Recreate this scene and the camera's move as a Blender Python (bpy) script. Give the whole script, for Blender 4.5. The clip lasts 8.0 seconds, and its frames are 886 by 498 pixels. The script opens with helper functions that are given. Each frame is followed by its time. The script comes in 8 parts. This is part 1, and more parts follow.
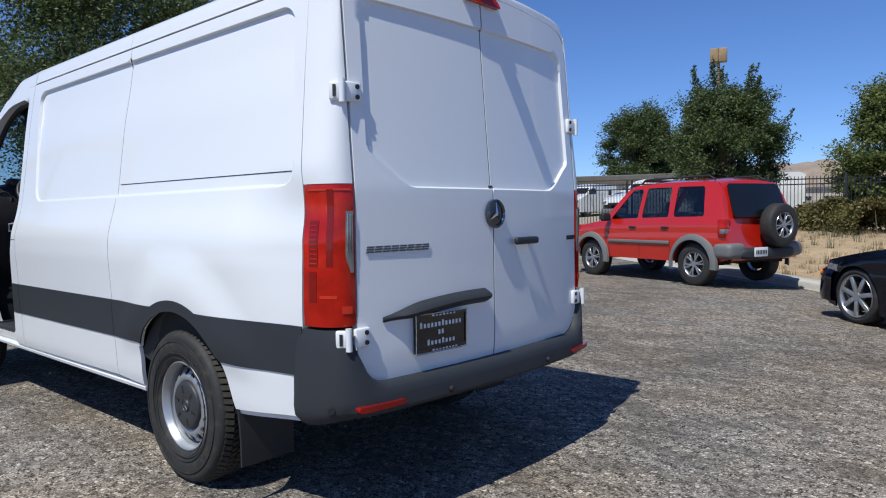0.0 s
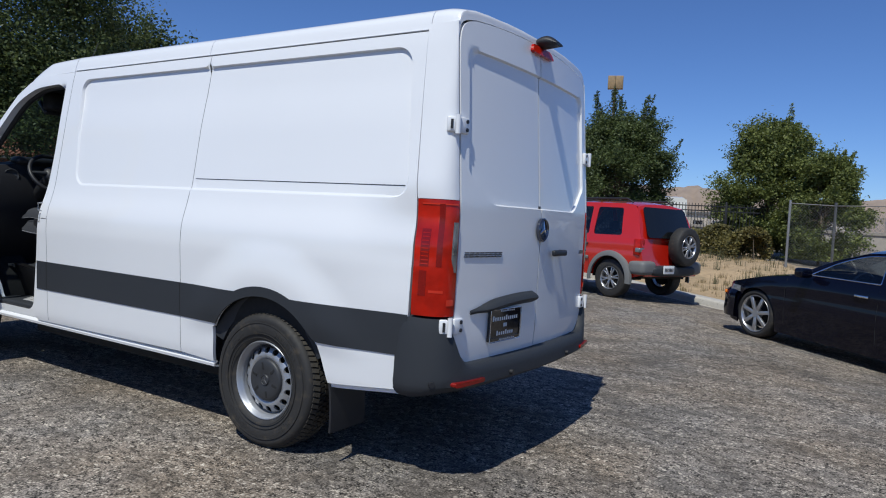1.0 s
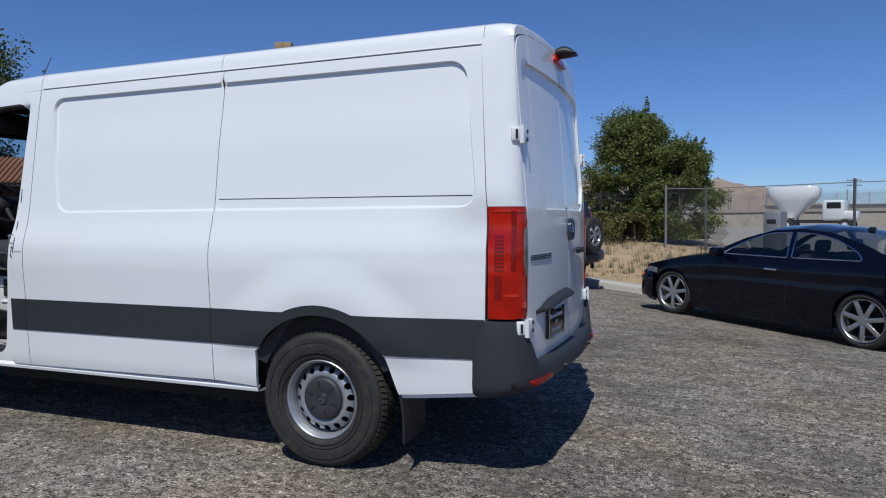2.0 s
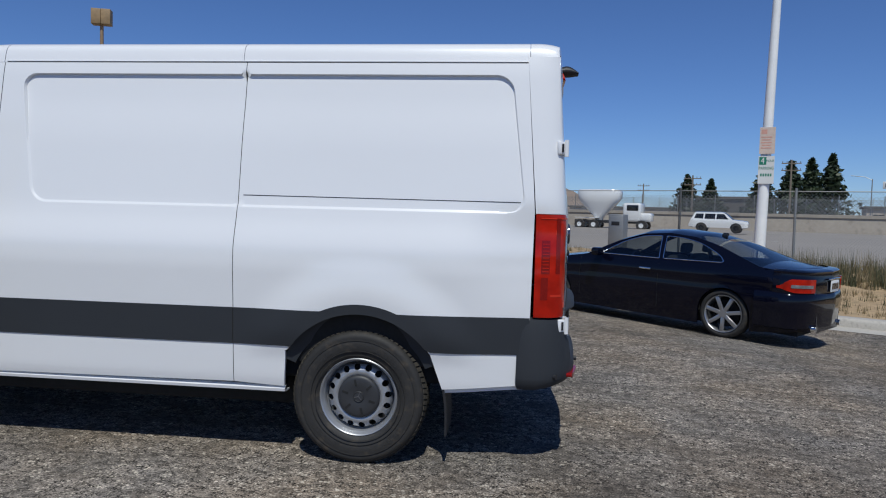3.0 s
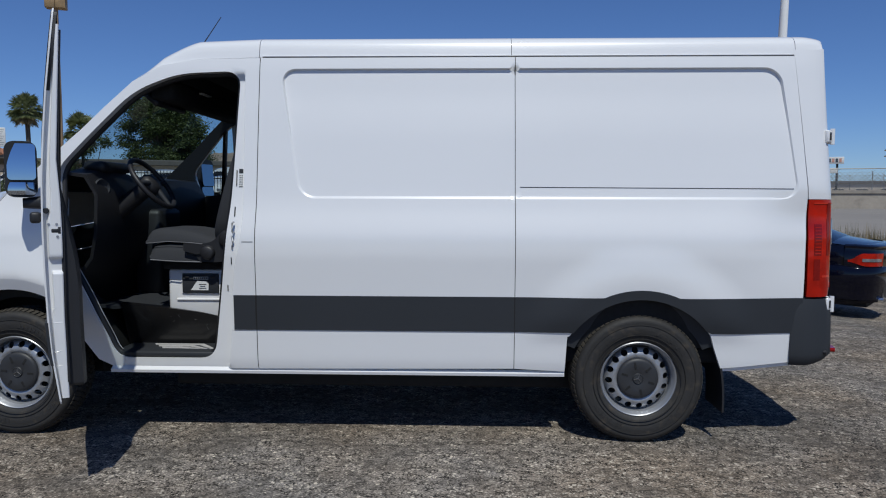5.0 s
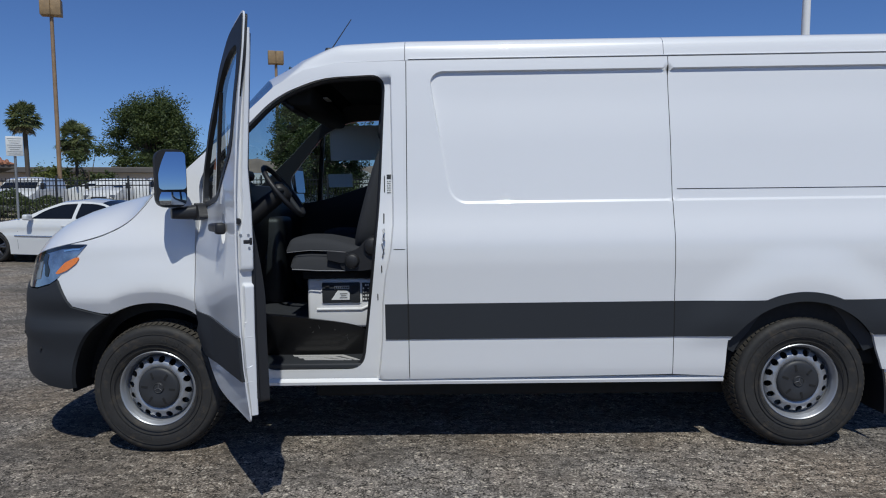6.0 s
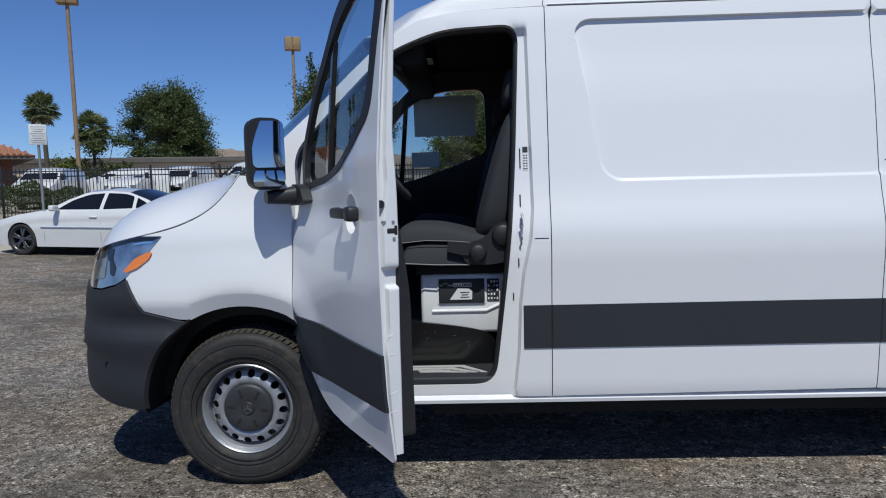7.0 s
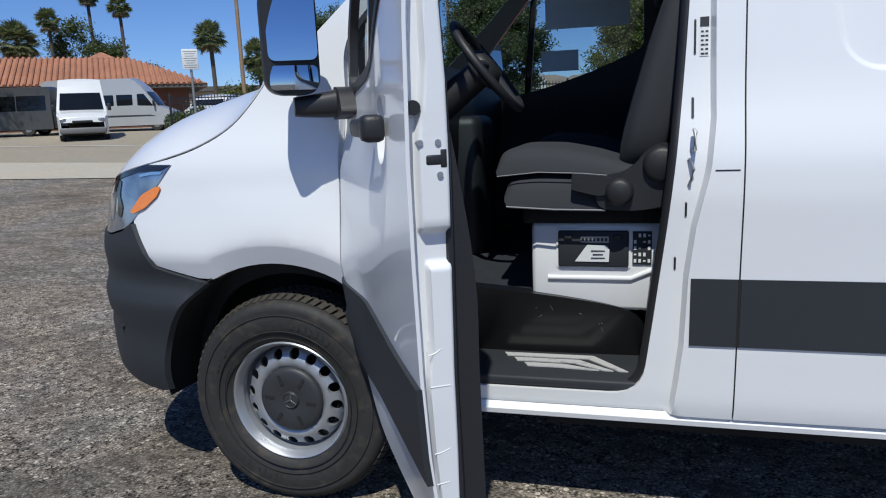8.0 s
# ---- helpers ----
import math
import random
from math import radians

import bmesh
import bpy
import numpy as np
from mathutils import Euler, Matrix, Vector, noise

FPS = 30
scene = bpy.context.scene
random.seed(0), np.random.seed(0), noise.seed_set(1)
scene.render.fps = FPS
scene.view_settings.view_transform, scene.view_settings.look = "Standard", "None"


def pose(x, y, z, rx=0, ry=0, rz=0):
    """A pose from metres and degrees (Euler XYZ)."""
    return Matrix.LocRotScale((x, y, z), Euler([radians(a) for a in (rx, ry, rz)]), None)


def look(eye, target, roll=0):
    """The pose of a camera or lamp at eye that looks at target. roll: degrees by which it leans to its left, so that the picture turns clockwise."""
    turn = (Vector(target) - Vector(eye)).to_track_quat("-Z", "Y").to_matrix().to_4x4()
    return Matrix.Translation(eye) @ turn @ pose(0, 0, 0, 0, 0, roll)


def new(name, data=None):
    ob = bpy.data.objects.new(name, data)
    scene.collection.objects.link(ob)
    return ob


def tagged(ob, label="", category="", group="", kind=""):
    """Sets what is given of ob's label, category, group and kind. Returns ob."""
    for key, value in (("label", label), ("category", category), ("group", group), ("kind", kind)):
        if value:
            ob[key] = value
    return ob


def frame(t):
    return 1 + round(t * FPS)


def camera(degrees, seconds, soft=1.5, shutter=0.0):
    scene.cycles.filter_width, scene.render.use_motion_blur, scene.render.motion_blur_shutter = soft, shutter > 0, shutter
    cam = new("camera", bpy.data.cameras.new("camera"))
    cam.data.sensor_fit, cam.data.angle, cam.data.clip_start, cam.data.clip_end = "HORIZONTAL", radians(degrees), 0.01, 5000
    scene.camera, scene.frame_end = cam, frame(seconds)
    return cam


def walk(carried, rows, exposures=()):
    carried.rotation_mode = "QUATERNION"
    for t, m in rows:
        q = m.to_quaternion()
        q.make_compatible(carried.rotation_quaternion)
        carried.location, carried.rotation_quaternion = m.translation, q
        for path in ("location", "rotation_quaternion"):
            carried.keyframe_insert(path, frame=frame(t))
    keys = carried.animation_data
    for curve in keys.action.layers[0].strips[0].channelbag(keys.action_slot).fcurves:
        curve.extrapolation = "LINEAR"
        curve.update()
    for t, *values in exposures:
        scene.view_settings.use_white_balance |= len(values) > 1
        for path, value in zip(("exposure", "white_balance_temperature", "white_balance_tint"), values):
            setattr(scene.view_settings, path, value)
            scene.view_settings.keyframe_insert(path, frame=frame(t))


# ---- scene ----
cam = camera(65.1, 8.0, soft=1.1)
PATH = [
    (0, (3.174, -1.628, 1.288), (1.848, -0.134, 1.187), -0.9),
    (0.3, (3.186, -1.97, 1.279), (1.939, -0.411, 1.167), -0.6),
    (0.5, (3.11, -2.155, 1.31), (1.912, -0.556, 1.221), 2.4),
    (0.7, (3.058, -2.391, 1.292), (1.934, -0.737, 1.247), 0.2),
    (1, (2.833, -2.675, 1.328), (1.765, -0.987, 1.236), 3.2),
    (1.2, (2.733, -2.768, 1.315), (1.86, -0.971, 1.23), 3.5),
    (1.5, (2.416, -2.952, 1.345), (1.602, -1.127, 1.245), 0.2),
    (1.7, (2.264, -3.053, 1.334), (1.454, -1.226, 1.248), 0.2),
    (2.8, (1.055, -3.643, 1.414), (0.784, -1.666, 1.289), 0.5),
    (3, (0.862, -3.699, 1.404), (0.643, -1.713, 1.3), 1.5),
    (3.2, (0.673, -3.802, 1.398), (0.487, -1.814, 1.289), 0.4),
    (3.5, (0.374, -3.846, 1.429), (0.206, -1.857, 1.3), 0.4),
    (3.7, (0.178, -3.854, 1.398), (0.044, -1.861, 1.288), 1.0),
    (4, (-0.113, -3.876, 1.437), (-0.239, -1.886, 1.288), -0.8),
    (4.2, (-0.304, -3.895, 1.434), (-0.407, -1.901, 1.32), 0.8),
    (5.3, (-1.294, -3.956, 1.416), (-1.339, -1.962, 1.259), 0.1),
    (5.5, (-1.476, -3.95, 1.417), (-1.503, -1.953, 1.302), 0.4),
    (5.7, (-1.595, -3.922, 1.401), (-1.644, -1.926, 1.279), -1.0),
    (6, (-1.963, -3.877, 1.433), (-1.989, -1.883, 1.291), -0.8),
    (6.2, (-2.037, -3.79, 1.371), (-2.097, -1.795, 1.241), -2.0),
    (6.5, (-2.354, -3.584, 1.415), (-2.356, -1.592, 1.235), -2.7),
    (6.7, (-2.402, -3.454, 1.4), (-2.436, -1.461, 1.228), -4.3),
    (7, (-2.61, -3.176, 1.403), (-2.673, -1.185, 1.225), -1.5),
    (7.3, (-2.644, -2.865, 1.393), (-2.742, -0.885, 1.127), -2.4),
    (7.5, (-2.611, -2.622, 1.361), (-2.829, -0.657, 1.061), -4.1),
    (7.7, (-2.594, -2.368, 1.39), (-2.979, -0.428, 1.095), -3.3),
    (8, (-2.533, -2.052, 1.338), (-3.037, -0.154, 0.959), -2.3),
]
walk(cam, [(t, look(eye, target, roll)) for t, eye, target, roll in PATH],
     exposures=[(0.0, -0.10, 6400, 4), (0.5, -0.22, 6400, 4), (1.5, -0.40, 6400, 4), (3.5, -0.65, 6400, 4), (5.5, -0.71, 6400, 4), (7.0, -0.51, 6400, 4), (8.0, -0.30, 6400, 4)])

# ---- light ----
SUN_WAY = Vector((-0.09, 0.62, -1.0)).normalized()
world = bpy.data.worlds.new("sky")
scene.world = world
world.use_nodes = True
wn = world.node_tree
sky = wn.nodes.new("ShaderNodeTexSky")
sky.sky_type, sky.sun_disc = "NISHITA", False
sky.sun_elevation = math.asin(-SUN_WAY.z)
sky.sun_rotation = math.atan2(-SUN_WAY.x, -SUN_WAY.y)
sky.air_density, sky.dust_density, sky.ozone_density = 0.85, 0.0, 5.0
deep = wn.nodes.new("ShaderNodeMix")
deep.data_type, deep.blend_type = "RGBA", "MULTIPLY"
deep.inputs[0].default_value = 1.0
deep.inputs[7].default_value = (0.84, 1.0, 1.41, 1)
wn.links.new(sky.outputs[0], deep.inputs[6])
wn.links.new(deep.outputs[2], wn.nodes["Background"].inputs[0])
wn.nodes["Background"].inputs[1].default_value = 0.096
sun_data = bpy.data.lights.new("sun", "SUN")
sun_data.energy, sun_data.angle, sun_data.color = 4.8, radians(0.53), (1.0, 0.97, 0.93)
sun = new("sun", sun_data)
sun.matrix_world = look((0, 0, 30), Vector((0, 0, 30)) + SUN_WAY)


# ---- materials ----
def mat(name, color, rough=0.5, metal=0.0, vary=0.08, grain=0.0, scale=30.0, bump=0.0, coat=0.0, big=1.5, spec=0.5, dirt=None, dirt_amount=0.0):
    """A surface with colour varied at two scales, uneven gloss and fine relief."""
    m = bpy.data.materials.new(name)
    m.use_nodes = True
    nt = m.node_tree
    b = nt.nodes["Principled BSDF"]
    b.inputs["Metallic"].default_value = metal
    b.inputs["Coat Weight"].default_value = coat
    b.inputs["Coat Roughness"].default_value = 0.04
    b.inputs["Specular IOR Level"].default_value = spec
    co = nt.nodes.new("ShaderNodeTexCoord")

    def noise_node(s, detail=4.0):
        n = nt.nodes.new("ShaderNodeTexNoise")
        n.inputs["Scale"].default_value, n.inputs["Detail"].default_value = s, detail
        nt.links.new(co.outputs["Object"], n.inputs["Vector"])
        return n

    large, fine = noise_node(big), noise_node(scale)
    mixed = nt.nodes.new("ShaderNodeMix")
    mixed.data_type = "FLOAT"
    mixed.inputs[0].default_value = grain
    nt.links.new(large.outputs[0], mixed.inputs[2])
    nt.links.new(fine.outputs[0], mixed.inputs[3])
    ramp = nt.nodes.new("ShaderNodeValToRGB")
    ramp.color_ramp.elements[0].position, ramp.color_ramp.elements[1].position = 0.3, 0.7
    ramp.color_ramp.elements[0].color = [c * (1 - vary) for c in color] + [1]
    ramp.color_ramp.elements[1].color = [min(1, c * (1 + vary)) for c in color] + [1]
    nt.links.new(mixed.outputs[0], ramp.inputs[0])
    out = ramp.outputs[0]
    if dirt:
        spots = noise_node(scale * 0.35, 8.0)
        cut = nt.nodes.new("ShaderNodeMapRange")
        cut.inputs[1].default_value, cut.inputs[2].default_value = 0.55, 0.75
        cut.inputs[4].default_value = dirt_amount
        nt.links.new(spots.outputs[0], cut.inputs[0])
        over = nt.nodes.new("ShaderNodeMix")
        over.data_type = "RGBA"
        nt.links.new(cut.outputs[0], over.inputs[0])
        nt.links.new(out, over.inputs[6])
        over.inputs[7].default_value = (*dirt, 1)
        out = over.outputs[2]
    nt.links.new(out, b.inputs["Base Color"])
    gloss = nt.nodes.new("ShaderNodeMapRange")
    gloss.inputs[3].default_value, gloss.inputs[4].default_value = max(0.0, rough * 0.85), min(1.0, rough * 1.15)
    nt.links.new(fine.outputs[0], gloss.inputs[0])
    nt.links.new(gloss.outputs[0], b.inputs["Roughness"])
    if bump:
        bn = nt.nodes.new("ShaderNodeBump")
        bn.inputs["Strength"].default_value, bn.inputs["Distance"].default_value = bump, 0.01
        nt.links.new(fine.outputs[0], bn.inputs["Height"])
        nt.links.new(bn.outputs[0], b.inputs["Normal"])
    return m


def glass(name, color, rough=0.0):
    """Thin pane: mostly see-through with a glossy skin."""
    m = bpy.data.materials.new(name)
    m.use_nodes = True
    nt = m.node_tree
    nt.nodes.remove(nt.nodes["Principled BSDF"])
    tr, gl, mx, fr, fifth, base = (nt.nodes.new("ShaderNode" + k) for k in ("BsdfTransparent", "BsdfGlossy", "MixShader", "LayerWeight", "Math", "Math"))
    tr.inputs[0].default_value = (*color, 1)
    gl.inputs["Roughness"].default_value = rough
    fr.inputs["Blend"].default_value = 0.5
    fifth.operation, base.operation = "POWER", "MULTIPLY_ADD"
    fifth.inputs[1].default_value, base.inputs[1].default_value, base.inputs[2].default_value = 5.0, 0.92, 0.08
    nt.links.new(fr.outputs["Facing"], fifth.inputs[0])
    nt.links.new(fifth.outputs[0], base.inputs[0])
    nt.links.new(base.outputs[0], mx.inputs[0])
    nt.links.new(tr.outputs[0], mx.inputs[1])
    nt.links.new(gl.outputs[0], mx.inputs[2])
    nt.links.new(mx.outputs[0], nt.nodes["Material Output"].inputs[0])
    return m


WHITE = mat("white_paint", (0.80, 0.80, 0.80), 0.30, vary=0.012, coat=0.6, big=0.8)
GREY = mat("grey_plastic", (0.029, 0.032, 0.037), 0.6, vary=0.08, scale=400, grain=0.5, bump=0.12, spec=0.35)
BLACK = mat("black_plastic", (0.018, 0.018, 0.02), 0.5, vary=0.1, scale=300, grain=0.5, bump=0.1)
GLOSS_BLACK = mat("gloss_black", (0.012, 0.012, 0.014), 0.12, vary=0.05, coat=0.5)
# near-black for the underbody; also puts shade into the colour of vehicle interiors
SHADOW = mat("underbody_and_shade_black", (0.012, 0.012, 0.012), 0.9, vary=0.2)
RUBBER = mat("tyre_rubber", (0.024, 0.0225, 0.021), 0.7, vary=0.25, scale=60, grain=0.5, bump=0.15, dirt=(0.085, 0.066, 0.045), dirt_amount=0.55)
TREAD = mat("dusty_tread", (0.046, 0.040, 0.031), 0.85, vary=0.3, scale=60, grain=0.5, bump=0.15, dirt=(0.11, 0.090, 0.065), dirt_amount=0.6)
SILVER = mat("silver_steel", (0.38, 0.39, 0.41), 0.40, 0.6, vary=0.10, scale=80)
DARK_CHROME = mat("dark_chrome", (0.16, 0.17, 0.20), 0.15, 0.9, vary=0.1)
CAP = mat("hub_cap_plastic", (0.030, 0.031, 0.034), 0.5, vary=0.1, scale=200, grain=0.4)
LAMP_GLASS = mat("headlamp_glass", (0.22, 0.26, 0.33), 0.06, 0.75, vary=0.55, big=9, scale=60, grain=0.15, coat=1.0)
CHROME = mat("chrome", (0.75, 0.76, 0.78), 0.08, 1.0, vary=0.02)
RED_LENS = mat("red_lens", (0.40, 0.010, 0.003), 0.08, vary=0.34, scale=14, grain=0.2, bump=0.14, coat=0.3, big=11, spec=0.2)
RED_FACET = mat("red_facet", (0.70, 0.030, 0.010), 0.10, vary=0.2, scale=60, coat=0.5)
RED_DARK = mat("red_reflector", (0.22, 0.006, 0.004), 0.12, vary=0.3, scale=200, grain=0.7, coat=0.3, spec=0.25)
CLEAR_LENS = mat("clear_lens", (0.22, 0.225, 0.23), 0.16, 0.35, vary=0.35, big=18, coat=0.5)
AMBER = mat("amber_lens", (0.85, 0.22, 0.02), 0.2, vary=0.15, scale=120, grain=0.6, coat=1.0)
SEAT = mat("seat_cloth", (0.032, 0.034, 0.039), 0.85, vary=0.15, scale=700, grain=0.6, bump=0.25)
PAPER = mat("paper", (0.72, 0.73, 0.72), 0.7, vary=0.03, scale=60)
GLASS = glass("window_glass", (0.78, 0.84, 0.84))
TINT = glass("tinted_glass", (0.30, 0.33, 0.34))
SCREEN = glass("windscreen_glass", (0.55, 0.64, 0.66))
MIRROR = mat("mirror", (0.50, 0.55, 0.62), 0.0, 1.0, vary=0.0)


# ---- tools ----
def mesh_object(name, bm, material, smooth=True):
    me = bpy.data.meshes.new(name)
    bm.normal_update()
    bm.to_mesh(me)
    bm.free()
    me.materials.append(material)
    if smooth:
        me.shade_smooth()
        me.set_sharp_from_angle(angle=radians(52))
    return new(name, me)


def part(name, bm, material, parent, label="", smooth=True):
    ob = mesh_object(name, bm, material, smooth)
    ob.parent = parent
    return tagged(ob, label)


def root(name, m, label, category, group="", kind=""):
    ob = new(name)
    ob.empty_display_size = 0.2
    ob.matrix_basis = m
    return tagged(ob, label, category, group, kind)


def add_box(bm, c, s, bevel=0.0, m=None):
    """A box of size s round c, its edges rounded by bevel."""
    hit = bmesh.ops.create_cube(bm, size=1.0, matrix=(m or Matrix()) @ Matrix.Translation(c) @ Matrix.Diagonal((*s, 1)))
    if bevel:
        edges = list({e for v in hit["verts"] for e in v.link_edges})
        bmesh.ops.bevel(bm, geom=edges, offset=bevel, segments=2, affect="EDGES", profile=0.5)
    return bm


def box(c, s, bevel=0.0, m=None):
    return add_box(bmesh.new(), c, s, bevel, m)


def add_rod(bm, a, b, r0, r1=None, n=10, caps=True):
    """A round bar from a to b."""
    a, b = Vector(a), Vector(b)
    d = b - a
    m = Matrix.Translation((a + b) / 2) @ d.to_track_quat("Z", "Y").to_matrix().to_4x4()
    bmesh.ops.create_cone(bm, cap_ends=caps, segments=n, radius1=r0, radius2=r0 if r1 is None else r1, depth=d.length, matrix=m)
    return bm


def rod(a, b, r0, r1=None, n=10):
    return add_rod(bmesh.new(), a, b, r0, r1, n)


def tube(points, r, n=8, closed=False):
    """A round bar along a line of points."""
    bm = bmesh.new()
    pts = [Vector(p) for p in points]
    rings = []
    for i, p in enumerate(pts):
        a = pts[i - 1] if (i or closed) else p
        b = pts[(i + 1) % len(pts)] if (i < len(pts) - 1 or closed) else p
        t = (b - a).normalized()
        side = t.cross(Vector((0, 0, 1)))
        side = side.normalized() if side.length > 0.05 else t.cross(Vector((1, 0, 0))).normalized()
        up = side.cross(t)
        rings.append([bm.verts.new(p + r * (math.cos(k * math.tau / n) * side + math.sin(k * math.tau / n) * up)) for k in range(n)])
    last = len(rings) if closed else len(rings) - 1
    for i in range(last):
        a, b = rings[i], rings[(i + 1) % len(rings)]
        for k in range(n):
            bm.faces.new((a[k], b[k], b[(k + 1) % n], a[(k + 1) % n]))
    if not closed:
        bm.faces.new(rings[0])
        bm.faces.new(rings[-1][::-1])
    return bm


def lathe(profile, n=48, axis="y", m=None):
    """Turns (radius, along) pairs round an axis."""
    bm = bmesh.new()
    rows = []
    for r, h in profile:
        row = []
        for k in range(n):
            a = k * math.tau / n
            p = Vector((r * math.cos(a), h, r * math.sin(a))) if axis == "y" else Vector((r * math.cos(a), r * math.sin(a), h))
            row.append(bm.verts.new(m @ p if m else p))
        rows.append(row)
    for a, b in zip(rows, rows[1:]):
        for k in range(n):
            bm.faces.new((a[k], a[(k + 1) % n], b[(k + 1) % n], b[k]))
    bmesh.ops.recalc_face_normals(bm, faces=bm.faces)
    return bm


def grid(rows, flip=False, closed=False):
    """A sheet from rows of points."""
    bm = bmesh.new()
    vs = [[bm.verts.new(p) for p in row] for row in rows]
    for a, b in zip(vs, vs[1:]):
        k = len(a)
        for i in range(k if closed else k - 1):
            f = (a[i], a[(i + 1) % k], b[(i + 1) % k], b[i])
            bm.faces.new(f[::-1] if flip else f)
    return bm


def thick(bm, d, crisp=True):
    """Gives an open sheet a back, d behind it."""
    bm.normal_update()
    bmesh.ops.solidify(bm, geom=bm.faces[:], thickness=d)
    bm.normal_update()
    if crisp:
        bmesh.ops.split_edges(bm, edges=[e for e in bm.edges if len(e.link_faces) == 2 and e.calc_face_angle() > 0.75])
    return bm


def inside(poly, pts):
    """Which of the points lie in a polygon."""
    poly, pts = np.asarray(poly, float), np.asarray(pts, float)
    res = np.zeros(len(pts), bool)
    px, py = pts[:, 0], pts[:, 1]
    for (x0, y0), (x1, y1) in zip(poly, np.roll(poly, -1, 0)):
        cross = (y0 > py) != (y1 > py)
        with np.errstate(divide="ignore", invalid="ignore"):
            res ^= cross & (px < (x1 - x0) * (py - y0) / (y1 - y0) + x0)
    return res


def dense(poly, step, closed=True):
    """Cuts the sides of a polygon into pieces of at most step."""
    out = []
    pts = list(poly)
    for a, b in zip(pts, pts[1:] + pts[:1] if closed else pts[1:]):
        n = max(1, math.ceil(math.dist(a, b) / step))
        out += [(a[0] + (b[0] - a[0]) * k / n, a[1] + (b[1] - a[1]) * k / n) for k in range(n)]
    return out if closed else out + [pts[-1]]


def rounded(poly, r, n=6):
    """A polygon with its corners rounded; r: one radius, or one for each corner."""
    out = []
    k = len(poly)
    for i, p in enumerate(poly):
        rad = r[i] if isinstance(r, (list, tuple)) else r
        p, a, b = Vector(p), Vector(poly[i - 1]), Vector(poly[(i + 1) % k])
        if rad <= 0:
            out.append(tuple(p))
            continue
        da, db = min(rad, (a - p).length * 0.49), min(rad, (b - p).length * 0.49)
        s, e = p + (a - p).normalized() * da, p + (b - p).normalized() * db
        for j in range(n + 1):
            t = j / n
            out.append(tuple((1 - t) ** 2 * s + 2 * t * (1 - t) * p + t * t * e))
    return out


def arc(cx, cy, r, a0, a1, n=24):
    return [(cx + r * math.cos(radians(a0 + (a1 - a0) * k / n)), cy + r * math.sin(radians(a0 + (a1 - a0) * k / n))) for k in range(n + 1)]


def skin(outline, surface, step=0.03, holes=(), inward=(0, 1, 0), depth=0.02, flip=False, lines=()):
    """A panel: the outline (and its holes) filled with small faces, laid on a surface, its rims turned inward."""
    from mathutils.geometry import delaunay_2d_cdt
    loops = [dense(outline, step)] + [dense(h, step) for h in holes]
    verts, edges = [], []
    for lp in loops:
        b = len(verts)
        verts += lp
        edges += [(b + i, b + (i + 1) % len(lp)) for i in range(len(lp))]
    for ln in lines:
        ln = dense(ln, step, False)
        b = len(verts)
        verts += ln
        edges += [(b + i, b + i + 1) for i in range(len(ln) - 1)]
    rim = np.array(verts)
    lo, hi = rim.min(0), rim.max(0)
    gx, gy = np.meshgrid(np.arange(lo[0] + step / 2, hi[0], step), np.arange(lo[1] + step / 2, hi[1], step))
    g = np.c_[gx.ravel(), gy.ravel()]
    ok = inside(loops[0], g)
    for h in loops[1:]:
        ok &= ~inside(h, g)
    g = g[ok]
    if len(g):
        near = np.array([np.min((rim[:, 0] - p[0]) ** 2 + (rim[:, 1] - p[1]) ** 2) for p in g])
        verts += [tuple(p) for p in g[near > (0.45 * step) ** 2]]
    vs, _, faces = delaunay_2d_cdt([Vector(v) for v in verts], edges, [], 0, 1e-6)[:3]
    uv = np.array([tuple(v) for v in vs])
    cen = np.array([uv[list(f)].mean(0) for f in faces])
    ok = inside(loops[0], cen)
    for h in loops[1:]:
        ok &= ~inside(h, cen)
    # slivers between points on one straight edge are left out
    area = np.array([abs(sum(uv[a][0] * uv[b][1] - uv[b][0] * uv[a][1] for a, b in zip(f, list(f)[1:] + list(f)[:1]))) / 2 for f in faces])
    ok &= area > 0.004 * step * step
    bm = bmesh.new()
    made = {}
    for f, k in zip(faces, ok):
        if k:
            for i in f:
                if i not in made:
                    made[i] = bm.verts.new(surface(*uv[i]))
            q = [made[i] for i in f]
            bm.faces.new(q[::-1] if flip else q)
    if depth:
        inw = Vector(inward) * depth
        for e in [e for e in bm.edges if len(e.link_faces) == 1]:
            lp = e.link_faces[0].loops[:]
            a, b = next((l.vert, l.link_loop_next.vert) for l in lp if l.edge == e)
            q = [bm.verts.new(p) for p in (b.co, a.co, a.co + inw, b.co + inw)]
            bm.faces.new(q)
    return bm


def mirrored(bm, yc=1.0):
    """The same panel on the van's other side."""
    for v in bm.verts:
        v.co.y = 2 * yc - v.co.y
    bmesh.ops.reverse_faces(bm, faces=bm.faces)
    return bm


def smooth01(x):
    x = min(1.0, max(0.0, x))
    return x * x * (3 - 2 * x)


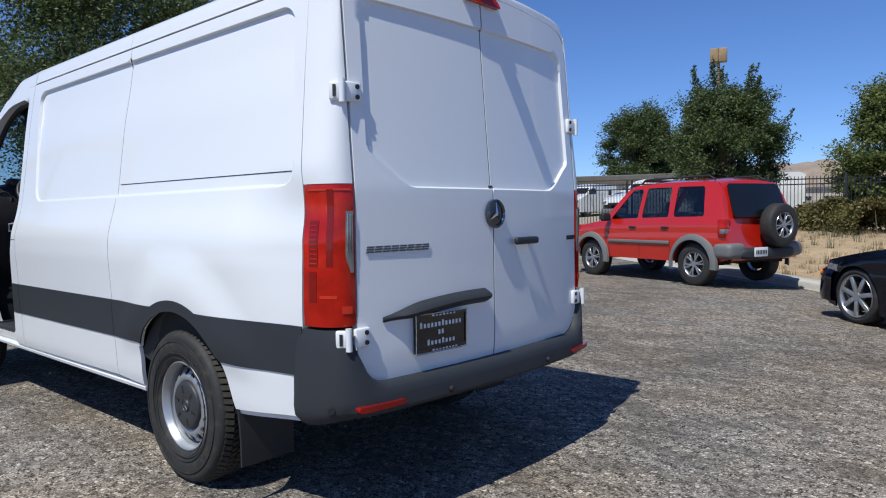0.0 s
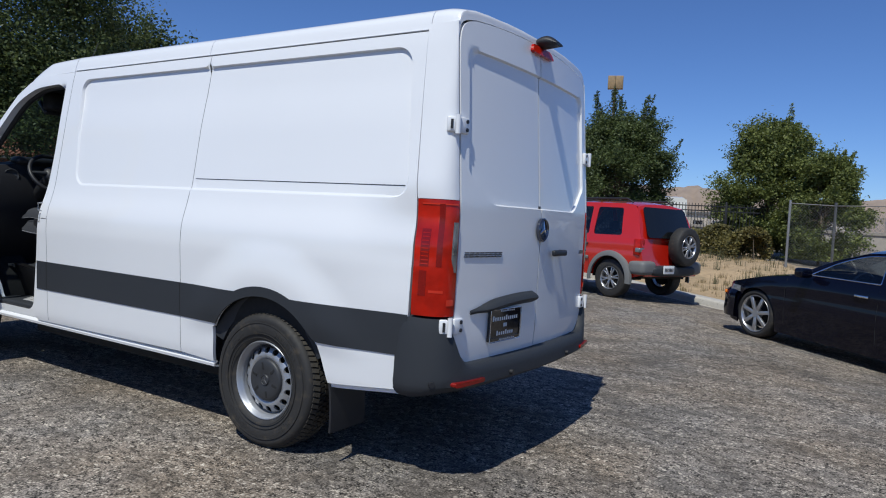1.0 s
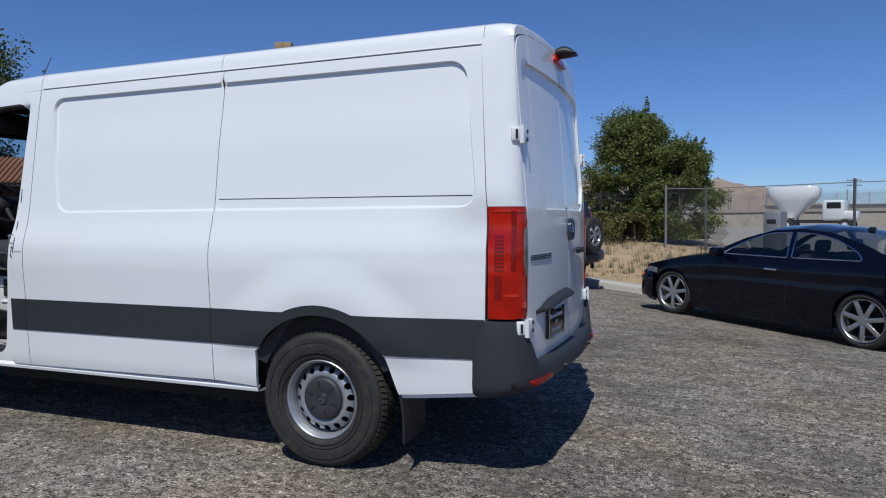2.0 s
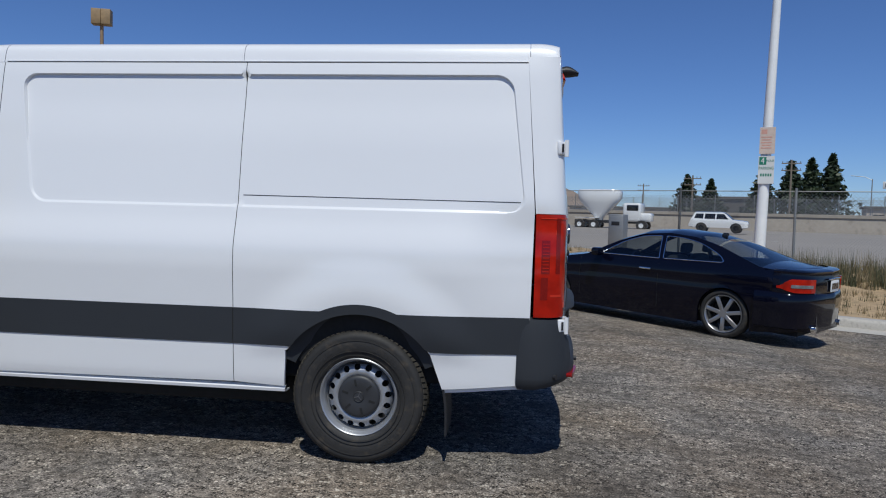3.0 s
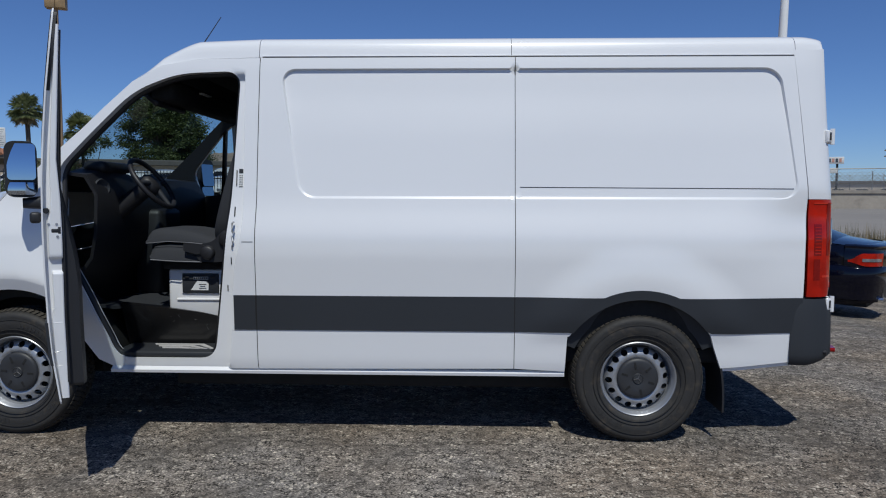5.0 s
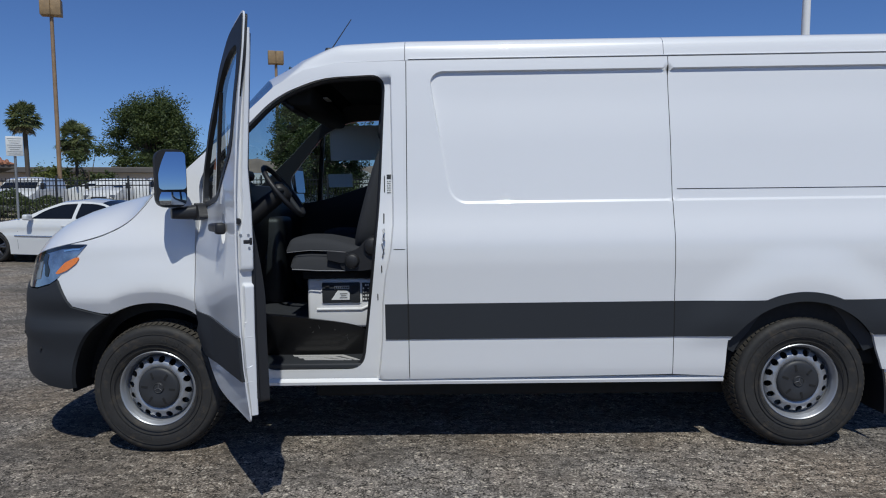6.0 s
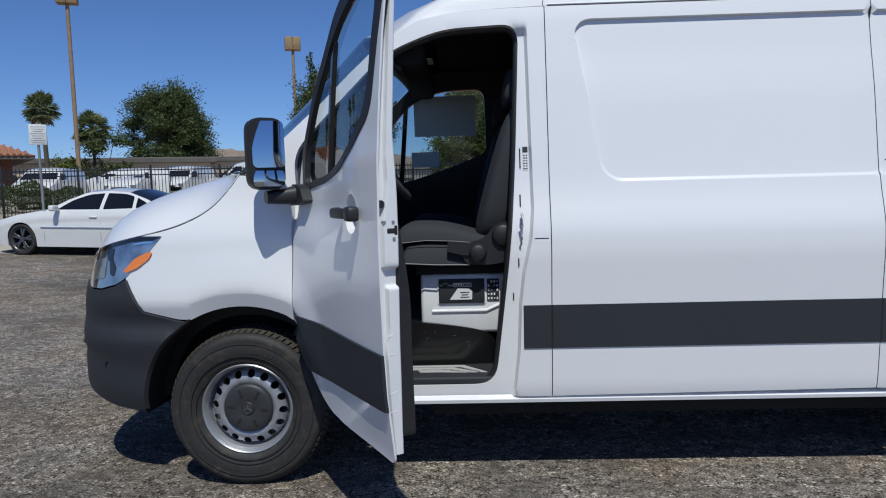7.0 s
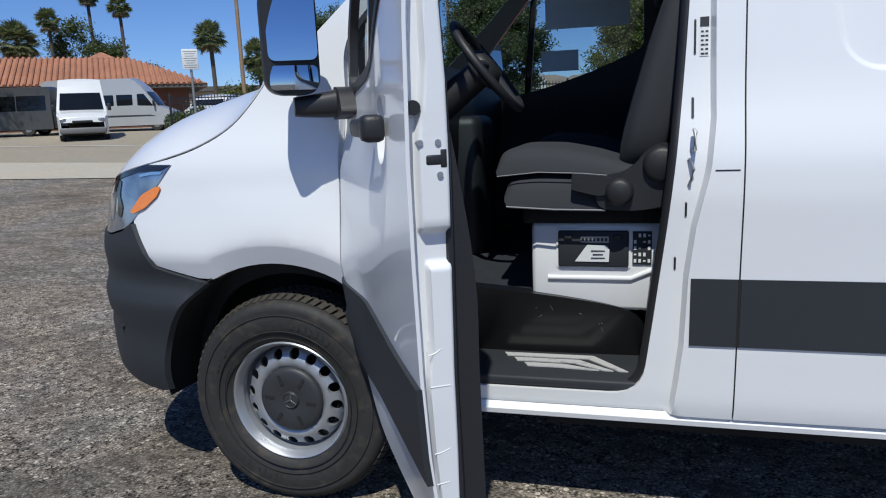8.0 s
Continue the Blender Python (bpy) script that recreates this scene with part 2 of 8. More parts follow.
# ---- the van ----
YC = 1.0
ZT = np.arange(0.2, 2.6, 0.005)
_zk = [0.20, 0.36, 0.41, 0.46, 0.64, 0.85, 0.95, 1.08, 1.19, 1.25, 1.34, 1.415, 1.50, 1.90, 2.175, 2.24, 2.60]
_yk = [0.08, 0.050, 0.032, 0.022, 0.012, 0.004, -0.002, -0.010, -0.006, 0.008, 0.034, 0.050, 0.062, 0.116, 0.158, 0.172, 0.26]
YT = np.interp(ZT, _zk, _yk)
_ker = np.exp(-0.5 * (np.arange(-8, 9) / 3.0) ** 2)
YT[8:-8] = np.convolve(YT, _ker / _ker.sum(), "same")[8:-8]
FW, RW, HUB = -3.665, 0.0, 0.372


def rear_lean(z):
    return -0.075 * max(0.0, z - 1.40)


def recess(x, z):
    """How far the pressed window field lies behind the side: 0 to 1."""
    xl = -1.965 - 0.17 * (z - 1.42)
    xr = 0.890 - 0.12 * (z - 1.42)
    cx, hw = (xl + xr) / 2, (xr - xl) / 2
    cz, hz, r = (1.412 + 2.166) / 2, (2.166 - 1.412) / 2, 0.09
    qx, qz = abs(x - cx) - hw + r, abs(z - cz) - hz + r
    d = math.hypot(max(qx, 0), max(qz, 0)) + min(max(qx, qz), 0) - r
    return smooth01(-d / 0.006)


def field_line(off, n=8):
    """The outline of the pressed field, moved inward by off."""
    out = []
    cz, hz, r = (1.412 + 2.166) / 2, (2.166 - 1.412) / 2 - off, max(0.01, 0.09 - off)
    for sx, sz, a0 in ((1, -1, -90), (1, 1, 0), (-1, 1, 90), (-1, -1, 180)):
        for k in range(n + 1):
            a = radians(a0 + 90 * k / n)
            z = cz + sz * (hz - r) + r * math.sin(a)
            xl, xr = -1.965 - 0.17 * (z - 1.42), 0.890 - 0.12 * (z - 1.42)
            out.append(((xl + xr) / 2 + sx * ((xr - xl) / 2 - off - r) + r * math.cos(a), z))
    return out


def field_cuts(x0, x1):
    """The lines of the pressed field's rim between x0 and x1."""
    cuts = []
    for off in (-0.007, -0.0005, 0.0065, 0.013):
        ring_ = dense(field_line(off), 0.03)
        run = []
        for p in ring_ + ring_[:1]:
            if x0 + 0.001 < p[0] < x1 - 0.001:
                run.append(p)
            else:
                if len(run) > 1:
                    cuts.append(run)
                run = []
        if len(run) > 1:
            cuts.append(run)
    return cuts


def taper(x):
    """How far the flank draws in towards the rear corner."""
    return 0.046 * smooth01((x - 0.50) / 0.45)


def side_y(x, z):
    """The van's flank: how far in it lies at x, z."""
    y = float(np.interp(z, ZT, YT)) + (0.009 + 0.011 * smooth01((z - 1.75) / 0.3)) * recess(x, z)
    y += taper(x) * smooth01((1.50 - z) / 0.25) + 0.018 * smooth01((x - 0.45) / 0.45) * math.exp(-((z - 1.12) / 0.17) ** 2)
    for wx in (RW, FW):
        d = math.hypot(x - wx, (z - HUB) * 0.98)
        y -= 0.026 * smooth01((0.78 - d) / 0.24) * smooth01((z - 0.55) / 0.2)
        if wx == FW:
            y += 0.38 * max(0.0, 0.562 - d) * smooth01((z - 0.72) / 0.08) * smooth01((x + 4.05) / 0.1)
    return y


def nose_reach(z):
    return float(np.interp(z, [0.2, 0.35, 0.5, 0.78, 0.95, 1.1, 1.3], [0.76, 0.80, 0.805, 0.79, 0.75, 0.70, 0.58]))


NX, NE = -3.90, 2.7


def flank(w, z, out=0.0):
    """The flank carried round the nose: w is x as far as the front wheel, then a way round to the middle of the front at -5.4."""
    if w >= NX:
        return Vector((w, side_y(w, z) - out, z))
    q = math.sin(min(1.0, (NX - w) / 1.5) * math.pi / 2)
    y0 = side_y(NX, z) - out
    return Vector((NX - (nose_reach(z) + out) * q, y0 + (YC - y0) * (1 - max(0.0, 1 - q ** NE) ** (1 / NE)), z))


def way(x, z):
    """The w at which the flank has that x."""
    if x >= NX:
        return x
    q = min(1.0, (NX - x) / nose_reach(z))
    return NX - 1.5 * math.asin(q) / (math.pi / 2)


def W(points):
    return [(way(x, z), z) for x, z in points]


def rear_x(y, z):
    """The van's back, a little bowed."""
    return 1.165 - 0.055 * ((y - YC) / 0.85) ** 2 + rear_lean(z) - 0.02 * smooth01((0.75 - z) / 0.3)


def corner(s, z, out=0.0):
    """The rounded rear corner, from the flank (0) to the door's edge (1)."""
    xs = 0.945 + rear_lean(z)
    y0, ye = side_y(xs, z) - out, 0.174
    a = s * math.pi / 2
    xe = rear_x(ye, z) + out
    return Vector((xs + (xe - xs) * math.sin(a) ** 0.85, y0 + (ye - y0) * (1 - math.cos(a) ** 0.85), z))


van = root("cargo_van", Matrix(), "white low-roof cargo van with grey lower cladding and open driver door", "van")

# flank panels
BAND0, BAND1 = 0.645, 0.848
arch_rear = arc(RW, HUB, 0.475, 148, 33)
front_panel = [(-2.212, 0.41), (-0.720, 0.425), (-0.720, 2.232), (-2.212, 2.232)]
rear_panel = [(-0.716, 0.425), (-0.425, 0.41), (-0.415, 0.62)] + arch_rear + [(0.425, 0.55), (0.465, 0.44), (0.905, 0.475), (0.93, 0.86), (0.938, 1.42), (0.882, 2.232), (-0.716, 2.232)]


def flat_side(out=0.0):
    return lambda x, z: flank(x, z, out)


for name, shape in (("side_panel", front_panel), ("rear_side_panel", rear_panel)):
    part(name, skin(shape, flat_side(), 0.024, lines=field_cuts(shape[0][0], -0.722 if name == "side_panel" else 0.9)), WHITE, van)
part("panel_groove", skin([(-0.69, 1.474), (0.862, 1.468), (0.862, 1.472), (-0.69, 1.478)], flat_side(0.0015), 0.03, depth=0.001), BLACK, van)
far_panel = [(-2.212, 0.41)] + rear_panel[1:-1] + [(-2.212, 2.232)]
part("far_side_panel", mirrored(skin(far_panel, flat_side(), 0.05)), WHITE, van)

# grey cladding band
band_front = [(-2.2095, BAND0), (-0.7215, BAND0), (-0.7215, BAND1), (-2.2095, BAND1)]
band_rear = [(-0.7155, BAND0), (-0.412, BAND0)] + arc(RW, HUB, 0.468, 145, 38, 26) + [(0.40, BAND0), (0.925, BAND0), (0.928, BAND1), (0.26, BAND1)] + arc(RW, HUB, 0.522, 66, 114, 14) + [(-0.26, BAND1), (-0.7155, BAND1)]
band_pillar = [(-2.345, BAND0), (-2.2185, BAND0), (-2.2185, BAND1), (-2.345, BAND1)]
for shape in (band_front, band_rear, band_pillar):
    part("cladding_band", skin(shape, flat_side(0.005), 0.03, depth=0.007), GREY, van, "dark grey textured plastic cladding")
    if shape is not band_pillar:
        part("cladding_band", mirrored(skin(shape, flat_side(0.010), 0.05, depth=0.012)), GREY, van, "dark grey textured plastic cladding")

# dark gaps between the panels
for x_ in (-2.2143, -0.718):
    part("panel_gap", skin([(x_ - 0.0026, 0.425), (x_ + 0.0026, 0.425), (x_ + 0.0026, 2.225), (x_ - 0.0026, 2.225)], flat_side(-0.0006), 0.05, depth=0.004), SHADOW, van)
    part("panel_gap", skin([(x_ - 0.0050, BAND0), (x_ + 0.0050, BAND0), (x_ + 0.0050, BAND1), (x_ - 0.0050, BAND1)], flat_side(0.0035), 0.05, depth=0.004), SHADOW, van)

# sills
for flip in (False, True):
    prof = [(0.060, 0.412), (0.048, 0.403), (0.036, 0.395), (0.040, 0.378), (0.07, 0.372), (0.12, 0.372)]
    rows = [[Vector((x, y, z)) for y, z in prof] for x in np.linspace(-3.10, -0.425, 30)]
    bm = thick(grid(rows), 0.01, False)
    part("sill", mirrored(bm) if flip else bm, WHITE, van)
    rows = [[Vector((x, y + taper(x), z + 0.04 + 0.075 * (x - 0.46))) for y, z in prof] for x in np.linspace(0.475, 0.905, 8)]
    bm = thick(grid(rows), 0.01, False)
    part("rear_sill", mirrored(bm) if flip else bm, WHITE, van)

# cab side with the door's opening
OPENING = rounded([(-2.335, 2.155), (-2.70, 2.14), (-2.96, 2.04), (-3.23, 1.765), (-3.40, 1.58), (-3.37, 1.10), (-3.20, 0.80), (-3.07, 0.462), (-2.478, 0.462), (-2.452, 0.66), (-2.398, 1.10), (-2.368, 1.45)],
                  [0.09, 0.1, 0.12, 0.1, 0.08, 0.2, 0.15, 0.09, 0.10, 0.1, 0.2, 0.2])
cab_outer = [(-2.2165, 0.41), (-2.2165, 2.232), (-2.60, 2.225), (-2.80, 2.188), (-2.97, 2.095), (-3.13, 1.945), (-3.26, 1.815), (-3.50, 1.60), (-3.63, 1.485), (-3.43, 1.40), (-3.43, 0.80), (-3.18, 0.45), (-3.10, 0.41)]
# the pillar stands back a little round the opening, where the door closes on it
def jamb_edge(z):
    return float(np.interp(z, [0.42, 0.50, 0.64, 0.85, 1.0, 1.16, 1.3, 2.2], [-2.385, -2.375, -2.360, -2.352, -2.335, -2.300, -2.288, -2.300]))


def jamb(x, z):
    p = flank(x, z)
    step = smooth01((jamb_edge(z) - x) / 0.012) * (1 - smooth01((z - 2.10) / 0.05))
    top = smooth01((-2.60 - x) / 0.1) if z > 1.4 else 0
    return p + Vector((0, 0.035 * step * (1 - top), 0))


part("cab_side", skin(cab_outer, jamb, 0.022, holes=[OPENING], depth=0.085, lines=[[(jamb_edge(z) - o, z) for z in np.linspace(0.43, 2.2, 60)] for o in (-0.006, 0.0, 0.012, 0.018)]), WHITE, van, "white door frame and pillars round the open doorway")
part("door_seal", tube([flank(x, z) + Vector((0, 0.070, 0)) for x, z in dense(OPENING, 0.04)], 0.021, 8, True), BLACK, van, "black rubber seal")
part("pillar_line", skin([(-2.290, 1.156), (-2.226, 1.156), (-2.226, 1.160), (-2.290, 1.160)], flat_side(0.001), 0.03, depth=0.001), BLACK, van)

# passenger door on the far side, with its window
far_win = rounded([(-2.45, 2.085), (-2.78, 2.075), (-2.99, 1.985), (-3.30, 1.62), (-3.25, 1.41), (-3.02, 1.44), (-2.68, 1.545), (-2.44, 1.645)], [0.08, 0.1, 0.1, 0.05, 0.05, 0.3, 0.1, 0.05])
far_outer = [(-2.222, 0.41), (-2.222, 2.232)] + cab_outer[2:9] + [(-3.43, 1.40), (-3.43, 0.80), (-3.18, 0.45), (-3.10, 0.41)]
part("passenger_door", mirrored(skin(far_outer, flat_side(), 0.04, holes=[far_win], depth=0.03)), WHITE, van)
part("passenger_door_trim", mirrored(skin(far_outer, flat_side(-0.06), 0.05, holes=[far_win], depth=-0.03, flip=True)), BLACK, van, "black inner door trim")
part("passenger_window", mirrored(skin(far_win, flat_side(-0.02), 0.06, depth=0)), SCREEN, van, "clear side window")
part("window_divider", mirrored(skin([(-3.078, 1.42), (-3.045, 1.42), (-2.990, 2.0), (-3.022, 1.98)], flat_side(-0.015), 0.05, depth=0.03)), BLACK, van)

# roof
ROOF_Y = [0.172, 0.180, 0.188, 0.196, 0.213, 0.245, 0.32, 0.45, 0.62, 0.80, 1.00]
ROOF_Z = [2.2345, 2.272, 2.303, 2.322, 2.340, 2.355, 2.371, 2.383, 2.392, 2.398, 2.400]


def roof_drop(x):
    front = float(np.interp(x, [-3.02, -2.97, -2.88, -2.80, -2.70, -2.60, -2.45, -2.25], [0.165, 0.136, 0.080, 0.046, 0.022, 0.009, 0.001, 0.0]))
    q = max(0.0, x - 0.93) / 0.17
    return front + 0.11 * (1 - math.sqrt(max(0.0, 1 - min(1, q) ** 2)))


def roof_rows(x0, x1, n):
    rows = []
    for x in np.linspace(x0, x1, n):
        half = []
        for y, z in zip(ROOF_Y, ROOF_Z):
            k = (z - ROOF_Z[0]) / (ROOF_Z[-1] - ROOF_Z[0])
            half.append(Vector((x - 0.10 * k * smooth01((-2.7 - x) / 0.3) + 0.05 * k * smooth01((x - 0.9) / 0.2), y, z - roof_drop(x) * (1 if x > 0 else 1 - 0.25 * k))))
        if x > 0.5:
            half = [Vector((min(p.x, rear_x(p.y, p.z) - 0.002), p.y, p.z)) for p in half]
        rows.append(half + [Vector((p.x, 2 * YC - p.y, p.z)) for p in half[-2::-1]])
    return rows


def roof_front_rows():
    """The roof over the cab, from the windscreen's top back to the first seam."""
    rows = []
    for t in np.linspace(0, 1, 26):
        x = -2.985 + (2.985 - 2.222) * t
        z = float(np.interp(x, [-2.985, -2.97, -2.80, -2.60, -2.222], [2.087, 2.097, 2.190, 2.227, 2.2345]))
        y0 = side_y(x, z) + 0.012 * (1 - t)
        rise = 0.150 + 0.0155 * t
        row = []
        for y, zz in zip(ROOF_Y, ROOF_Z):
            s = (y - ROOF_Y[0]) / (YC - ROOF_Y[0])
            k0, k1 = 1 - (1 - s) ** 2, (zz - ROOF_Z[0]) / (ROOF_Z[-1] - ROOF_Z[0])
            q = smooth01(t / 0.55)
            row.append(Vector((x - 0.19 * (1 - t) * k0 ** 1.4, y0 + (YC - y0) * s, z + rise * (k0 * (1 - q) + k1 * q))))
        rows.append(row + [Vector((p.x, 2 * YC - p.y, p.z)) for p in row[-2::-1]])
    return rows


part("roof_panel", thick(grid(roof_front_rows(), flip=True), 0.012), WHITE, van)
for x0, x1, n in ((-2.2185, -0.7415, 16), (-0.7385, 0.888, 18), (0.891, 1.085, 14)):
    part("roof_panel", thick(grid(roof_rows(x0, x1, n), flip=True), 0.012), WHITE, van)
for y0 in (0.1705, 1.8295):
    part("drip_rail", tube([(x, y0, 2.2405) for x in (-2.2, -1.0, 0.2, 0.88)], 0.0036, 6), WHITE, van)
    # dark line drawn for the thin shade below the drip rail
    part("drip_seam", tube([(x, y0 + (0.0006 if y0 < 1 else -0.0006), 2.2345) for x in (-2.2, -1.0, 0.2, 0.88)], 0.0012, 6), CAP, van, "thin dark line drawn as shade under the drip rail")
part("antenna", rod((-2.72, 0.55, 2.36), (-2.575, 0.55, 2.565), 0.004, 0.0025, 6), BLACK, van, "thin black rod antenna")
part("antenna_foot", lathe([(0.0, 0.03), (0.02, 0.025), (0.03, 0.0)], 12, "z", Matrix.Translation((-2.72, 0.55, 2.365))), BLACK, van)

# rear corners, tail lamps, hinges
for flip in (False, True):
    def both(bm):
        return mirrored(bm) if flip else bm
    rows = [[corner(s, z) for s in np.linspace(0, 0.985, 16)] for z in np.linspace(1.412, 2.27, 30)]
    part("rear_corner", both(thick(grid(rows), 0.012)), WHITE, van)
    rows = [[corner(s, z, 0.004 * math.sin(math.pi * min(1, (z - 0.855) / 0.56 * 6, (1.407 - z) / 0.56 * 6) / 2)) for s in np.linspace(0.003, 0.987, 18)] for z in np.linspace(0.8535, 1.4095, 40)]
    lamp = part("tail_lamp", both(thick(grid(rows), 0.02)), RED_LENS, van, "tall red tail lamp with a clear strip")
    rows = [[corner(s, z, 0.0075) for s in np.linspace(0.80 + 0.10 * smooth01((1.13 - z) / 0.07), 0.955, 6)] for z in np.linspace(1.065, 1.305, 16)]
    clear = part("reversing_lens", both(thick(grid(rows), 0.004)), CLEAR_LENS, lamp, "clear reversing lamp lens")
    for k in range(4):
        s0 = 0.825 + 0.032 * k
        rows = [[corner(s, z, 0.0105) for s in (s0, s0 + 0.008)] for z in np.linspace(1.15, 1.295, 6)]
        part("lens_rib", both(thick(grid(rows), 0.003)), CHROME, clear)
    for z0, z1, s0, s1, mt in ((1.09, 1.27, 0.10, 0.27, RED_DARK), (1.09, 1.39, 0.42, 0.55, RED_DARK), (0.95, 1.07, 0.10, 0.24, RED_DARK), (1.30, 1.325, 0.40, 0.52, RED_FACET), (0.965, 0.978, 0.30, 0.62, RED_FACET), (0.905, 0.935, 0.72, 0.92, RED_FACET), (1.385, 1.392, 0.08, 0.92, RED_FACET)):
        rows = [[corner(s, z, 0.0055) for s in np.linspace(s0, s1, 6)] for z in np.linspace(z0, z1, 6)]
        part("lamp_facet", both(thick(grid(rows), 0.002)), mt, lamp, "moulded shape inside the lens")
    for k in range(9):
        z0 = 1.10 + 0.0185 * k
        rows = [[corner(s, z, 0.0075) for s in np.linspace(0.12, 0.25, 4)] for z in (z0, z0 + 0.005)]
        part("lamp_rib", both(thick(grid(rows), 0.002)), RED_LENS, lamp)
    for zh in (1.77, 0.805):
        bm = bmesh.new()
        p = corner(0.80, zh)
        m = Matrix.Translation(p) @ Matrix.Rotation(radians(38), 4, "Z")
        add_box(bm, (-0.02, -0.010, 0), (0.042, 0.024, 0.072), 0.007, m)
        m2 = Matrix.Translation(corner(0.985, zh) + Vector((0.012, 0.03, 0))) @ Matrix.Rotation(radians(86), 4, "Z")
        add_box(bm, (-0.008, 0, 0), (0.075, 0.020, 0.078), 0.007, m2)
        add_rod(bm, m @ Vector((0.012, -0.02, -0.045)), m @ Vector((0.012, -0.02, 0.045)), 0.013, n=10)
        hinge = part("hinge", both(bm), WHITE, van, "white exposed door hinge")
        bm = bmesh.new()
        for dz in (-0.02, 0.02):
            part("hinge_bolt", both(rod(m2 @ Vector((0.008, -0.010, dz)), m2 @ Vector((0.008, -0.0145, dz)), 0.010, n=10)), BLACK, hinge)
        add_box(bm, (-0.018, -0.024, 0), (0.012, 0.006, 0.045), 0, m)
        part("hinge_slot", both(bm), BLACK, hinge)

# rear doors
def back(out=0.0):
    return lambda y, z: Vector((rear_x(y, z) + out - 0.016 * door_field(y, z), y, z))


def door_field(y, z):
    """The pressed window field of a rear door: 0 to 1."""
    a = abs(y - YC)
    lo = 1.40 + 0.16 * smooth01((a - 0.50) / 0.30)
    d = max(lo - z, z - 2.16, a - 0.755 + 0.02 * (z - 1.4))
    c = math.hypot(max(0, a - 0.66), max(0, z - 2.06)) - 0.10
    return smooth01(-max(d, c) / 0.006)


def door_lines(y0, y1):
    """The rim lines of the pressed field on one door."""
    out = []
    for off in (-0.007, -0.0005, 0.0065, 0.013):
        for sg in (-1, 1):
            low_ = [(YC + sg * a, 1.40 + 0.16 * smooth01((a - 0.50) / 0.30) + off) for a in np.linspace(0.006, 0.74 - off, 26)]
            side_ = [(YC + sg * (0.755 - off - 0.02 * (z - 1.4)), z) for z in np.linspace(1.57 + off, 2.05, 16)]
            top_ = [(YC + sg * a, 2.16 - off) for a in np.linspace(0.006, 0.65, 16)]
            out += [ln for ln in (low_, side_, top_) if y0 < ln[3][0] < y1]
    return out


left_door = rounded([(0.177, 0.585), (0.996, 0.61), (0.996, 2.330), (0.80, 2.328), (0.62, 2.322), (0.45, 2.313), (0.32, 2.301), (0.250, 2.284), (0.203, 2.247), (0.187, 2.16)], [0.14, 0, 0, 0, 0, 0, 0, 0.03, 0.05, 0.03])
right_door = [(2 * YC - y, z) for y, z in left_door][::-1]
doors = []
for shape in (left_door, right_door):
    d = part("rear_door", skin(shape, back(), 0.022, inward=(-1, 0, 0), depth=0.03, lines=door_lines(*((0, 0.99) if shape is left_door else (1.01, 2)))), WHITE, van)
    doors.append(d)
part("door_gap", skin([(0.985, 0.60), (1.015, 0.60), (1.015, 2.325), (0.985, 2.325)], lambda y, z: back(-0.003)(y, z), 0.03, inward=(-1, 0, 0), depth=0.02), BLACK, van, "black rubber seal between the doors")
bm = grid([[back(0.006 + 0.045 * math.sin(math.pi * k / 6) * smooth01(t * 5))(0.30 + 0.62 * t, 0.862 + 0.045 * math.sin(math.pi * min(1, t * 1.15) * 0.5) + 0.033 * (k - 3) / 3 * (0.35 + 0.65 * smooth01(t * 3))) for k in range(7)] for t in np.linspace(0, 1, 16)])
part("plate_handle", thick(bm, -0.02), GREY, doors[0], "dark grey grip over the number plate")
part("plate_frame", skin([(0.460, 0.697), (0.765, 0.697), (0.765, 0.860), (0.460, 0.860)], back(0.022), 0.04, holes=[[(0.466, 0.714), (0.759, 0.714), (0.759, 0.847), (0.466, 0.847)]], inward=(-1, 0, 0), depth=0.018), GLOSS_BLACK, doors[0], "black plate frame")
part("plate_edge", tube([back(0.0235)(y, z) for y, z in dense([(0.457, 0.694), (0.768, 0.694), (0.768, 0.863), (0.457, 0.863)], 0.06)], 0.0022, 6, True), CHROME, doors[0], "bright plate edge")
plate = part("plate", skin([(0.465, 0.713), (0.760, 0.713), (0.760, 0.848), (0.465, 0.848)], back(0.018), 0.05, inward=(-1, 0, 0), depth=0.01), GLOSS_BLACK, doors[0], "black plate with pale bars")
for z0, y0, y1, hh in ((0.850, 0.55, 0.70, 0.008), (0.803, 0.483, 0.742, 0.026), (0.768, 0.590, 0.630, 0.020), (0.727, 0.525, 0.700, 0.024), (0.701, 0.55, 0.71, 0.008)):
    n = max(2, round((y1 - y0) / 0.021))
    for k in range(n):
        a = y0 + (y1 - y0) * k / n
        tall = hh * (1.0 if k in (0, n // 2) else 0.72)
        part("bar", skin([(a, z0), (a + 0.012, z0), (a + 0.012, z0 + tall), (a, z0 + tall)], back(0.0245 if hh < 0.01 else 0.0195), 0.03, inward=(-1, 0, 0), depth=0.001), PAPER, plate)
for k in range(8):
    a = 0.225 + k * 0.042
    for dz in (0.0, 0.010, 0.020):
        part("badge_bar", skin([(a + dz * 0.25, 1.137 + dz), (a + dz * 0.25 + 0.034, 1.137 + dz), (a + dz * 0.25 + 0.0355, 1.143 + dz), (a + dz * 0.25 + 0.0015, 1.143 + dz)], back(0.005), 0.03, inward=(-1, 0, 0), depth=0.005), DARK_CHROME, doors[0])
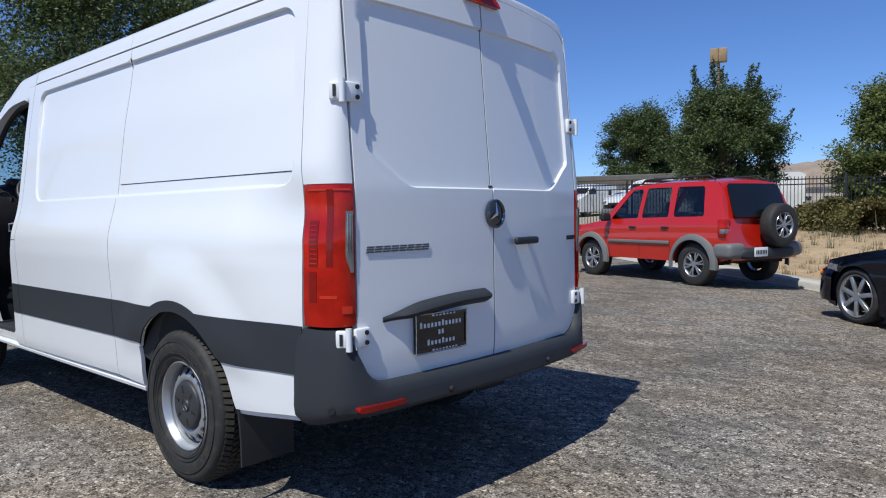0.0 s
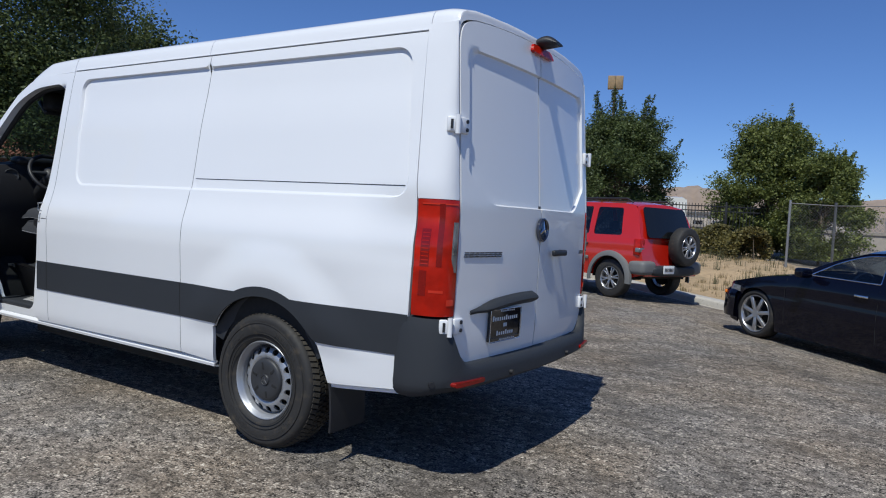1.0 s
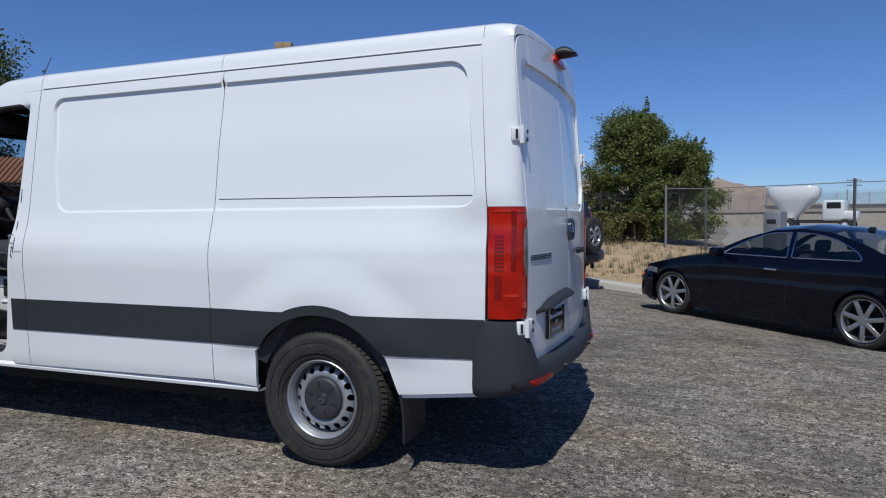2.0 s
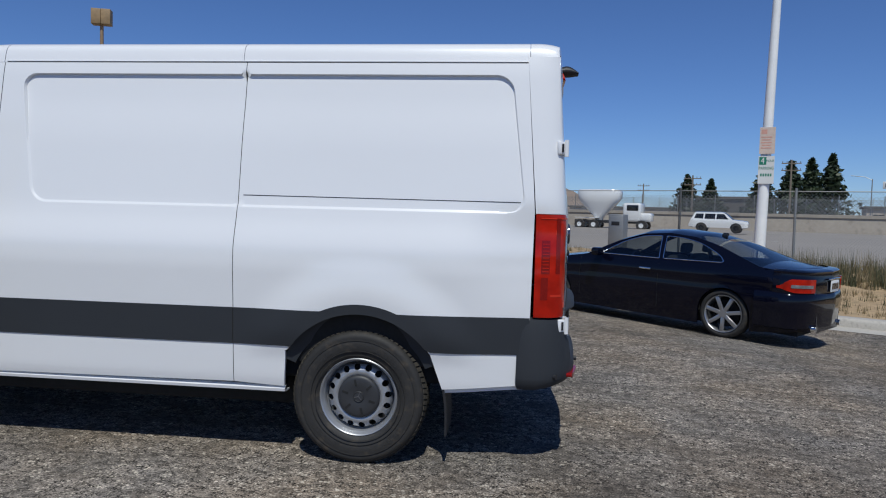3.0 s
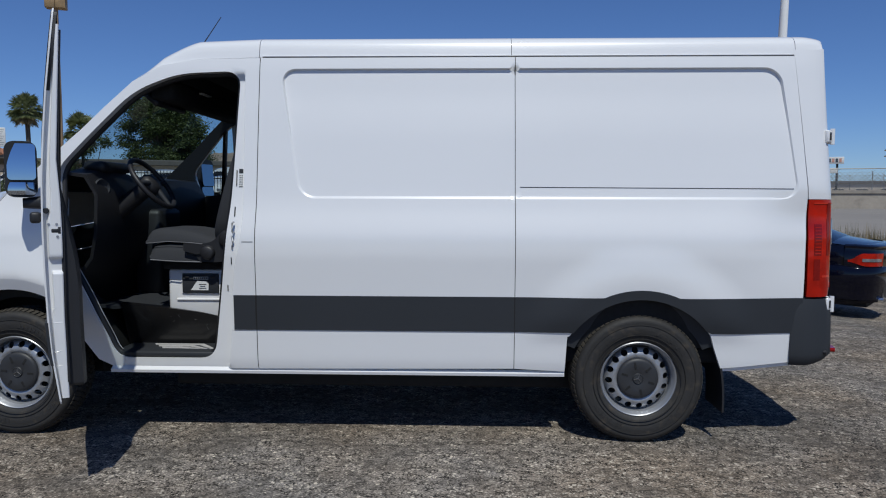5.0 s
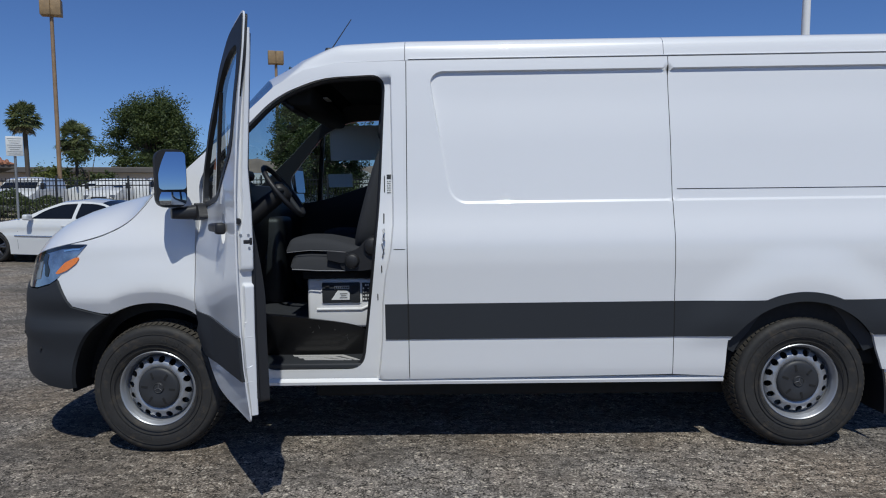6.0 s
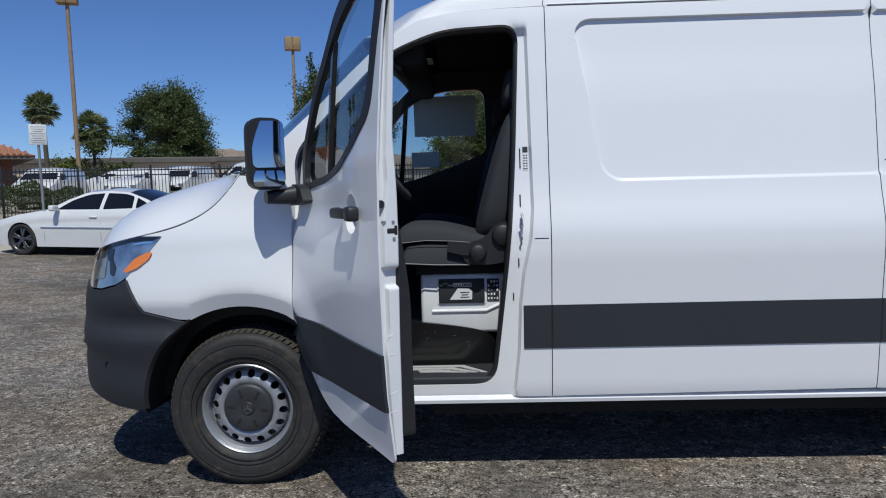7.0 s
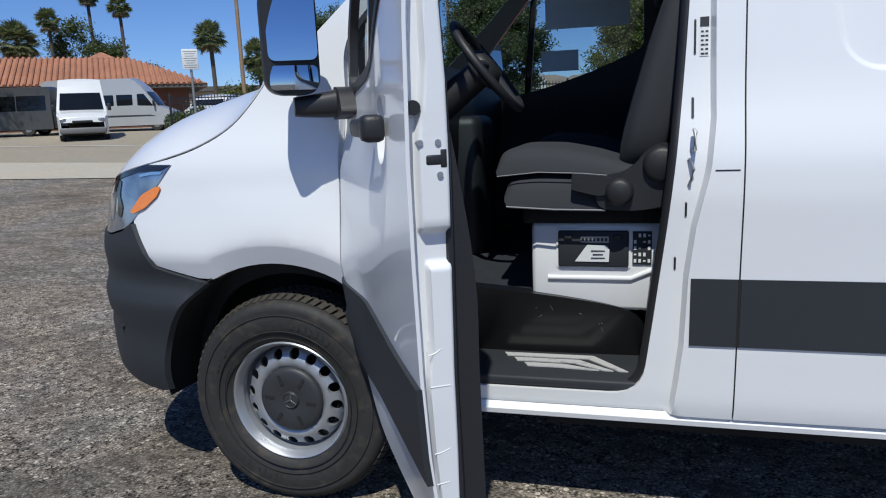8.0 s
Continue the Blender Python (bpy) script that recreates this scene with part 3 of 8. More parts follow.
for k in range(4):
    a = 1.71 + k * 0.026
    part("badge_bar", skin([(a, 1.135), (a + 0.020, 1.135), (a + 0.022, 1.158), (a + 0.002, 1.158)], back(0.006), 0.03, inward=(-1, 0, 0), depth=0.006), DARK_CHROME, doors[1])
em = Matrix.Translation((rear_x(1.0, 1.285) + 0.004, 1.0, 1.285)) @ Matrix.Rotation(radians(90), 4, "Z")
# chrome ring: the dark reflections on it are put into its colour
ring = part("emblem_ring", lathe([(0.068, 0.0), (0.068, -0.016), (0.060, -0.022), (0.052, -0.014), (0.052, 0.0)], 40, "y", em), DARK_CHROME, doors[0], "round chrome emblem")
part("emblem_disc", lathe([(0.0, -0.010), (0.055, -0.010)], 32, "y", em), GLOSS_BLACK, doors[0])
bm = bmesh.new()
for k in range(3):
    a = radians(90 + 120 * k)
    add_rod(bm, em @ Vector((0, -0.014, 0)), em @ Vector((0.052 * math.cos(a), -0.012, 0.052 * math.sin(a))), 0.011, 0.003, 6)
part("emblem_shape", bm, CHROME, doors[0])
bm = box((rear_x(1.25, 1.15) + 0.032, 1.235, 1.150), (0.026, 0.19, 0.036), 0.011)
add_box(bm, (rear_x(1.2, 1.15) + 0.012, 1.30, 1.150), (0.04, 0.035, 0.035), 0.01)
part("door_handle", bm, BLACK, doors[1], "black pull handle")

# high stop lamp with the camera housing
bm = skin(rounded([(0.86, 2.275), (1.14, 2.275), (1.12, 2.325), (0.88, 2.325)], 0.02), lambda y, z: Vector((rear_x(y, z) + 0.025 - (z - 2.275) * 0.3, y, z)), 0.03, inward=(-1, 0, 0), depth=0.06)
part("stop_lamp", bm, RED_LENS, van, "red high stop lamp")
bm = grid([[Vector((1.06 + 0.15 * t, YC + (0.062 - 0.012 * t) * math.cos(a), 2.338 + 0.016 * math.sin(math.pi * t) + 0.036 * math.sin(a) * math.sin(math.pi * (0.12 + 0.80 * t)))) for a in np.linspace(0, math.tau, 20, endpoint=False)] for t in np.linspace(0, 1, 10)], closed=True)
bmesh.ops.holes_fill(bm, edges=bm.edges)
part("camera_housing", bm, BLACK, van, "black rear camera housing")

# rear bumper
def rear_path():
    """The bumper's line round the back: place and outward way."""
    half = [(0.870, 0.072), (0.915, 0.058), (0.96, 0.060), (1.01, 0.070), (1.06, 0.090), (1.10, 0.122), (1.125, 0.160), (1.140, 0.195), (1.149, 0.225), (1.157, 0.26), (1.165, 0.30), (1.185, 0.55), (1.20, 0.80), (1.205, 1.0)]
    pts = half + [(x, 2 * YC - y) for x, y in half[-2::-1]]
    out = []
    for i, p in enumerate(pts):
        a, b = Vector(pts[max(0, i - 1)]), Vector(pts[min(len(pts) - 1, i + 1)])
        t = (b - a).normalized()
        out.append((Vector(p), Vector((t.y, -t.x))))
    return out


def bumper_rows():
    rows = []
    for p, nrm in rear_path():
        yy_ = min(p.y, 2 * YC - p.y)
        side = max(smooth01((0.150 - yy_) / 0.03), 0.0)
        top = float(np.interp(yy_, [0.0, 0.135, 0.160, 0.195, 0.225, 0.26, 0.30], [0.84, 0.84, 0.745, 0.665, 0.630, 0.612, 0.605]))
        prof = [(-0.14, top), (-0.02, top), (0.0, top - 0.006), (0.012, top - 0.02 - 0.05 * side), (0.016, 0.56), (0.018, 0.52), (0.014, 0.485), (-0.005, 0.462), (-0.06, 0.455)]
        lift = 0.035 * smooth01((p.x - 0.95) / 0.2)
        rows.append([Vector((p.x + o * nrm.x, p.y + o * nrm.y, z + (lift if z < 0.5 else 0))) for o, z in prof])
    return rows


rear_bumper = part("rear_bumper", thick(grid(bumper_rows(), flip=True), 0.008), GREY, van, "dark grey plastic rear bumper")
seam_ = [p + 0.0125 * nrm for p, nrm in rear_path() if p.y < 0.13]
part("bumper_seam", tube([(p.x, p.y, 0.752 - 0.06 * (p.x - 0.9)) for p in seam_], 0.0022, 6), SHADOW, rear_bumper)
for y0 in (0.245, 1.755):
    bm = skin(rounded([(y0 - 0.11, 0.517), (y0 + 0.11, 0.522), (y0 + 0.11, 0.543), (y0 - 0.11, 0.540)], 0.012), lambda y, z: Vector((float(np.interp(abs(y - 1), [0, .2, .45, .7, .84, .9], [1.238, 1.234, 1.219, 1.204, 1.180, 1.15])), y, z)), 0.03, inward=(-1, 0, 0), depth=0.03)
    part("reflector", bm, RED_DARK, rear_bumper, "red strip reflector")
for y0, x0, dx, dy in ((0.075, 1.065, 0.8, -0.6), (0.62, 1.21, 1, 0), (1.38, 1.21, 1, 0)):
    part("parking_sensor", rod((x0, y0, 0.53), (x0 + 0.022 * dx, y0 + 0.022 * dy, 0.53), 0.014, n=14), BLACK, rear_bumper)

# nose: fender, headlamp, bumper, bonnet
def softened(line, n=2):
    """The same line with its corners cut."""
    for _ in range(n):
        new_ = [line[0]]
        for a, b in zip(line, line[1:]):
            new_ += [(0.75 * a[0] + 0.25 * b[0], 0.75 * a[1] + 0.25 * b[1]), (0.25 * a[0] + 0.75 * b[0], 0.25 * a[1] + 0.75 * b[1])]
        line = new_ + [line[-1]]
    return line


SEAM = [(-4.575, 1.075), (-4.50, 1.115), (-4.40, 1.150), (-4.30, 1.175), (-4.18, 1.200), (-4.05, 1.225), (-3.92, 1.26), (-3.80, 1.32), (-3.72, 1.40), (-3.655, 1.485)]
SEAM_FINE = softened(SEAM)
arch_front = arc(FW, HUB, 0.50, 20, 154, 30)
fender = W([(-3.418, 0.80), (-3.408, 1.10), (-3.408, 1.34), (-3.46, 1.42), (-3.60, 1.478)] + [(x, z - 0.004) for x, z in SEAM_FINE[::-1] if x > -4.06] + [(-4.12, 1.2095), (-4.02, 1.209), (-4.21, 1.015), (-4.13, 0.86), (-3.96, 0.815)]) + [p for p in arch_front[::-1] if p[0] > -4.0 and p[1] > 0.81][0:]
HEAD = W([(-4.018, 1.207), (-4.12, 1.207), (-4.18, 1.197), (-4.30, 1.172), (-4.40, 1.147), (-4.50, 1.112), (-4.57, 1.072), (-4.575, 0.985), (-4.45, 0.955), (-4.36, 0.96), (-4.26, 0.985), (-4.215, 1.01), (-4.12, 1.10)])
bump_shape = W([(-4.205, 1.005), (-4.125, 0.852), (-3.96, 0.806)]) + W([p for p in arc(FW, HUB, 0.50, 118, 180, 18) if p[1] < 0.806]) + W([(-4.20, 0.362), (-4.33, 0.376), (-4.46, 0.410), (-4.56, 0.445)]) + [(-5.4, 0.46), (-5.4, 0.92)] + W([(-4.56, 0.975), (-4.45, 0.946), (-4.36, 0.951), (-4.26, 0.976)])
for flip in (False, True):
    def both(bm):
        return mirrored(bm) if flip else bm
    part("front_fender", both(skin(fender, flank, 0.026, inward=(0.2, 1, 0), depth=0.03, lines=[arc(FW, HUB, q_, 66, 113, 20) for q_ in (0.568, 0.562, 0.550)])), WHITE, van)
    lamp = part("headlamp", both(skin(HEAD, lambda w, z: flank(w, z, 0.004), 0.03, inward=(0.5, 0.5, 0), depth=0.03)), LAMP_GLASS, van, "clear swept headlamp with an amber corner")
    part("amber_lens", both(skin(rounded(W([(-4.218, 1.045), (-4.150, 1.108), (-4.085, 1.136), (-4.062, 1.136), (-4.080, 1.104), (-4.140, 1.062), (-4.200, 1.040)]), 0.012), lambda w, z: flank(w, z, 0.007), 0.03, inward=(0.5, 0.5, 0), depth=0.004)), AMBER, lamp, "orange side marker")
    part("lamp_brow", both(skin(W([(-4.022, 1.206), (-4.12, 1.206), (-4.18, 1.196), (-4.30, 1.171), (-4.40, 1.146), (-4.50, 1.111), (-4.57, 1.071), (-4.565, 1.058), (-4.49, 1.096), (-4.39, 1.132), (-4.29, 1.158), (-4.17, 1.184), (-4.06, 1.190)]), lambda w, z: flank(w, z, 0.007), 0.03, inward=(0.5, 0.5, 0), depth=0.004)), GLOSS_BLACK, lamp, "black edge over the lens")
    part("lamp_bezel", both(skin(rounded(W([(-4.275, 1.150), (-4.315, 1.155), (-4.325, 1.120), (-4.300, 1.085), (-4.300, 1.030), (-4.275, 1.020), (-4.262, 1.060), (-4.285, 1.105)]), 0.012), lambda w, z: flank(w, z, 0.0065), 0.02, inward=(0.5, 0.5, 0), depth=0.004)), GLOSS_BLACK, lamp, "dark bezel inside the lens")
    part("lamp_strip", both(skin(W([(-4.05, 1.186), (-4.10, 1.186), (-4.16, 1.176), (-4.155, 1.168), (-4.10, 1.176), (-4.06, 1.178)]), lambda w, z: flank(w, z, 0.0075), 0.03, inward=(0.5, 0.5, 0), depth=0.003)), CHROME, lamp, "bright strip in the lens")
    part("lamp_barrel", both(skin(W([(-4.32, 1.11), (-4.42, 1.09), (-4.46, 1.04), (-4.42, 0.995), (-4.34, 1.01)]), lambda w, z: flank(w, z, 0.007), 0.03, inward=(0.5, 0.5, 0), depth=0.004)), CLEAR_LENS, lamp, "bright reflector bowl")
    part("front_bumper", both(skin(bump_shape, lambda w, z: flank(w, z, 0.012 - 0.02 * smooth01((0.66 - abs(z - 0.62) * 14 - 0.2)) * smooth01((-4.32 - w) / 0.2)), 0.035, inward=(0.5, 0.5, 0), depth=0.03)), GREY, van, "dark grey plastic front bumper")
for flip in (False, True):
    rim_ = [flank(way(x_, z_), z_, 0.008) for x_, z_ in arc(FW, HUB, 0.502, 119, 183, 24)]
    bm = thick(grid([[p + Vector((0.03 * k, 0.30 * k, 0)) for p in rim_] for k in (0, 0.12, 0.5, 1)]), 0.006)
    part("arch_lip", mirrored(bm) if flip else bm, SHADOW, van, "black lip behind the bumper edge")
for x_, z_ in ((-4.36, 0.60), (-4.58, 0.66)):
    p = flank(way(x_, z_), z_, 0.004)
    part("parking_sensor", rod(p, flank(way(x_, z_), z_, 0.018), 0.011, n=14), BLACK, van)
grille = [(-4.92, 0.925)] + W([(-4.585, 0.99), (-4.585, 1.06)]) + [(-5.0, 1.10), (-5.4, 1.11), (-5.4, 0.93)]
for flip in (False, True):
    bm = skin(grille, lambda w, z: flank(w, z, -0.01), 0.05, inward=(1, 0, 0), depth=0.02)
    part("grille", mirrored(bm) if flip else bm, BLACK, van, "black front grille")


def bonnet_rows():
    rows = []
    seam = [flank(*p) for p in W(SEAM_FINE)]
    for k in np.linspace(0, 1, 44):
        i = min(len(seam) - 2, int(k * (len(seam) - 1)))
        a = seam[i].lerp(seam[i + 1], k * (len(seam) - 1) - i)
        mid = Vector((float(np.interp(k, [i_ / 9 for i_ in range(10)], [-4.62, -4.59, -4.52, -4.43, -4.32, -4.22, -4.13, -4.04, -3.97, -3.92])), YC,
                      float(np.interp(k, [i_ / 9 for i_ in range(10)], [1.12, 1.24, 1.305, 1.355, 1.40, 1.435, 1.465, 1.49, 1.505, 1.51]))))
        row = []
        for s in np.linspace(0, 1, 14):
            e = math.sin(s * math.pi / 2)
            row.append(Vector((a.x + (mid.x - a.x) * s, a.y + (mid.y - a.y) * s, a.z + (mid.z - a.z) * (1 - (1 - s) ** 3.2))))
        rows.append(row)
    return rows


for flip in (False, True):
    bm = thick(grid(bonnet_rows()), 0.004)
    part("bonnet", mirrored(bm) if flip else bm, WHITE, van)

# windscreen
PILLAR = [(-3.64, 1.49), (-3.50, 1.605), (-3.26, 1.82), (-3.13, 1.95), (-2.985, 2.09)]


def screen_rows():
    rows = []
    for i, (x, z) in enumerate(PILLAR):
        k = i / (len(PILLAR) - 1)
        y0 = side_y(x, z) + 0.02
        rows.append([Vector((x - (0.26 - 0.07 * k) * (1 - (2 * s - 1) ** 2) ** 1.4, y0 + (2 * YC - 2 * y0) * s, z + (0.02 + 0.13 * k) * (1 - (2 * s - 1) ** 2))) for s in np.linspace(0, 1, 21)])
    return rows


# headliner colour is near-black to hold the shade of the cab
part("headliner", grid([[p - Vector((0, 0, 0.035)) for p in row[1:-1]] for row in roof_front_rows()[1:]]), SHADOW, van, "black headliner over the cab, darkened for its shade")
part("windscreen", grid(screen_rows()), SCREEN, van, "clear windscreen")
rows = screen_rows()
part("cowl", thick(grid([[p + Vector((-0.02, 0, -0.06)) for p in rows[0]], [p for p in rows[0]]]), 0.02), BLACK, van, "black plastic cowl under the windscreen")

# hull behind the panels: floor, cargo lining, bulkhead, wheel housings
# the long low box is added to block stray light and darken the ground beneath
for name, c, size in (("floor_pan", (-0.62, 1.0, 0.50), (3.1, 1.80, 0.10)), ("cab_pan", (-2.8, 1.0, 0.36), (1.4, 1.4, 0.10)), ("engine_tray", (-3.9, 1.0, 0.57), (0.7, 1.1, 0.60)),
                      ("rear_axle", (0.0, 1.0, 0.36), (0.12, 1.5, 0.14)), ("fuel_tank", (-1.5, 1.0, 0.345), (2.6, 1.50, 0.19))):
    part(name, box(c, size, 0.02), SHADOW, van, "black underbody")
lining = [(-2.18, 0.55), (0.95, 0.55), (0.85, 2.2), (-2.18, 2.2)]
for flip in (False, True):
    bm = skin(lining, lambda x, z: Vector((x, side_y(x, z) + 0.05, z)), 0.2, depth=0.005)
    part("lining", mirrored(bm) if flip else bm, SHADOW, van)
# bulkhead and roof lining carry the cab's shade in their near-black colour
part("bulkhead", skin([(0.10, 0.5), (1.90, 0.5), (1.80, 2.30), (0.20, 2.30)], lambda y, z: Vector((-2.20, y, z)), 0.3, depth=0.01, inward=(1, 0, 0), flip=True), SHADOW, van, "black partition behind the seats, darkened for cab shade")
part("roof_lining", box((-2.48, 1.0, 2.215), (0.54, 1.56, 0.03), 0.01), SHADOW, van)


def housing(wx, r, y0, y1):
    """The wheel's dark housing: a half drum with a back."""
    bm = bmesh.new()
    n = 24
    ring = []
    for k in range(n + 1):
        a = math.pi * (0.0 + 1.0 * k / n)
        p = (wx + r * math.cos(a), HUB + r * math.sin(a))
        ring.append((bm.verts.new((p[0], y0, p[1])), bm.verts.new((p[0], y1, p[1]))))
    for a, b in zip(ring, ring[1:]):
        bm.faces.new((a[0], a[1], b[1], b[0]))
    bm.faces.new([q[1] for q in ring])
    return bm


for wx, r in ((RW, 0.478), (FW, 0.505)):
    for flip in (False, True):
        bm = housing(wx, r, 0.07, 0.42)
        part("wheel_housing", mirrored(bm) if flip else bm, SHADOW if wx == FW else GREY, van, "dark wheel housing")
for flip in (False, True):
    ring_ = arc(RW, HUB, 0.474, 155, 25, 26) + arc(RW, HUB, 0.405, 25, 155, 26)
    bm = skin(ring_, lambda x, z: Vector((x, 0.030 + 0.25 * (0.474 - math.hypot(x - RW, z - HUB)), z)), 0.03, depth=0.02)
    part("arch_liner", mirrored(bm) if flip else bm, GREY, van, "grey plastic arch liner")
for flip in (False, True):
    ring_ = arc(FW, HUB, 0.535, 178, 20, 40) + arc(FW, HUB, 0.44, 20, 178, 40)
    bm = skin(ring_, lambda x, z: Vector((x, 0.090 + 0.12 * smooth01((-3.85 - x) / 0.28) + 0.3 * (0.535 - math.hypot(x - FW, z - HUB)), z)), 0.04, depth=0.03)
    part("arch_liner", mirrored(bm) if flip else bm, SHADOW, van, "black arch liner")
for y0 in (0.03, 1.69):
    bm = grid([[Vector((0.43 + 0.05 * t + 0.02 * math.sin(3 * t), y0 + 0.28 * s, 0.58 - 0.40 * t)) for s in np.linspace(0, 1, 6)] for t in np.linspace(0, 1, 10)])
    part("mud_flap", thick(bm, 0.012), BLACK, van, "black rubber mud flap")


# wheels
def tyre(R, r_in, w):
    h = w / 2
    prof = [(r_in, -h * 0.78), (r_in + 0.012, -h * 0.88), (r_in + 0.03, -h * 0.97), (r_in + 0.07, -h * 1.05), (R - 0.07, -h * 1.05), (R - 0.045, -h * 1.01), (R - 0.04, -h * 1.02), (R - 0.022, -h * 0.94), (R - 0.012, -h * 0.80), (R - 0.012, h * 0.80), (R - 0.04, h), (R - 0.1, h * 1.05), (r_in + 0.03, h * 0.97), (r_in, h * 0.78)]
    bm = lathe(prof, 72)
    return bm


def tread(R, w, blocks=74, rows=5):
    """The raised blocks of a tyre."""
    h = w / 2
    bm = bmesh.new()
    for k in range(blocks):
        for j in range(rows):
            c = (-0.78 + 1.56 * (j + 0.5) / rows) * h
            a = math.tau * (k + 0.5 * (j % 2)) / blocks
            edge = j in (0, rows - 1)
            m = Matrix.Rotation(-a, 4, "Y") @ Matrix.Translation((R - 0.006 - (0.003 if edge else 0), c, 0)) @ Matrix.Rotation(0.25 if j % 2 else -0.25, 4, "X")
            if edge:
                m = m @ Matrix.Rotation(0.30 * (1 if j else -1), 4, "Z")
            bmesh.ops.create_cube(bm, size=1, matrix=m @ Matrix.Diagonal((0.014, h * 1.5 / rows * (1.12 if edge else 0.86), math.tau * R / blocks * 0.70, 1)))
    return bm


def steel_rim(r):
    """A pressed steel wheel with a ring of round holes."""
    bm = lathe([(r + 0.012, -0.085), (r + 0.015, -0.098), (r + 0.008, -0.104), (r + 0.001, -0.100), (r - 0.002, -0.082), (r - 0.007, -0.078), (r - 0.010, -0.066), (r - 0.0065, -0.062), (r - 0.011, -0.050), (r - 0.012, -0.040), (r - 0.008, -0.036), (r - 0.017, -0.028), (r - 0.020, 0.0), (r - 0.030, 0.08)], 72)
    holes = [arc(0.164 * math.cos(a), 0.164 * math.sin(a), 0.0185, 0, 337.5, 15) for a in np.arange(16) * math.tau / 16]
    def disc(u, v):
        q = math.hypot(u, v)
        return Vector((u, float(np.interp(q, [0.0, 0.085, 0.108, 0.122, 0.142, 0.172, 0.183, 0.190, 0.194], [-0.050, -0.050, -0.058, -0.078, -0.080, -0.062, -0.052, -0.030, 0.0])), v))
    more = skin(arc(0, 0, r - 0.012, 0, 355, 71), disc, 0.016, holes=holes, depth=0.012)
    me = bpy.data.meshes.new("tmp")
    more.to_mesh(me)
    more.free()
    bm.from_mesh(me)
    bpy.data.meshes.remove(me)
    return bm


GUN_GREY = mat("grey_mark", (0.10, 0.10, 0.105), 0.4, 0.3, vary=0.1)


def hub_cap():
    bm = lathe([(0.0, -0.093), (0.030, -0.092), (0.032, -0.088), (0.066, -0.094), (0.100, -0.093), (0.113, -0.089), (0.118, -0.082), (0.119, -0.045)], 48)
    return bm


def van_wheel(m, label):
    w = new("wheel")
    w.parent, w.matrix_basis = van, m
    tagged(w, label)
    part("tyre", tyre(0.378, 0.212, 0.235), RUBBER, w, "black all-terrain tyre")
    for r0, r1 in ((0.238, 0.241), (0.262, 0.264), (0.318, 0.321)):
        part("sidewall_rib", lathe([(r0, -0.121), (r0 + 0.0005, -0.1255), (r1 - 0.0005, -0.1255), (r1, -0.121)], 64), RUBBER, w)
    for a0, n_ in ((50, 9), (230, 9), (140, 6), (320, 6)):
        for k in range(n_):
            m_ = Matrix.Rotation(-radians(a0 + k * 4.6), 4, "Y")
            part("raised_mark", box((0.290 + 0.003 * math.sin(k * 2.3), -0.1238, 0), (0.024 if k % 3 else 0.017, 0.0022, 0.009 if k % 2 else 0.012), 0, m_), RUBBER, w)
    tagged(part("tread", tread(0.378, 0.235), TREAD, w, smooth=False), kind="stuff")
    part("rim", steel_rim(0.206), SILVER, w, "silver steel rim with round holes")
    part("hub_cap", hub_cap(), CAP, w, "dark grey plastic hub cap")
    part("cap_ring", lathe([(0.024, -0.0905), (0.027, -0.095), (0.031, -0.090)], 32), CAP, w)
    for k in range(3):
        a = math.pi / 2 + k * math.tau / 3
        part("cap_spoke", rod((0, -0.0925, 0), (0.025 * math.cos(a), -0.0925, 0.025 * math.sin(a)), 0.0042, 0.002, 5), GUN_GREY, w)
    for k in range(6):
        a = k * math.tau / 6
        part("cap_slot", box((0, 0, 0), (0.036, 0.006, 0.012), 0.0, Matrix.Rotation(-a, 4, "Y") @ Matrix.Translation((0.080, -0.0925, 0)) @ Matrix.Rotation(0.06, 4, "Z")), SHADOW, w)
    part("brake", lathe([(0.0, 0.0), (0.15, 0.0), (0.15, 0.03)], 24), SHADOW, w)
    return w


first = van_wheel(Matrix.Translation((RW, 0.125, HUB)) @ Matrix.Rotation(0.3, 4, "Y"), "steel wheel with a chunky black tyre")
wheel_children = list(first.children)


def wheel_copy(m):
    w = first.copy()
    scene.collection.objects.link(w)
    w.parent, w.matrix_basis = van, m
    for c in wheel_children:
        q = c.copy()
        scene.collection.objects.link(q)
        q.parent = w
    return w


wheel_copy(Matrix.Translation((FW, 0.125, HUB)) @ Matrix.Rotation(0.1, 4, "Y"))
for wx in (RW, FW):
    wheel_copy(Matrix.Translation((wx, 2 * YC - 0.125, HUB)) @ Matrix.Rotation(math.pi, 4, "Z"))


# driver door, swung open
HINGE = Vector((-3.40, 0.0, 0.0))
swing = Matrix.Translation(HINGE) @ Matrix.Rotation(radians(-60.2), 4, "Z") @ Matrix.Translation(-HINGE)


def dp(points):
    return [(HINGE.x + d, z) for d, z in points]


door_shape = dp([(0.02, 1.34), (0.01, 0.84), (0.14, 0.58), (0.34, 0.475), (0.55, 0.455), (1.020, 0.455), (1.036, 0.80), (1.044, 1.20), (1.052, 2.10), (1.026, 2.264), (0.76, 2.215), (0.51, 2.085), (0.24, 1.835), (0.05, 1.50)])
door_shape = rounded(door_shape, [0.03, 0.12, 0.1, 0.1, 0.05, 0.03, 0.05, 0.1, 0.035, 0.05, 0.1, 0.1, 0.1, 0.05])
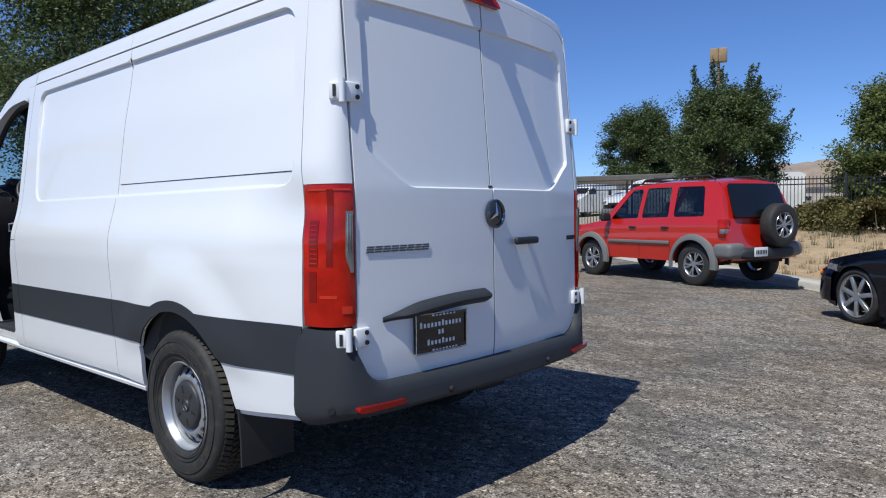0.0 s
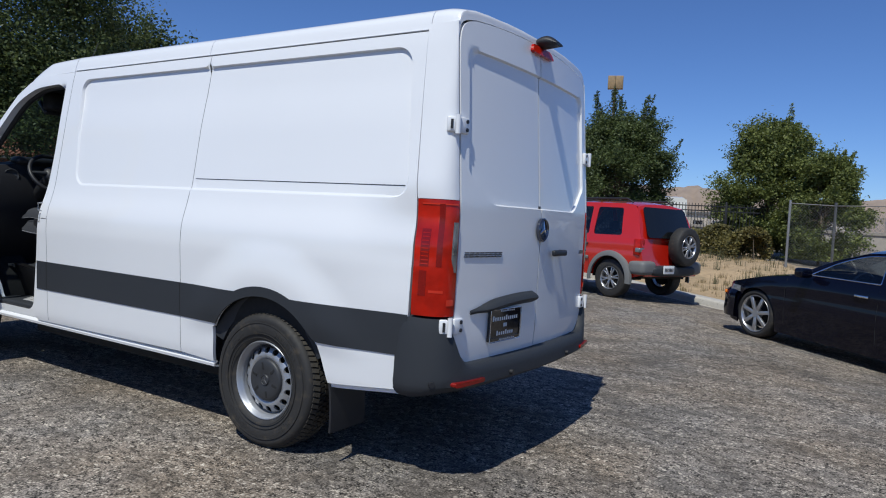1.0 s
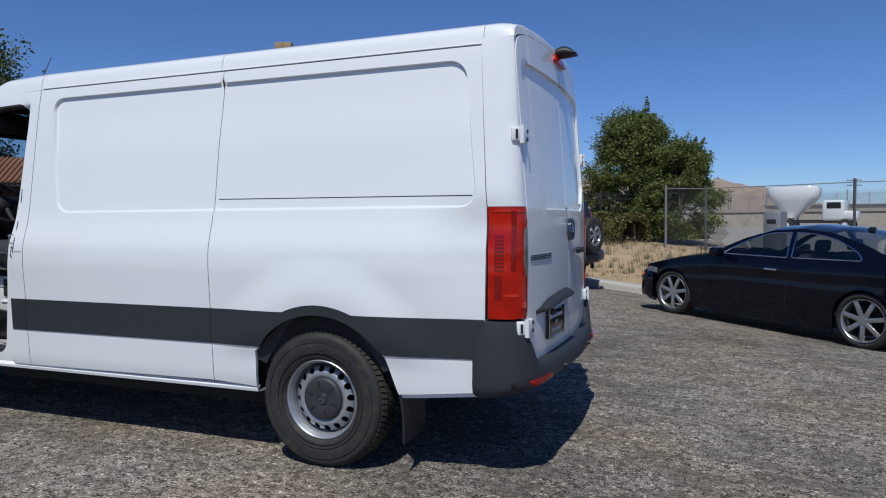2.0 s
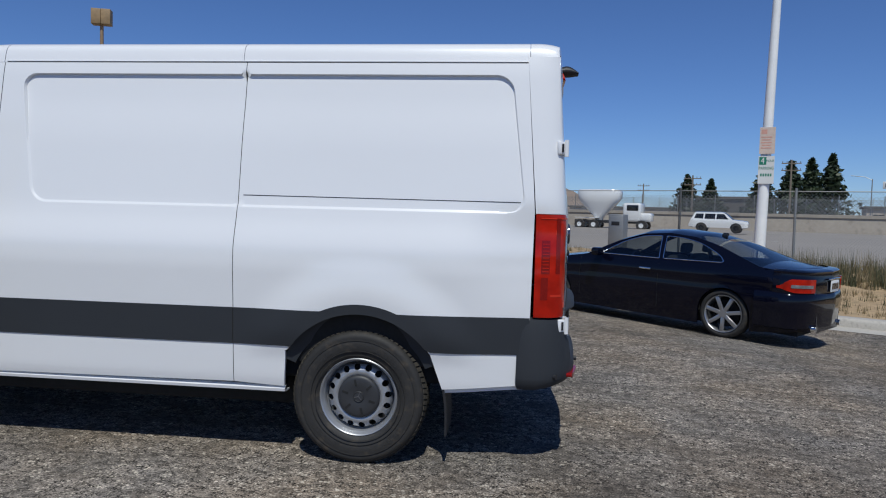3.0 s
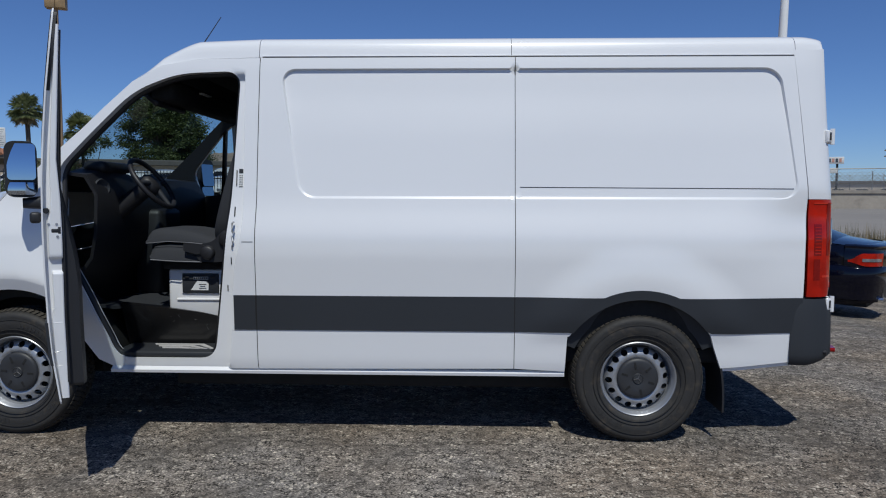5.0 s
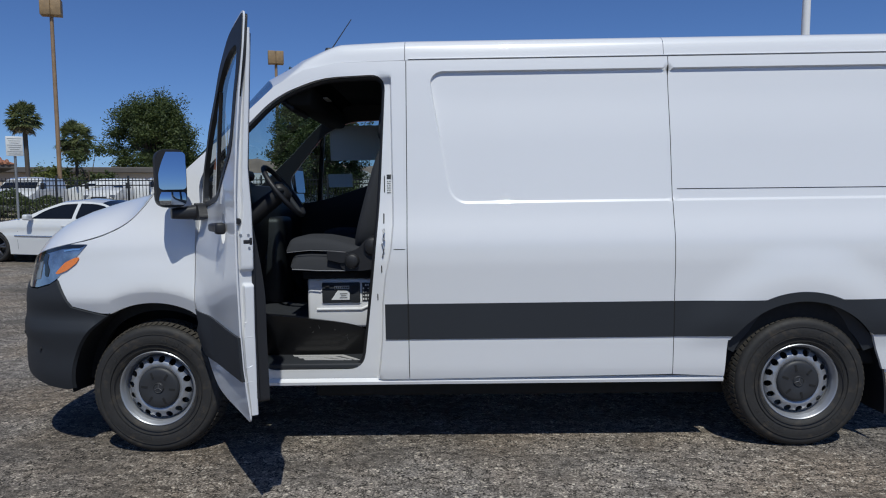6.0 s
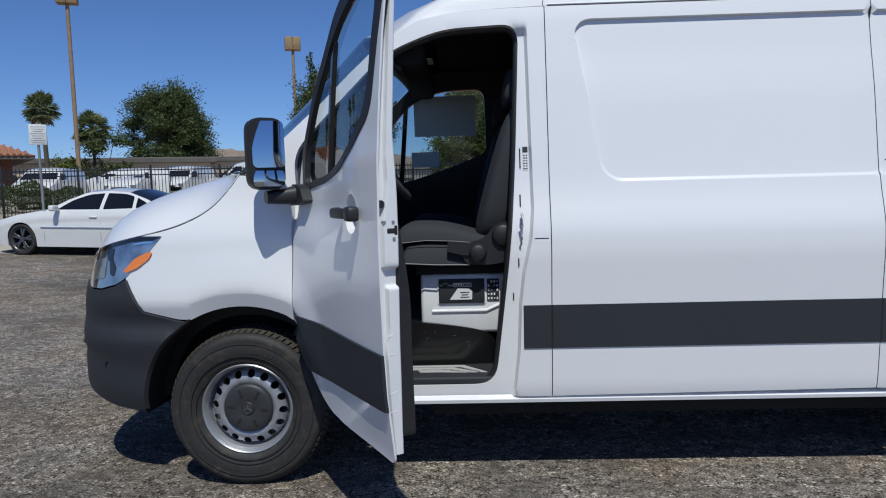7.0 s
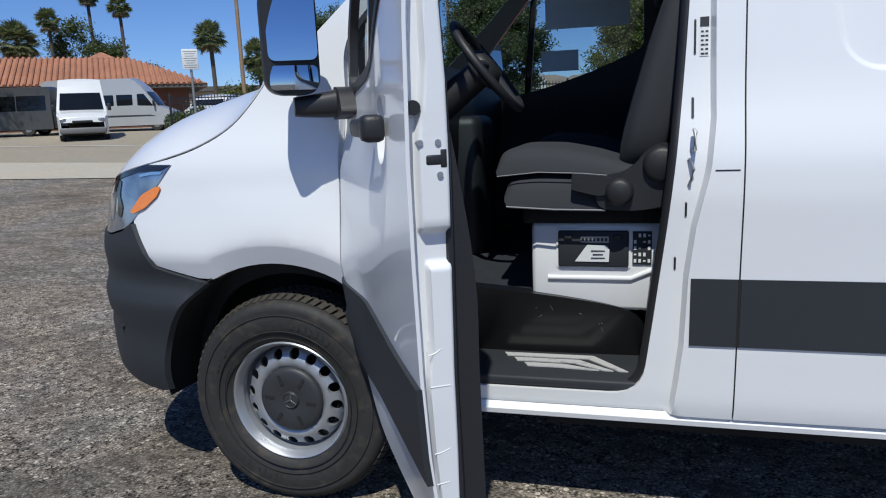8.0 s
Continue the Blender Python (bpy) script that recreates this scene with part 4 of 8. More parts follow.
win_shape = dp([(0.13, 1.43), (0.40, 1.46), (0.62, 1.50), (0.80, 1.575), (0.945, 1.68), (0.985, 2.02), (0.965, 2.125), (0.765, 2.115), (0.525, 2.010), (0.275, 1.790), (0.13, 1.575)])
win_shape = rounded(win_shape, [0.04, 0.1, 0.1, 0.1, 0.1, 0.05, 0.05, 0.1, 0.1, 0.1, 0.06])


def in_well(x, z):
    """The dish behind the door's handle."""
    d = math.hypot((x - HINGE.x - 0.79) / 0.95, z - 1.315)
    return 0.030 * smooth01((0.070 - d) / 0.014)


def door_skin(x, z, out=0.0):
    """The door's outer face; hung open, its upper part stands straighter than the flank."""
    p = Vector((x, side_y(max(x, NX), z) - 0.020 * recess(x, z), z))
    if z > 1.30:
        y1 = side_y(x, 1.30)
        p.y = y1 + (p.y - y1) * 0.30
    edge_y = float(np.interp(z, [0.47, 0.70, 0.86, 1.08, 1.26, 1.50, 1.70, 1.90, 2.25], [0.030, 0.002, -0.008, -0.014, -0.016, -0.012, 0.001, 0.018, 0.058]))
    k = smooth01((x - HINGE.x - 0.35) / 0.55)
    p.y += (edge_y - p.y) * k
    return p - Vector((0, out, 0))


def wider(poly, d):
    """A ring moved outward by d."""
    cx_, cz_ = np.mean([p[0] for p in poly]), np.mean([p[1] for p in poly])
    return [(p[0] + d * (p[0] - cx_) / math.hypot(p[0] - cx_, p[1] - cz_), p[1] + d * (p[1] - cz_) / math.hypot(p[0] - cx_, p[1] - cz_)) for p in poly]


door = part("driver_door", skin(door_shape, lambda x, z: door_skin(x, z) + Vector((0, in_well(x, z), 0)), 0.024, holes=[wider(win_shape, 0.010)], depth=0.007, lines=[[(HINGE.x + 0.79 + 0.95 * px_, pz_) for px_, pz_ in arc(0, 1.315, q_, 0, 360, 30)] for q_ in (0.054, 0.063, 0.072)]), WHITE, van, "white driver door standing open")
door.matrix_basis = swing
# inner side and edge of the door
EDGE_Z = [0.47, 0.80, 1.20, 1.60, 2.10, 2.20]
EDGE_D = [1.016, 1.032, 1.040, 1.045, 1.047, 1.036]


def edge_in(z):
    """How far in the door's trailing edge reaches."""
    return float(np.interp(z, [0.47, 0.86, 1.26, 1.40, 1.58, 2.20], [0.066, 0.058, 0.060, 0.058, 0.048, 0.078]))


def edge_pad(z, w):
    """The proud pads on the trailing edge; w runs from the outer skin to the inner side."""
    w0 = float(np.interp(z, [0.50, 0.86, 0.92, 1.07, 1.14, 1.30, 1.36, 1.42, 1.56, 1.75], [0.16, 0.20, 0.38, 0.38, 0.22, 0.22, 0.38, 0.46, 0.50, 0.52]))
    gap = smooth01((abs(z - 1.105) - 0.026) / 0.012)
    return smooth01((w - w0) / 0.10) * gap


rows = []
for z in np.concatenate([np.arange(0.485, 1.06, 0.02), np.arange(1.06, 1.15, 0.005), np.arange(1.16, 2.185, 0.02)]):
    z = float(z)
    d_ = float(np.interp(z, EDGE_Z, EDGE_D))
    y_out = door_skin(HINGE.x + d_, z).y + 0.004
    y_in = max(edge_in(z), y_out + 0.018)
    row = [Vector((HINGE.x + d_ - 0.026 + 0.021 * edge_pad(z, w), y_out + (y_in - y_out) * w, z)) for w in np.linspace(0, 1, 22)]
    rows.append(row + [row[-1] + Vector((-0.004, 0.004, 0)), row[-1] + Vector((-0.045, 0.005, 0))])
bm = grid(rows)
part("door_edge", bm, WHITE, door, "white door edge with pressed pads")
part("door_shell", skin(rounded(dp([(0.06, 1.33), (0.06, 0.86), (0.20, 0.60), (0.40, 0.505), (0.996, 0.50), (1.000, 1.2), (1.006, 2.04), (0.975, 2.19), (0.755, 2.165), (0.515, 2.05), (0.26, 1.80), (0.10, 1.50)]), 0.05), lambda x, z: Vector((x, max(edge_in(z), door_skin(x, z).y + 0.018) + 0.001, z)), 0.04, holes=[wider(win_shape, 0.005)], depth=-0.016, flip=True), WHITE, door, "white inner door panel")
trim_bm = skin(rounded(dp([(0.10, 1.40), (0.10, 0.90), (0.24, 0.64), (0.42, 0.54), (0.985, 0.53), (0.990, 1.2), (0.992, 1.70), (0.80, 1.55), (0.60, 1.47)]), [0.06, 0.06, 0.06, 0.06, 0.02, 0.06, 0.03, 0.06, 0.06]), lambda x, z: Vector((x, edge_in(z) + 0.004 + 0.076 * smooth01((1.50 - z) / 0.55) * (0.80 + 0.20 * smooth01((HINGE.x + 0.99 - x) / 0.10)), z)), 0.05, depth=-0.085, flip=True)
for v in trim_bm.verts:
    v.co.y = max(v.co.y, edge_in(v.co.z) + 0.003)
part("door_trim", trim_bm, BLACK, door, "black inner door trim")
part("frame_seal", tube([(HINGE.x + 1.012, edge_in(z) + 0.006, z) for z in np.linspace(0.56, 2.16, 24)], 0.007, 6), BLACK, door, "black rubber door seal")
part("door_cladding", skin(dp([(0.012, 0.838), (0.10, 0.65), (0.135, 0.60), (0.99, 0.64), (1.030, 0.645), (1.038, 0.845)]), lambda x, z: door_skin(x, z, 0.010), 0.03, depth=0.012), GREY, door, "dark grey cladding")
seal = dp([(0.10, 1.40), (0.40, 1.432), (0.63, 1.475), (0.82, 1.55), (0.985, 1.66), (1.050, 2.08), (1.022, 2.248), (0.757, 2.202), (0.515, 2.075), (0.255, 1.83), (0.08, 1.565)])
part("window_seal", skin(rounded(seal, [0.06, 0.06, 0.06, 0.06, 0.06, 0.06, 0.03, 0.06, 0.06, 0.06, 0.06]), lambda x, z: door_skin(x, z, 0.004), 0.03, holes=[win_shape], depth=0.024), BLACK, door, "black window surround")
part("window_pane", skin(win_shape, lambda x, z: door_skin(x, z) + Vector((0, 0.018, 0)), 0.06, depth=0), GLASS, door, "clear door glass")
part("window_divider", skin(dp([(0.385, 1.445), (0.415, 1.447), (0.50, 1.98), (0.47, 1.96)]), lambda x, z: door_skin(x, z, -0.004), 0.04, depth=0.02), GLOSS_BLACK, door)
hx = HINGE.x + 0.79
bm = box((hx + 0.005, -0.050, 1.318), (0.20, 0.024, 0.038), 0.011)
add_box(bm, (hx + 0.09, -0.044, 1.318), (0.055, 0.045, 0.052), 0.012)
add_box(bm, (hx - 0.085, -0.034, 1.318), (0.04, 0.035, 0.04), 0.01)
part("door_handle", bm, BLACK, door, "black grip handle")
bm = box((HINGE.x + 1.034, 0.038, 1.262), (0.006, 0.034, 0.020), 0.004)
add_box(bm, (HINGE.x + 1.034, 0.054, 1.264), (0.006, 0.012, 0.032), 0.002)
part("latch", bm, BLACK, door, "metal door latch")
for y0, z0 in ((0.012, 1.292), (0.044, 1.292), (0.046, 1.236), (0.004, 1.352)):
    part("bolt", rod((HINGE.x + 1.020, y0, z0), (HINGE.x + (1.039 if z0 != 1.352 else 1.034), y0, z0), 0.0055 if z0 != 1.352 else 0.013, n=12), BLACK if z0 == 1.352 else SILVER, door)
for z0, y0, y1, lift in ((0.905, 0.012, 0.036, 0.010), (0.842, 0.014, 0.052, 0.0), (0.705, 0.018, 0.048, 0.008), (0.640, 0.020, 0.044, 0.002)):
    part("sealer_line", tube([(HINGE.x + float(np.interp(z0, EDGE_Z, EDGE_D)) - 0.0052, y0 + (y1 - y0) * t, z0 + lift * t * t) for t in (0, 0.3, 0.6, 1)], 0.0014, 5), WHITE, door)
part("check_strap", box((HINGE.x + 0.02, 0.10, 0.95), (0.10, 0.03, 0.04), 0.005), BLACK, door)

# mirror on the door's front corner
part("mirror_foot", skin(rounded(dp([(0.02, 1.335), (0.24, 1.350), (0.18, 1.425), (0.06, 1.435)]), 0.03), lambda x, z: Vector((x, -0.016, z)), 0.04, depth=0.045), BLACK, door, "black mirror foot")
mc = Vector((HINGE.x + 0.075, -0.140, 1.565))
mm = Matrix.Translation(mc) @ Matrix.Rotation(radians(6), 4, "Z")
def mirror_arm():
    """The thick arm that carries the mirror, widening to the door."""
    rows_ = []
    for t in np.linspace(0, 1, 10):
        w, h = 0.034 + 0.022 * t, 0.028 + 0.016 * t
        c = Vector((HINGE.x + 0.070 + 0.020 * t, -0.135 + 0.150 * t, 1.378 + 0.010 * t * t))
        rows_.append([c + Vector((w * math.copysign(abs(math.cos(a)) ** 0.7, math.cos(a)), 0, h * math.copysign(abs(math.sin(a)) ** 0.7, math.sin(a)))) for a in np.linspace(0, math.tau, 20, endpoint=False)])
    bm = grid(rows_, closed=True)
    bmesh.ops.holes_fill(bm, edges=bm.edges)
    bmesh.ops.recalc_face_normals(bm, faces=bm.faces)
    return bm


def plate_shape(w, h, r):
    return rounded([(-w / 2, -h / 2), (w / 2, -h / 2), (w / 2, h / 2), (-w / 2, h / 2)], r, 7)


shell = []
for x_, k in ((-0.050, 0.55), (-0.046, 0.74), (-0.034, 0.90), (-0.012, 0.985), (0.020, 1.0), (0.052, 1.0), (0.058, 0.985), (0.058, 0.93)):
    shell.append([mm @ Vector((x_, y_ * k, z_ * k)) for y_, z_ in plate_shape(0.156, 0.310, 0.056)])
bm = grid(shell, closed=True)
for row in (0, -1):
    bm.verts.ensure_lookup_table()
    n_ = len(shell[0])
    ring_v = bm.verts[:n_] if row == 0 else bm.verts[-n_:]
    bm.faces.new(ring_v if row == 0 else ring_v[::-1])
bmesh.ops.recalc_face_normals(bm, faces=bm.faces)
part("mirror_arm", mirror_arm(), BLACK, door, "black mirror arm")
part("mirror_housing", bm, BLACK, door, "black mirror housing with two glasses")
for z0, h, nm, tip in ((0.041, 0.206, "mirror_glass", -3), (-0.106, 0.074, "mirror_spot_glass", -2)):
    m_ = mm @ Matrix.Translation((0.070, 0, z0)) @ Matrix.Rotation(radians(tip), 4, "Y") @ Matrix.Rotation(radians(-10 if h > 0.1 else -4), 4, "Z")
    dome = 0.2 if h > 0.1 else 1.6
    bm = skin(plate_shape(0.138, h - 0.006, 0.024 if h > 0.1 else 0.018), lambda y, z: m_ @ Vector((-dome * (y * y + z * z), y, z)), 0.012, inward=(-1, 0, 0), depth=0.004)
    part(nm, bm, MIRROR, door, "mirror glass")


# ---- cab inside ----
SCUFFED = mat("scuffed_black", (0.008, 0.008, 0.009), 0.35, vary=0.2, scale=30, grain=0.3, coat=0.15, dirt=(0.10, 0.095, 0.09), dirt_amount=0.06)
RIB = mat("worn_rib", (0.46, 0.45, 0.44), 0.6, vary=0.15, scale=90, grain=0.5, dirt=(0.10, 0.095, 0.09), dirt_amount=0.5)
part("cab_floor", box((-2.95, 1.17, 0.66), (1.30, 1.44, 0.06), 0.01), BLACK, van)
part("step_riser", skin(rounded([(-3.12, 0.44), (-2.470, 0.44), (-2.462, 0.62), (-2.505, 0.676), (-2.61, 0.704), (-2.82, 0.733), (-3.12, 0.762)], [0, 0, 0.03, 0.06, 0.1, 0.1, 0]), lambda x, z: Vector((x, 0.316 - 0.36 * (z - 0.50) + 0.006 * math.sin(5 * x), z)), 0.03, depth=0.06), SCUFFED, van, "scuffed black step riser")
part("floor_mat", skin([(-3.30, 0.26), (-2.845, 0.26), (-2.845, 0.90), (-3.30, 0.90)], lambda x, y: Vector((x, y, 0.742 - 0.10 * (x + 3.12) * (1 if x > -3.12 else 0) + 0.004 * math.sin(40 * x) * math.sin(31 * y))), 0.03, inward=(0, 0, -1), depth=0.02), GREY, van, "worn grey rubber floor mat")
step = part("step_tread", box((-2.77, 0.20, 0.482), (0.66, 0.27, 0.03), 0.008), GREY, van, "ribbed grey entry step")
part("step_lip", box((-2.765, 0.088, 0.485), (0.62, 0.035, 0.022), 0.008), BLACK, step, "black rubber lip on the step")
for k in range(4):
    o_ = 0.046 * k
    ring_ = [(-3.00 + o_, 0.125), (-2.985 + o_, 0.125), (-2.94 + o_ * 0.9, 0.283 - o_), (-2.63 - o_, 0.283 - o_), (-2.515 - o_, 0.150), (-2.545 - o_, 0.150), (-2.650 - o_, 0.253 - o_), (-2.925 + o_ * 0.9, 0.253 - o_)]
    if ring_[2][1] > 0.155:
        part("rib", skin(ring_[2:], lambda x, y: Vector((x, y, 0.5005)), 0.03, inward=(0, 0, -1), depth=0.004), RIB, step, "pale worn rib")
SCRATCH = mat("pale_scratch", (0.17, 0.17, 0.17), 0.6, vary=0.3, scale=200, grain=0.6)
rs = random.Random(5)
for x0, z0, n_, spread in ((-2.80, 0.700, 3, 0.02), (-2.605, 0.620, 3, 0.008), (-2.66, 0.665, 1, 0.02)):
    for k in range(n_):
        xa, za = x0 + rs.gauss(0, spread), z0 + rs.gauss(0, 0.022)
        dx_, dz_ = rs.uniform(-0.010, 0.010), rs.uniform(-0.022, 0.006)
        line_ = [(xa + dx_ * t_, 0.316 - 0.36 * (za + dz_ * t_ - 0.50) + 0.006 * math.sin(5 * (xa + dx_ * t_)) - 0.0010, za + dz_ * t_) for t_ in (0, 0.5, 1)]
        part("scratch", tube(line_, 0.0008, 4), SCRATCH, van)
for xa, xb, y0, y1 in ((-2.836, -2.36, 0.255, 0.62), (-2.836, -2.36, 1.35, 1.70)):
    seat_base = part("seat_base", box(((xa + xb) / 2, (y0 + y1) / 2, 0.822), (xb - xa, y1 - y0, 0.30), 0.018), WHITE, van, "white painted steel seat box")
    if y0 < 1:
        part("panel_rim", skin(rounded([(-2.752, 0.818), (-2.510, 0.818), (-2.510, 0.952), (-2.752, 0.952)], 0.012), lambda x, z: Vector((x, 0.2515, z)), 0.02, depth=0.003), WHITE, seat_base)
        part("fuse_panel", box((-2.631, 0.248, 0.885), (0.228, 0.012, 0.122), 0.006), GREY, seat_base, "dark grey battery cover")
        for x0 in (-2.712, -2.553):
            part("clip", box((x0, 0.240, 0.925), (0.026, 0.008, 0.016), 0.003), BLACK, seat_base)
        bm = skin([(-2.690, 0.843), (-2.580, 0.843), (-2.578, 0.884), (-2.588, 0.897), (-2.650, 0.899), (-2.664, 0.880)], lambda x, z: Vector((x, 0.2385 - 0.02 * (x + 2.63), z)), 0.02, depth=0.002)
        leaflet = part("leaflet", bm, PAPER, seat_base, "folded white leaflet")
        for k in range(3):
            part("bar", box((-2.615, 0.2365, 0.880 - 0.012 * k), (0.045 - 0.012 * (k % 2), 0.001, 0.003)), GREY, leaflet)
        plate_ = part("caution_label", box((-2.626, 0.2405, 0.917), (0.090, 0.003, 0.020)), SILVER, seat_base, "small printed label")
        for k in range(7):
            part("bar", box((-2.664 + 0.0125 * k, 0.2385, 0.917), (0.008, 0.001, 0.011)), BLACK, plate_)
        tag = part("side_label", box((-2.475, 0.252, 0.888), (0.060, 0.006, 0.110), 0.002), GREY, seat_base, "black and white fuse chart")
        for k in range(5):
            for j in range(4):
                if (3 * k + 2 * j) % 5:
                    part("bar", box((-2.497 + 0.0145 * j, 0.2485, 0.930 - 0.021 * k), (0.008, 0.001, 0.012 if (k + j) % 3 else 0.005)), PAPER, tag)
        part("pressed_line", tube([(-2.78, 0.254, 0.784), (-2.51, 0.254, 0.784), (-2.44, 0.254, 0.815), (-2.40, 0.254, 0.815)], 0.009, 8), WHITE, seat_base)


def cushion(x0, x1, y0, y1, z0, z1, lean=0.0, puff=0.03, n=14):
    """A padded block, fuller in the middle than at its edges."""
    bm = bmesh.new()
    bmesh.ops.create_cube(bm, size=2)
    bmesh.ops.subdivide_edges(bm, edges=bm.edges[:], cuts=n // 2, use_grid_fill=True)
    for v in bm.verts:
        p = v.co.copy()
        q = Vector([math.copysign(abs(c) ** 0.9, c) for c in p])
        r = (abs(p.x) ** 4.5 + abs(p.y) ** 4.5 + abs(p.z) ** 4.5) ** (1 / 4.5)
        q = q / max(r, 1e-6) * max(abs(p.x), abs(p.y), abs(p.z))
        z = z0 + (z1 - z0) * (q.z + 1) / 2
        bulge = 1 + puff * (1 - q.z * q.z)
        v.co = Vector(((x0 + x1) / 2 + (x1 - x0) / 2 * q.x * bulge + lean * (z - z0), (y0 + y1) / 2 + (y1 - y0) / 2 * q.y * bulge, z))
    return bm


def seat_pad(low, top, y0, y1, n=26, roll=0.035):
    """A padded seat part: outlines low and top are lines of (x, z) from front to back; its sides are rolled over."""
    rows_ = []
    for t in np.linspace(0, 1, n):
        a_ = Vector((float(np.interp(t, np.linspace(0, 1, len(low)), [p[0] for p in low])), float(np.interp(t, np.linspace(0, 1, len(low)), [p[1] for p in low]))))
        b_ = Vector((float(np.interp(t, np.linspace(0, 1, len(top)), [p[0] for p in top])), float(np.interp(t, np.linspace(0, 1, len(top)), [p[1] for p in top]))))
        row = []
        for k in range(18):
            w = k / 17
            yy = y0 + (y1 - y0) * w
            e = min(w, 1 - w) * (y1 - y0) / roll
            up = 0.55 + 0.45 * math.sqrt(max(0.0, 1 - (1 - min(1.0, e)) ** 2))
            nose = math.sqrt(max(0.0, 1 - (1 - min(1.0, min(t, 1 - t) / 0.06)) ** 2))
            q = a_.lerp(b_, up * (0.30 + 0.70 * nose))
            row.append(Vector((q.x, yy, q.y)))
        rows_.append([Vector((a_.x, y0 + 0.004, a_.y))] + row + [Vector((a_.x, y1 - 0.004, a_.y))])
    return grid(rows_, flip=True)


PIPING = mat("grey_piping", (0.20, 0.20, 0.21), 0.6, vary=0.1, scale=200)


def softer(bm):
    """Evens out a padded part's surface a little."""
    for _ in range(4):
        bmesh.ops.smooth_vert(bm, verts=[v for v in bm.verts if not v.is_boundary], factor=0.5, use_axis_x=True, use_axis_y=True, use_axis_z=True)
    return bm


def van_seat(dy):
    y0, y1 = 0.185 + dy, 0.69 + dy
    seat = part("seat_cushion", softer(seat_pad([(-2.935, 1.135), (-2.80, 1.148), (-2.66, 1.142), (-2.50, 1.128), (-2.40, 1.12)], [(-2.955, 1.200), (-2.88, 1.226), (-2.74, 1.222), (-2.62, 1.196), (-2.52, 1.162), (-2.40, 1.15)], y0, y1)), SEAT, van, "black cloth seat with pale piping")
    part("seat_side", softer(seat_pad([(-2.905, 1.040), (-2.75, 1.030), (-2.55, 1.026), (-2.38, 1.026)], [(-2.94, 1.128), (-2.80, 1.142), (-2.66, 1.136), (-2.50, 1.122), (-2.38, 1.115)], y0 - 0.015, y1 + 0.015, roll=0.02)), SEAT, seat)
    part("backrest", cushion(-2.575, -2.415, 0.205 + dy, 0.675 + dy, 1.12, 1.80, 0.285, 0.05), SEAT, seat)
    part("headrest", cushion(-2.41, -2.31, 0.31 + dy, 0.57 + dy, 1.80, 1.985, 0.15, 0.05), SEAT, seat)
    part("piping", tube([(-2.905, y0 - 0.013, 1.036), (-2.75, y0 - 0.018, 1.027), (-2.59, y0 - 0.018, 1.024)], 0.0035, 6), PIPING, seat, "pale piping")
    part("piping", tube([(-2.935, y0 - 0.004, 1.134), (-2.80, y0 - 0.008, 1.146), (-2.66, y0 - 0.008, 1.140), (-2.56, y0 - 0.006, 1.130)], 0.0022, 6), PIPING, seat, "pale piping")
    part("seat_rail", box((-2.63, 0.44 + dy, 0.995), (0.46, 0.40, 0.05), 0.01), SHADOW, seat, "black seat rails")
    part("recliner_cover", skin(rounded([(-2.62, 1.026), (-2.48, 1.022), (-2.36, 1.05), (-2.345, 1.19), (-2.40, 1.235), (-2.465, 1.215), (-2.515, 1.145), (-2.62, 1.13)], 0.05), lambda x, z: Vector((x, y0 - 0.024, z)), 0.03, depth=0.05), BLACK, seat, "black plastic seat side cover")
    part("knob", lathe([(0.0, -0.030), (0.030, -0.029), (0.041, -0.022), (0.044, 0.0)], 28, "y", Matrix.Translation((-2.548, y0 - 0.024, 1.082))), BLACK, seat)
    part("knob", lathe([(0.0, -0.024), (0.042, -0.023), (0.052, -0.016), (0.055, 0.0)], 28, "y", Matrix.Translation((-2.425, y0 - 0.024, 1.165))), BLACK, seat)
    part("lever", skin(rounded([(-2.692, 1.142), (-2.695, 1.092), (-2.60, 1.068), (-2.53, 1.10), (-2.58, 1.132)], [0.006, 0.01, 0.03, 0.03, 0.03]), lambda x, z: Vector((x, y0 - 0.036, z)), 0.02, depth=0.03), BLACK, seat, "black seat height lever")


van_seat(0.0)
van_seat(1.10)
# dashboard
rows = []
for y in np.linspace(0.14, 1.86, 30):
    hump = 0.06 * math.exp(-((y - 0.45) / 0.22) ** 2)
    prof = [(-3.70, 1.46), (-3.55, 1.50), (-3.38, 1.535 + hump), (-3.28, 1.52 + hump), (-3.22, 1.42 + hump * 0.6), (-3.23, 1.20), (-3.26, 1.05), (-3.36, 0.92), (-3.46, 0.70)]
    rows.append([Vector((x, y, z)) for x, z in prof])
dash = part("dashboard", thick(grid(rows, flip=True), 0.02), BLACK, van, "black moulded dashboard")
part("instrument_hood", box((-3.30, 0.46, 1.60), (0.14, 0.36, 0.07), 0.03), BLACK, dash)
part("centre_console", box((-3.22, 1.0, 1.02), (0.20, 0.36, 0.62), 0.04), BLACK, dash)
part("vent", lathe([(0.0, 0.0), (0.042, 0.0), (0.052, -0.012), (0.056, 0.0)], 24, "y", Matrix.Translation((-3.225, 0.235, 1.47)) @ Matrix.Rotation(radians(70), 4, "Z")), GREY, dash, "round air vent")
wc = Matrix.Translation((-3.01, 0.46, 1.50)) @ Matrix.Rotation(radians(53), 4, "Y")
ring = [wc @ Vector((0.185 * math.cos(a), 0.185 * math.sin(a), 0)) for a in np.linspace(0, math.tau, 40, endpoint=False)]
wheel = part("steering_wheel", tube(ring, 0.016, 10, True), BLACK, van, "black steering wheel")
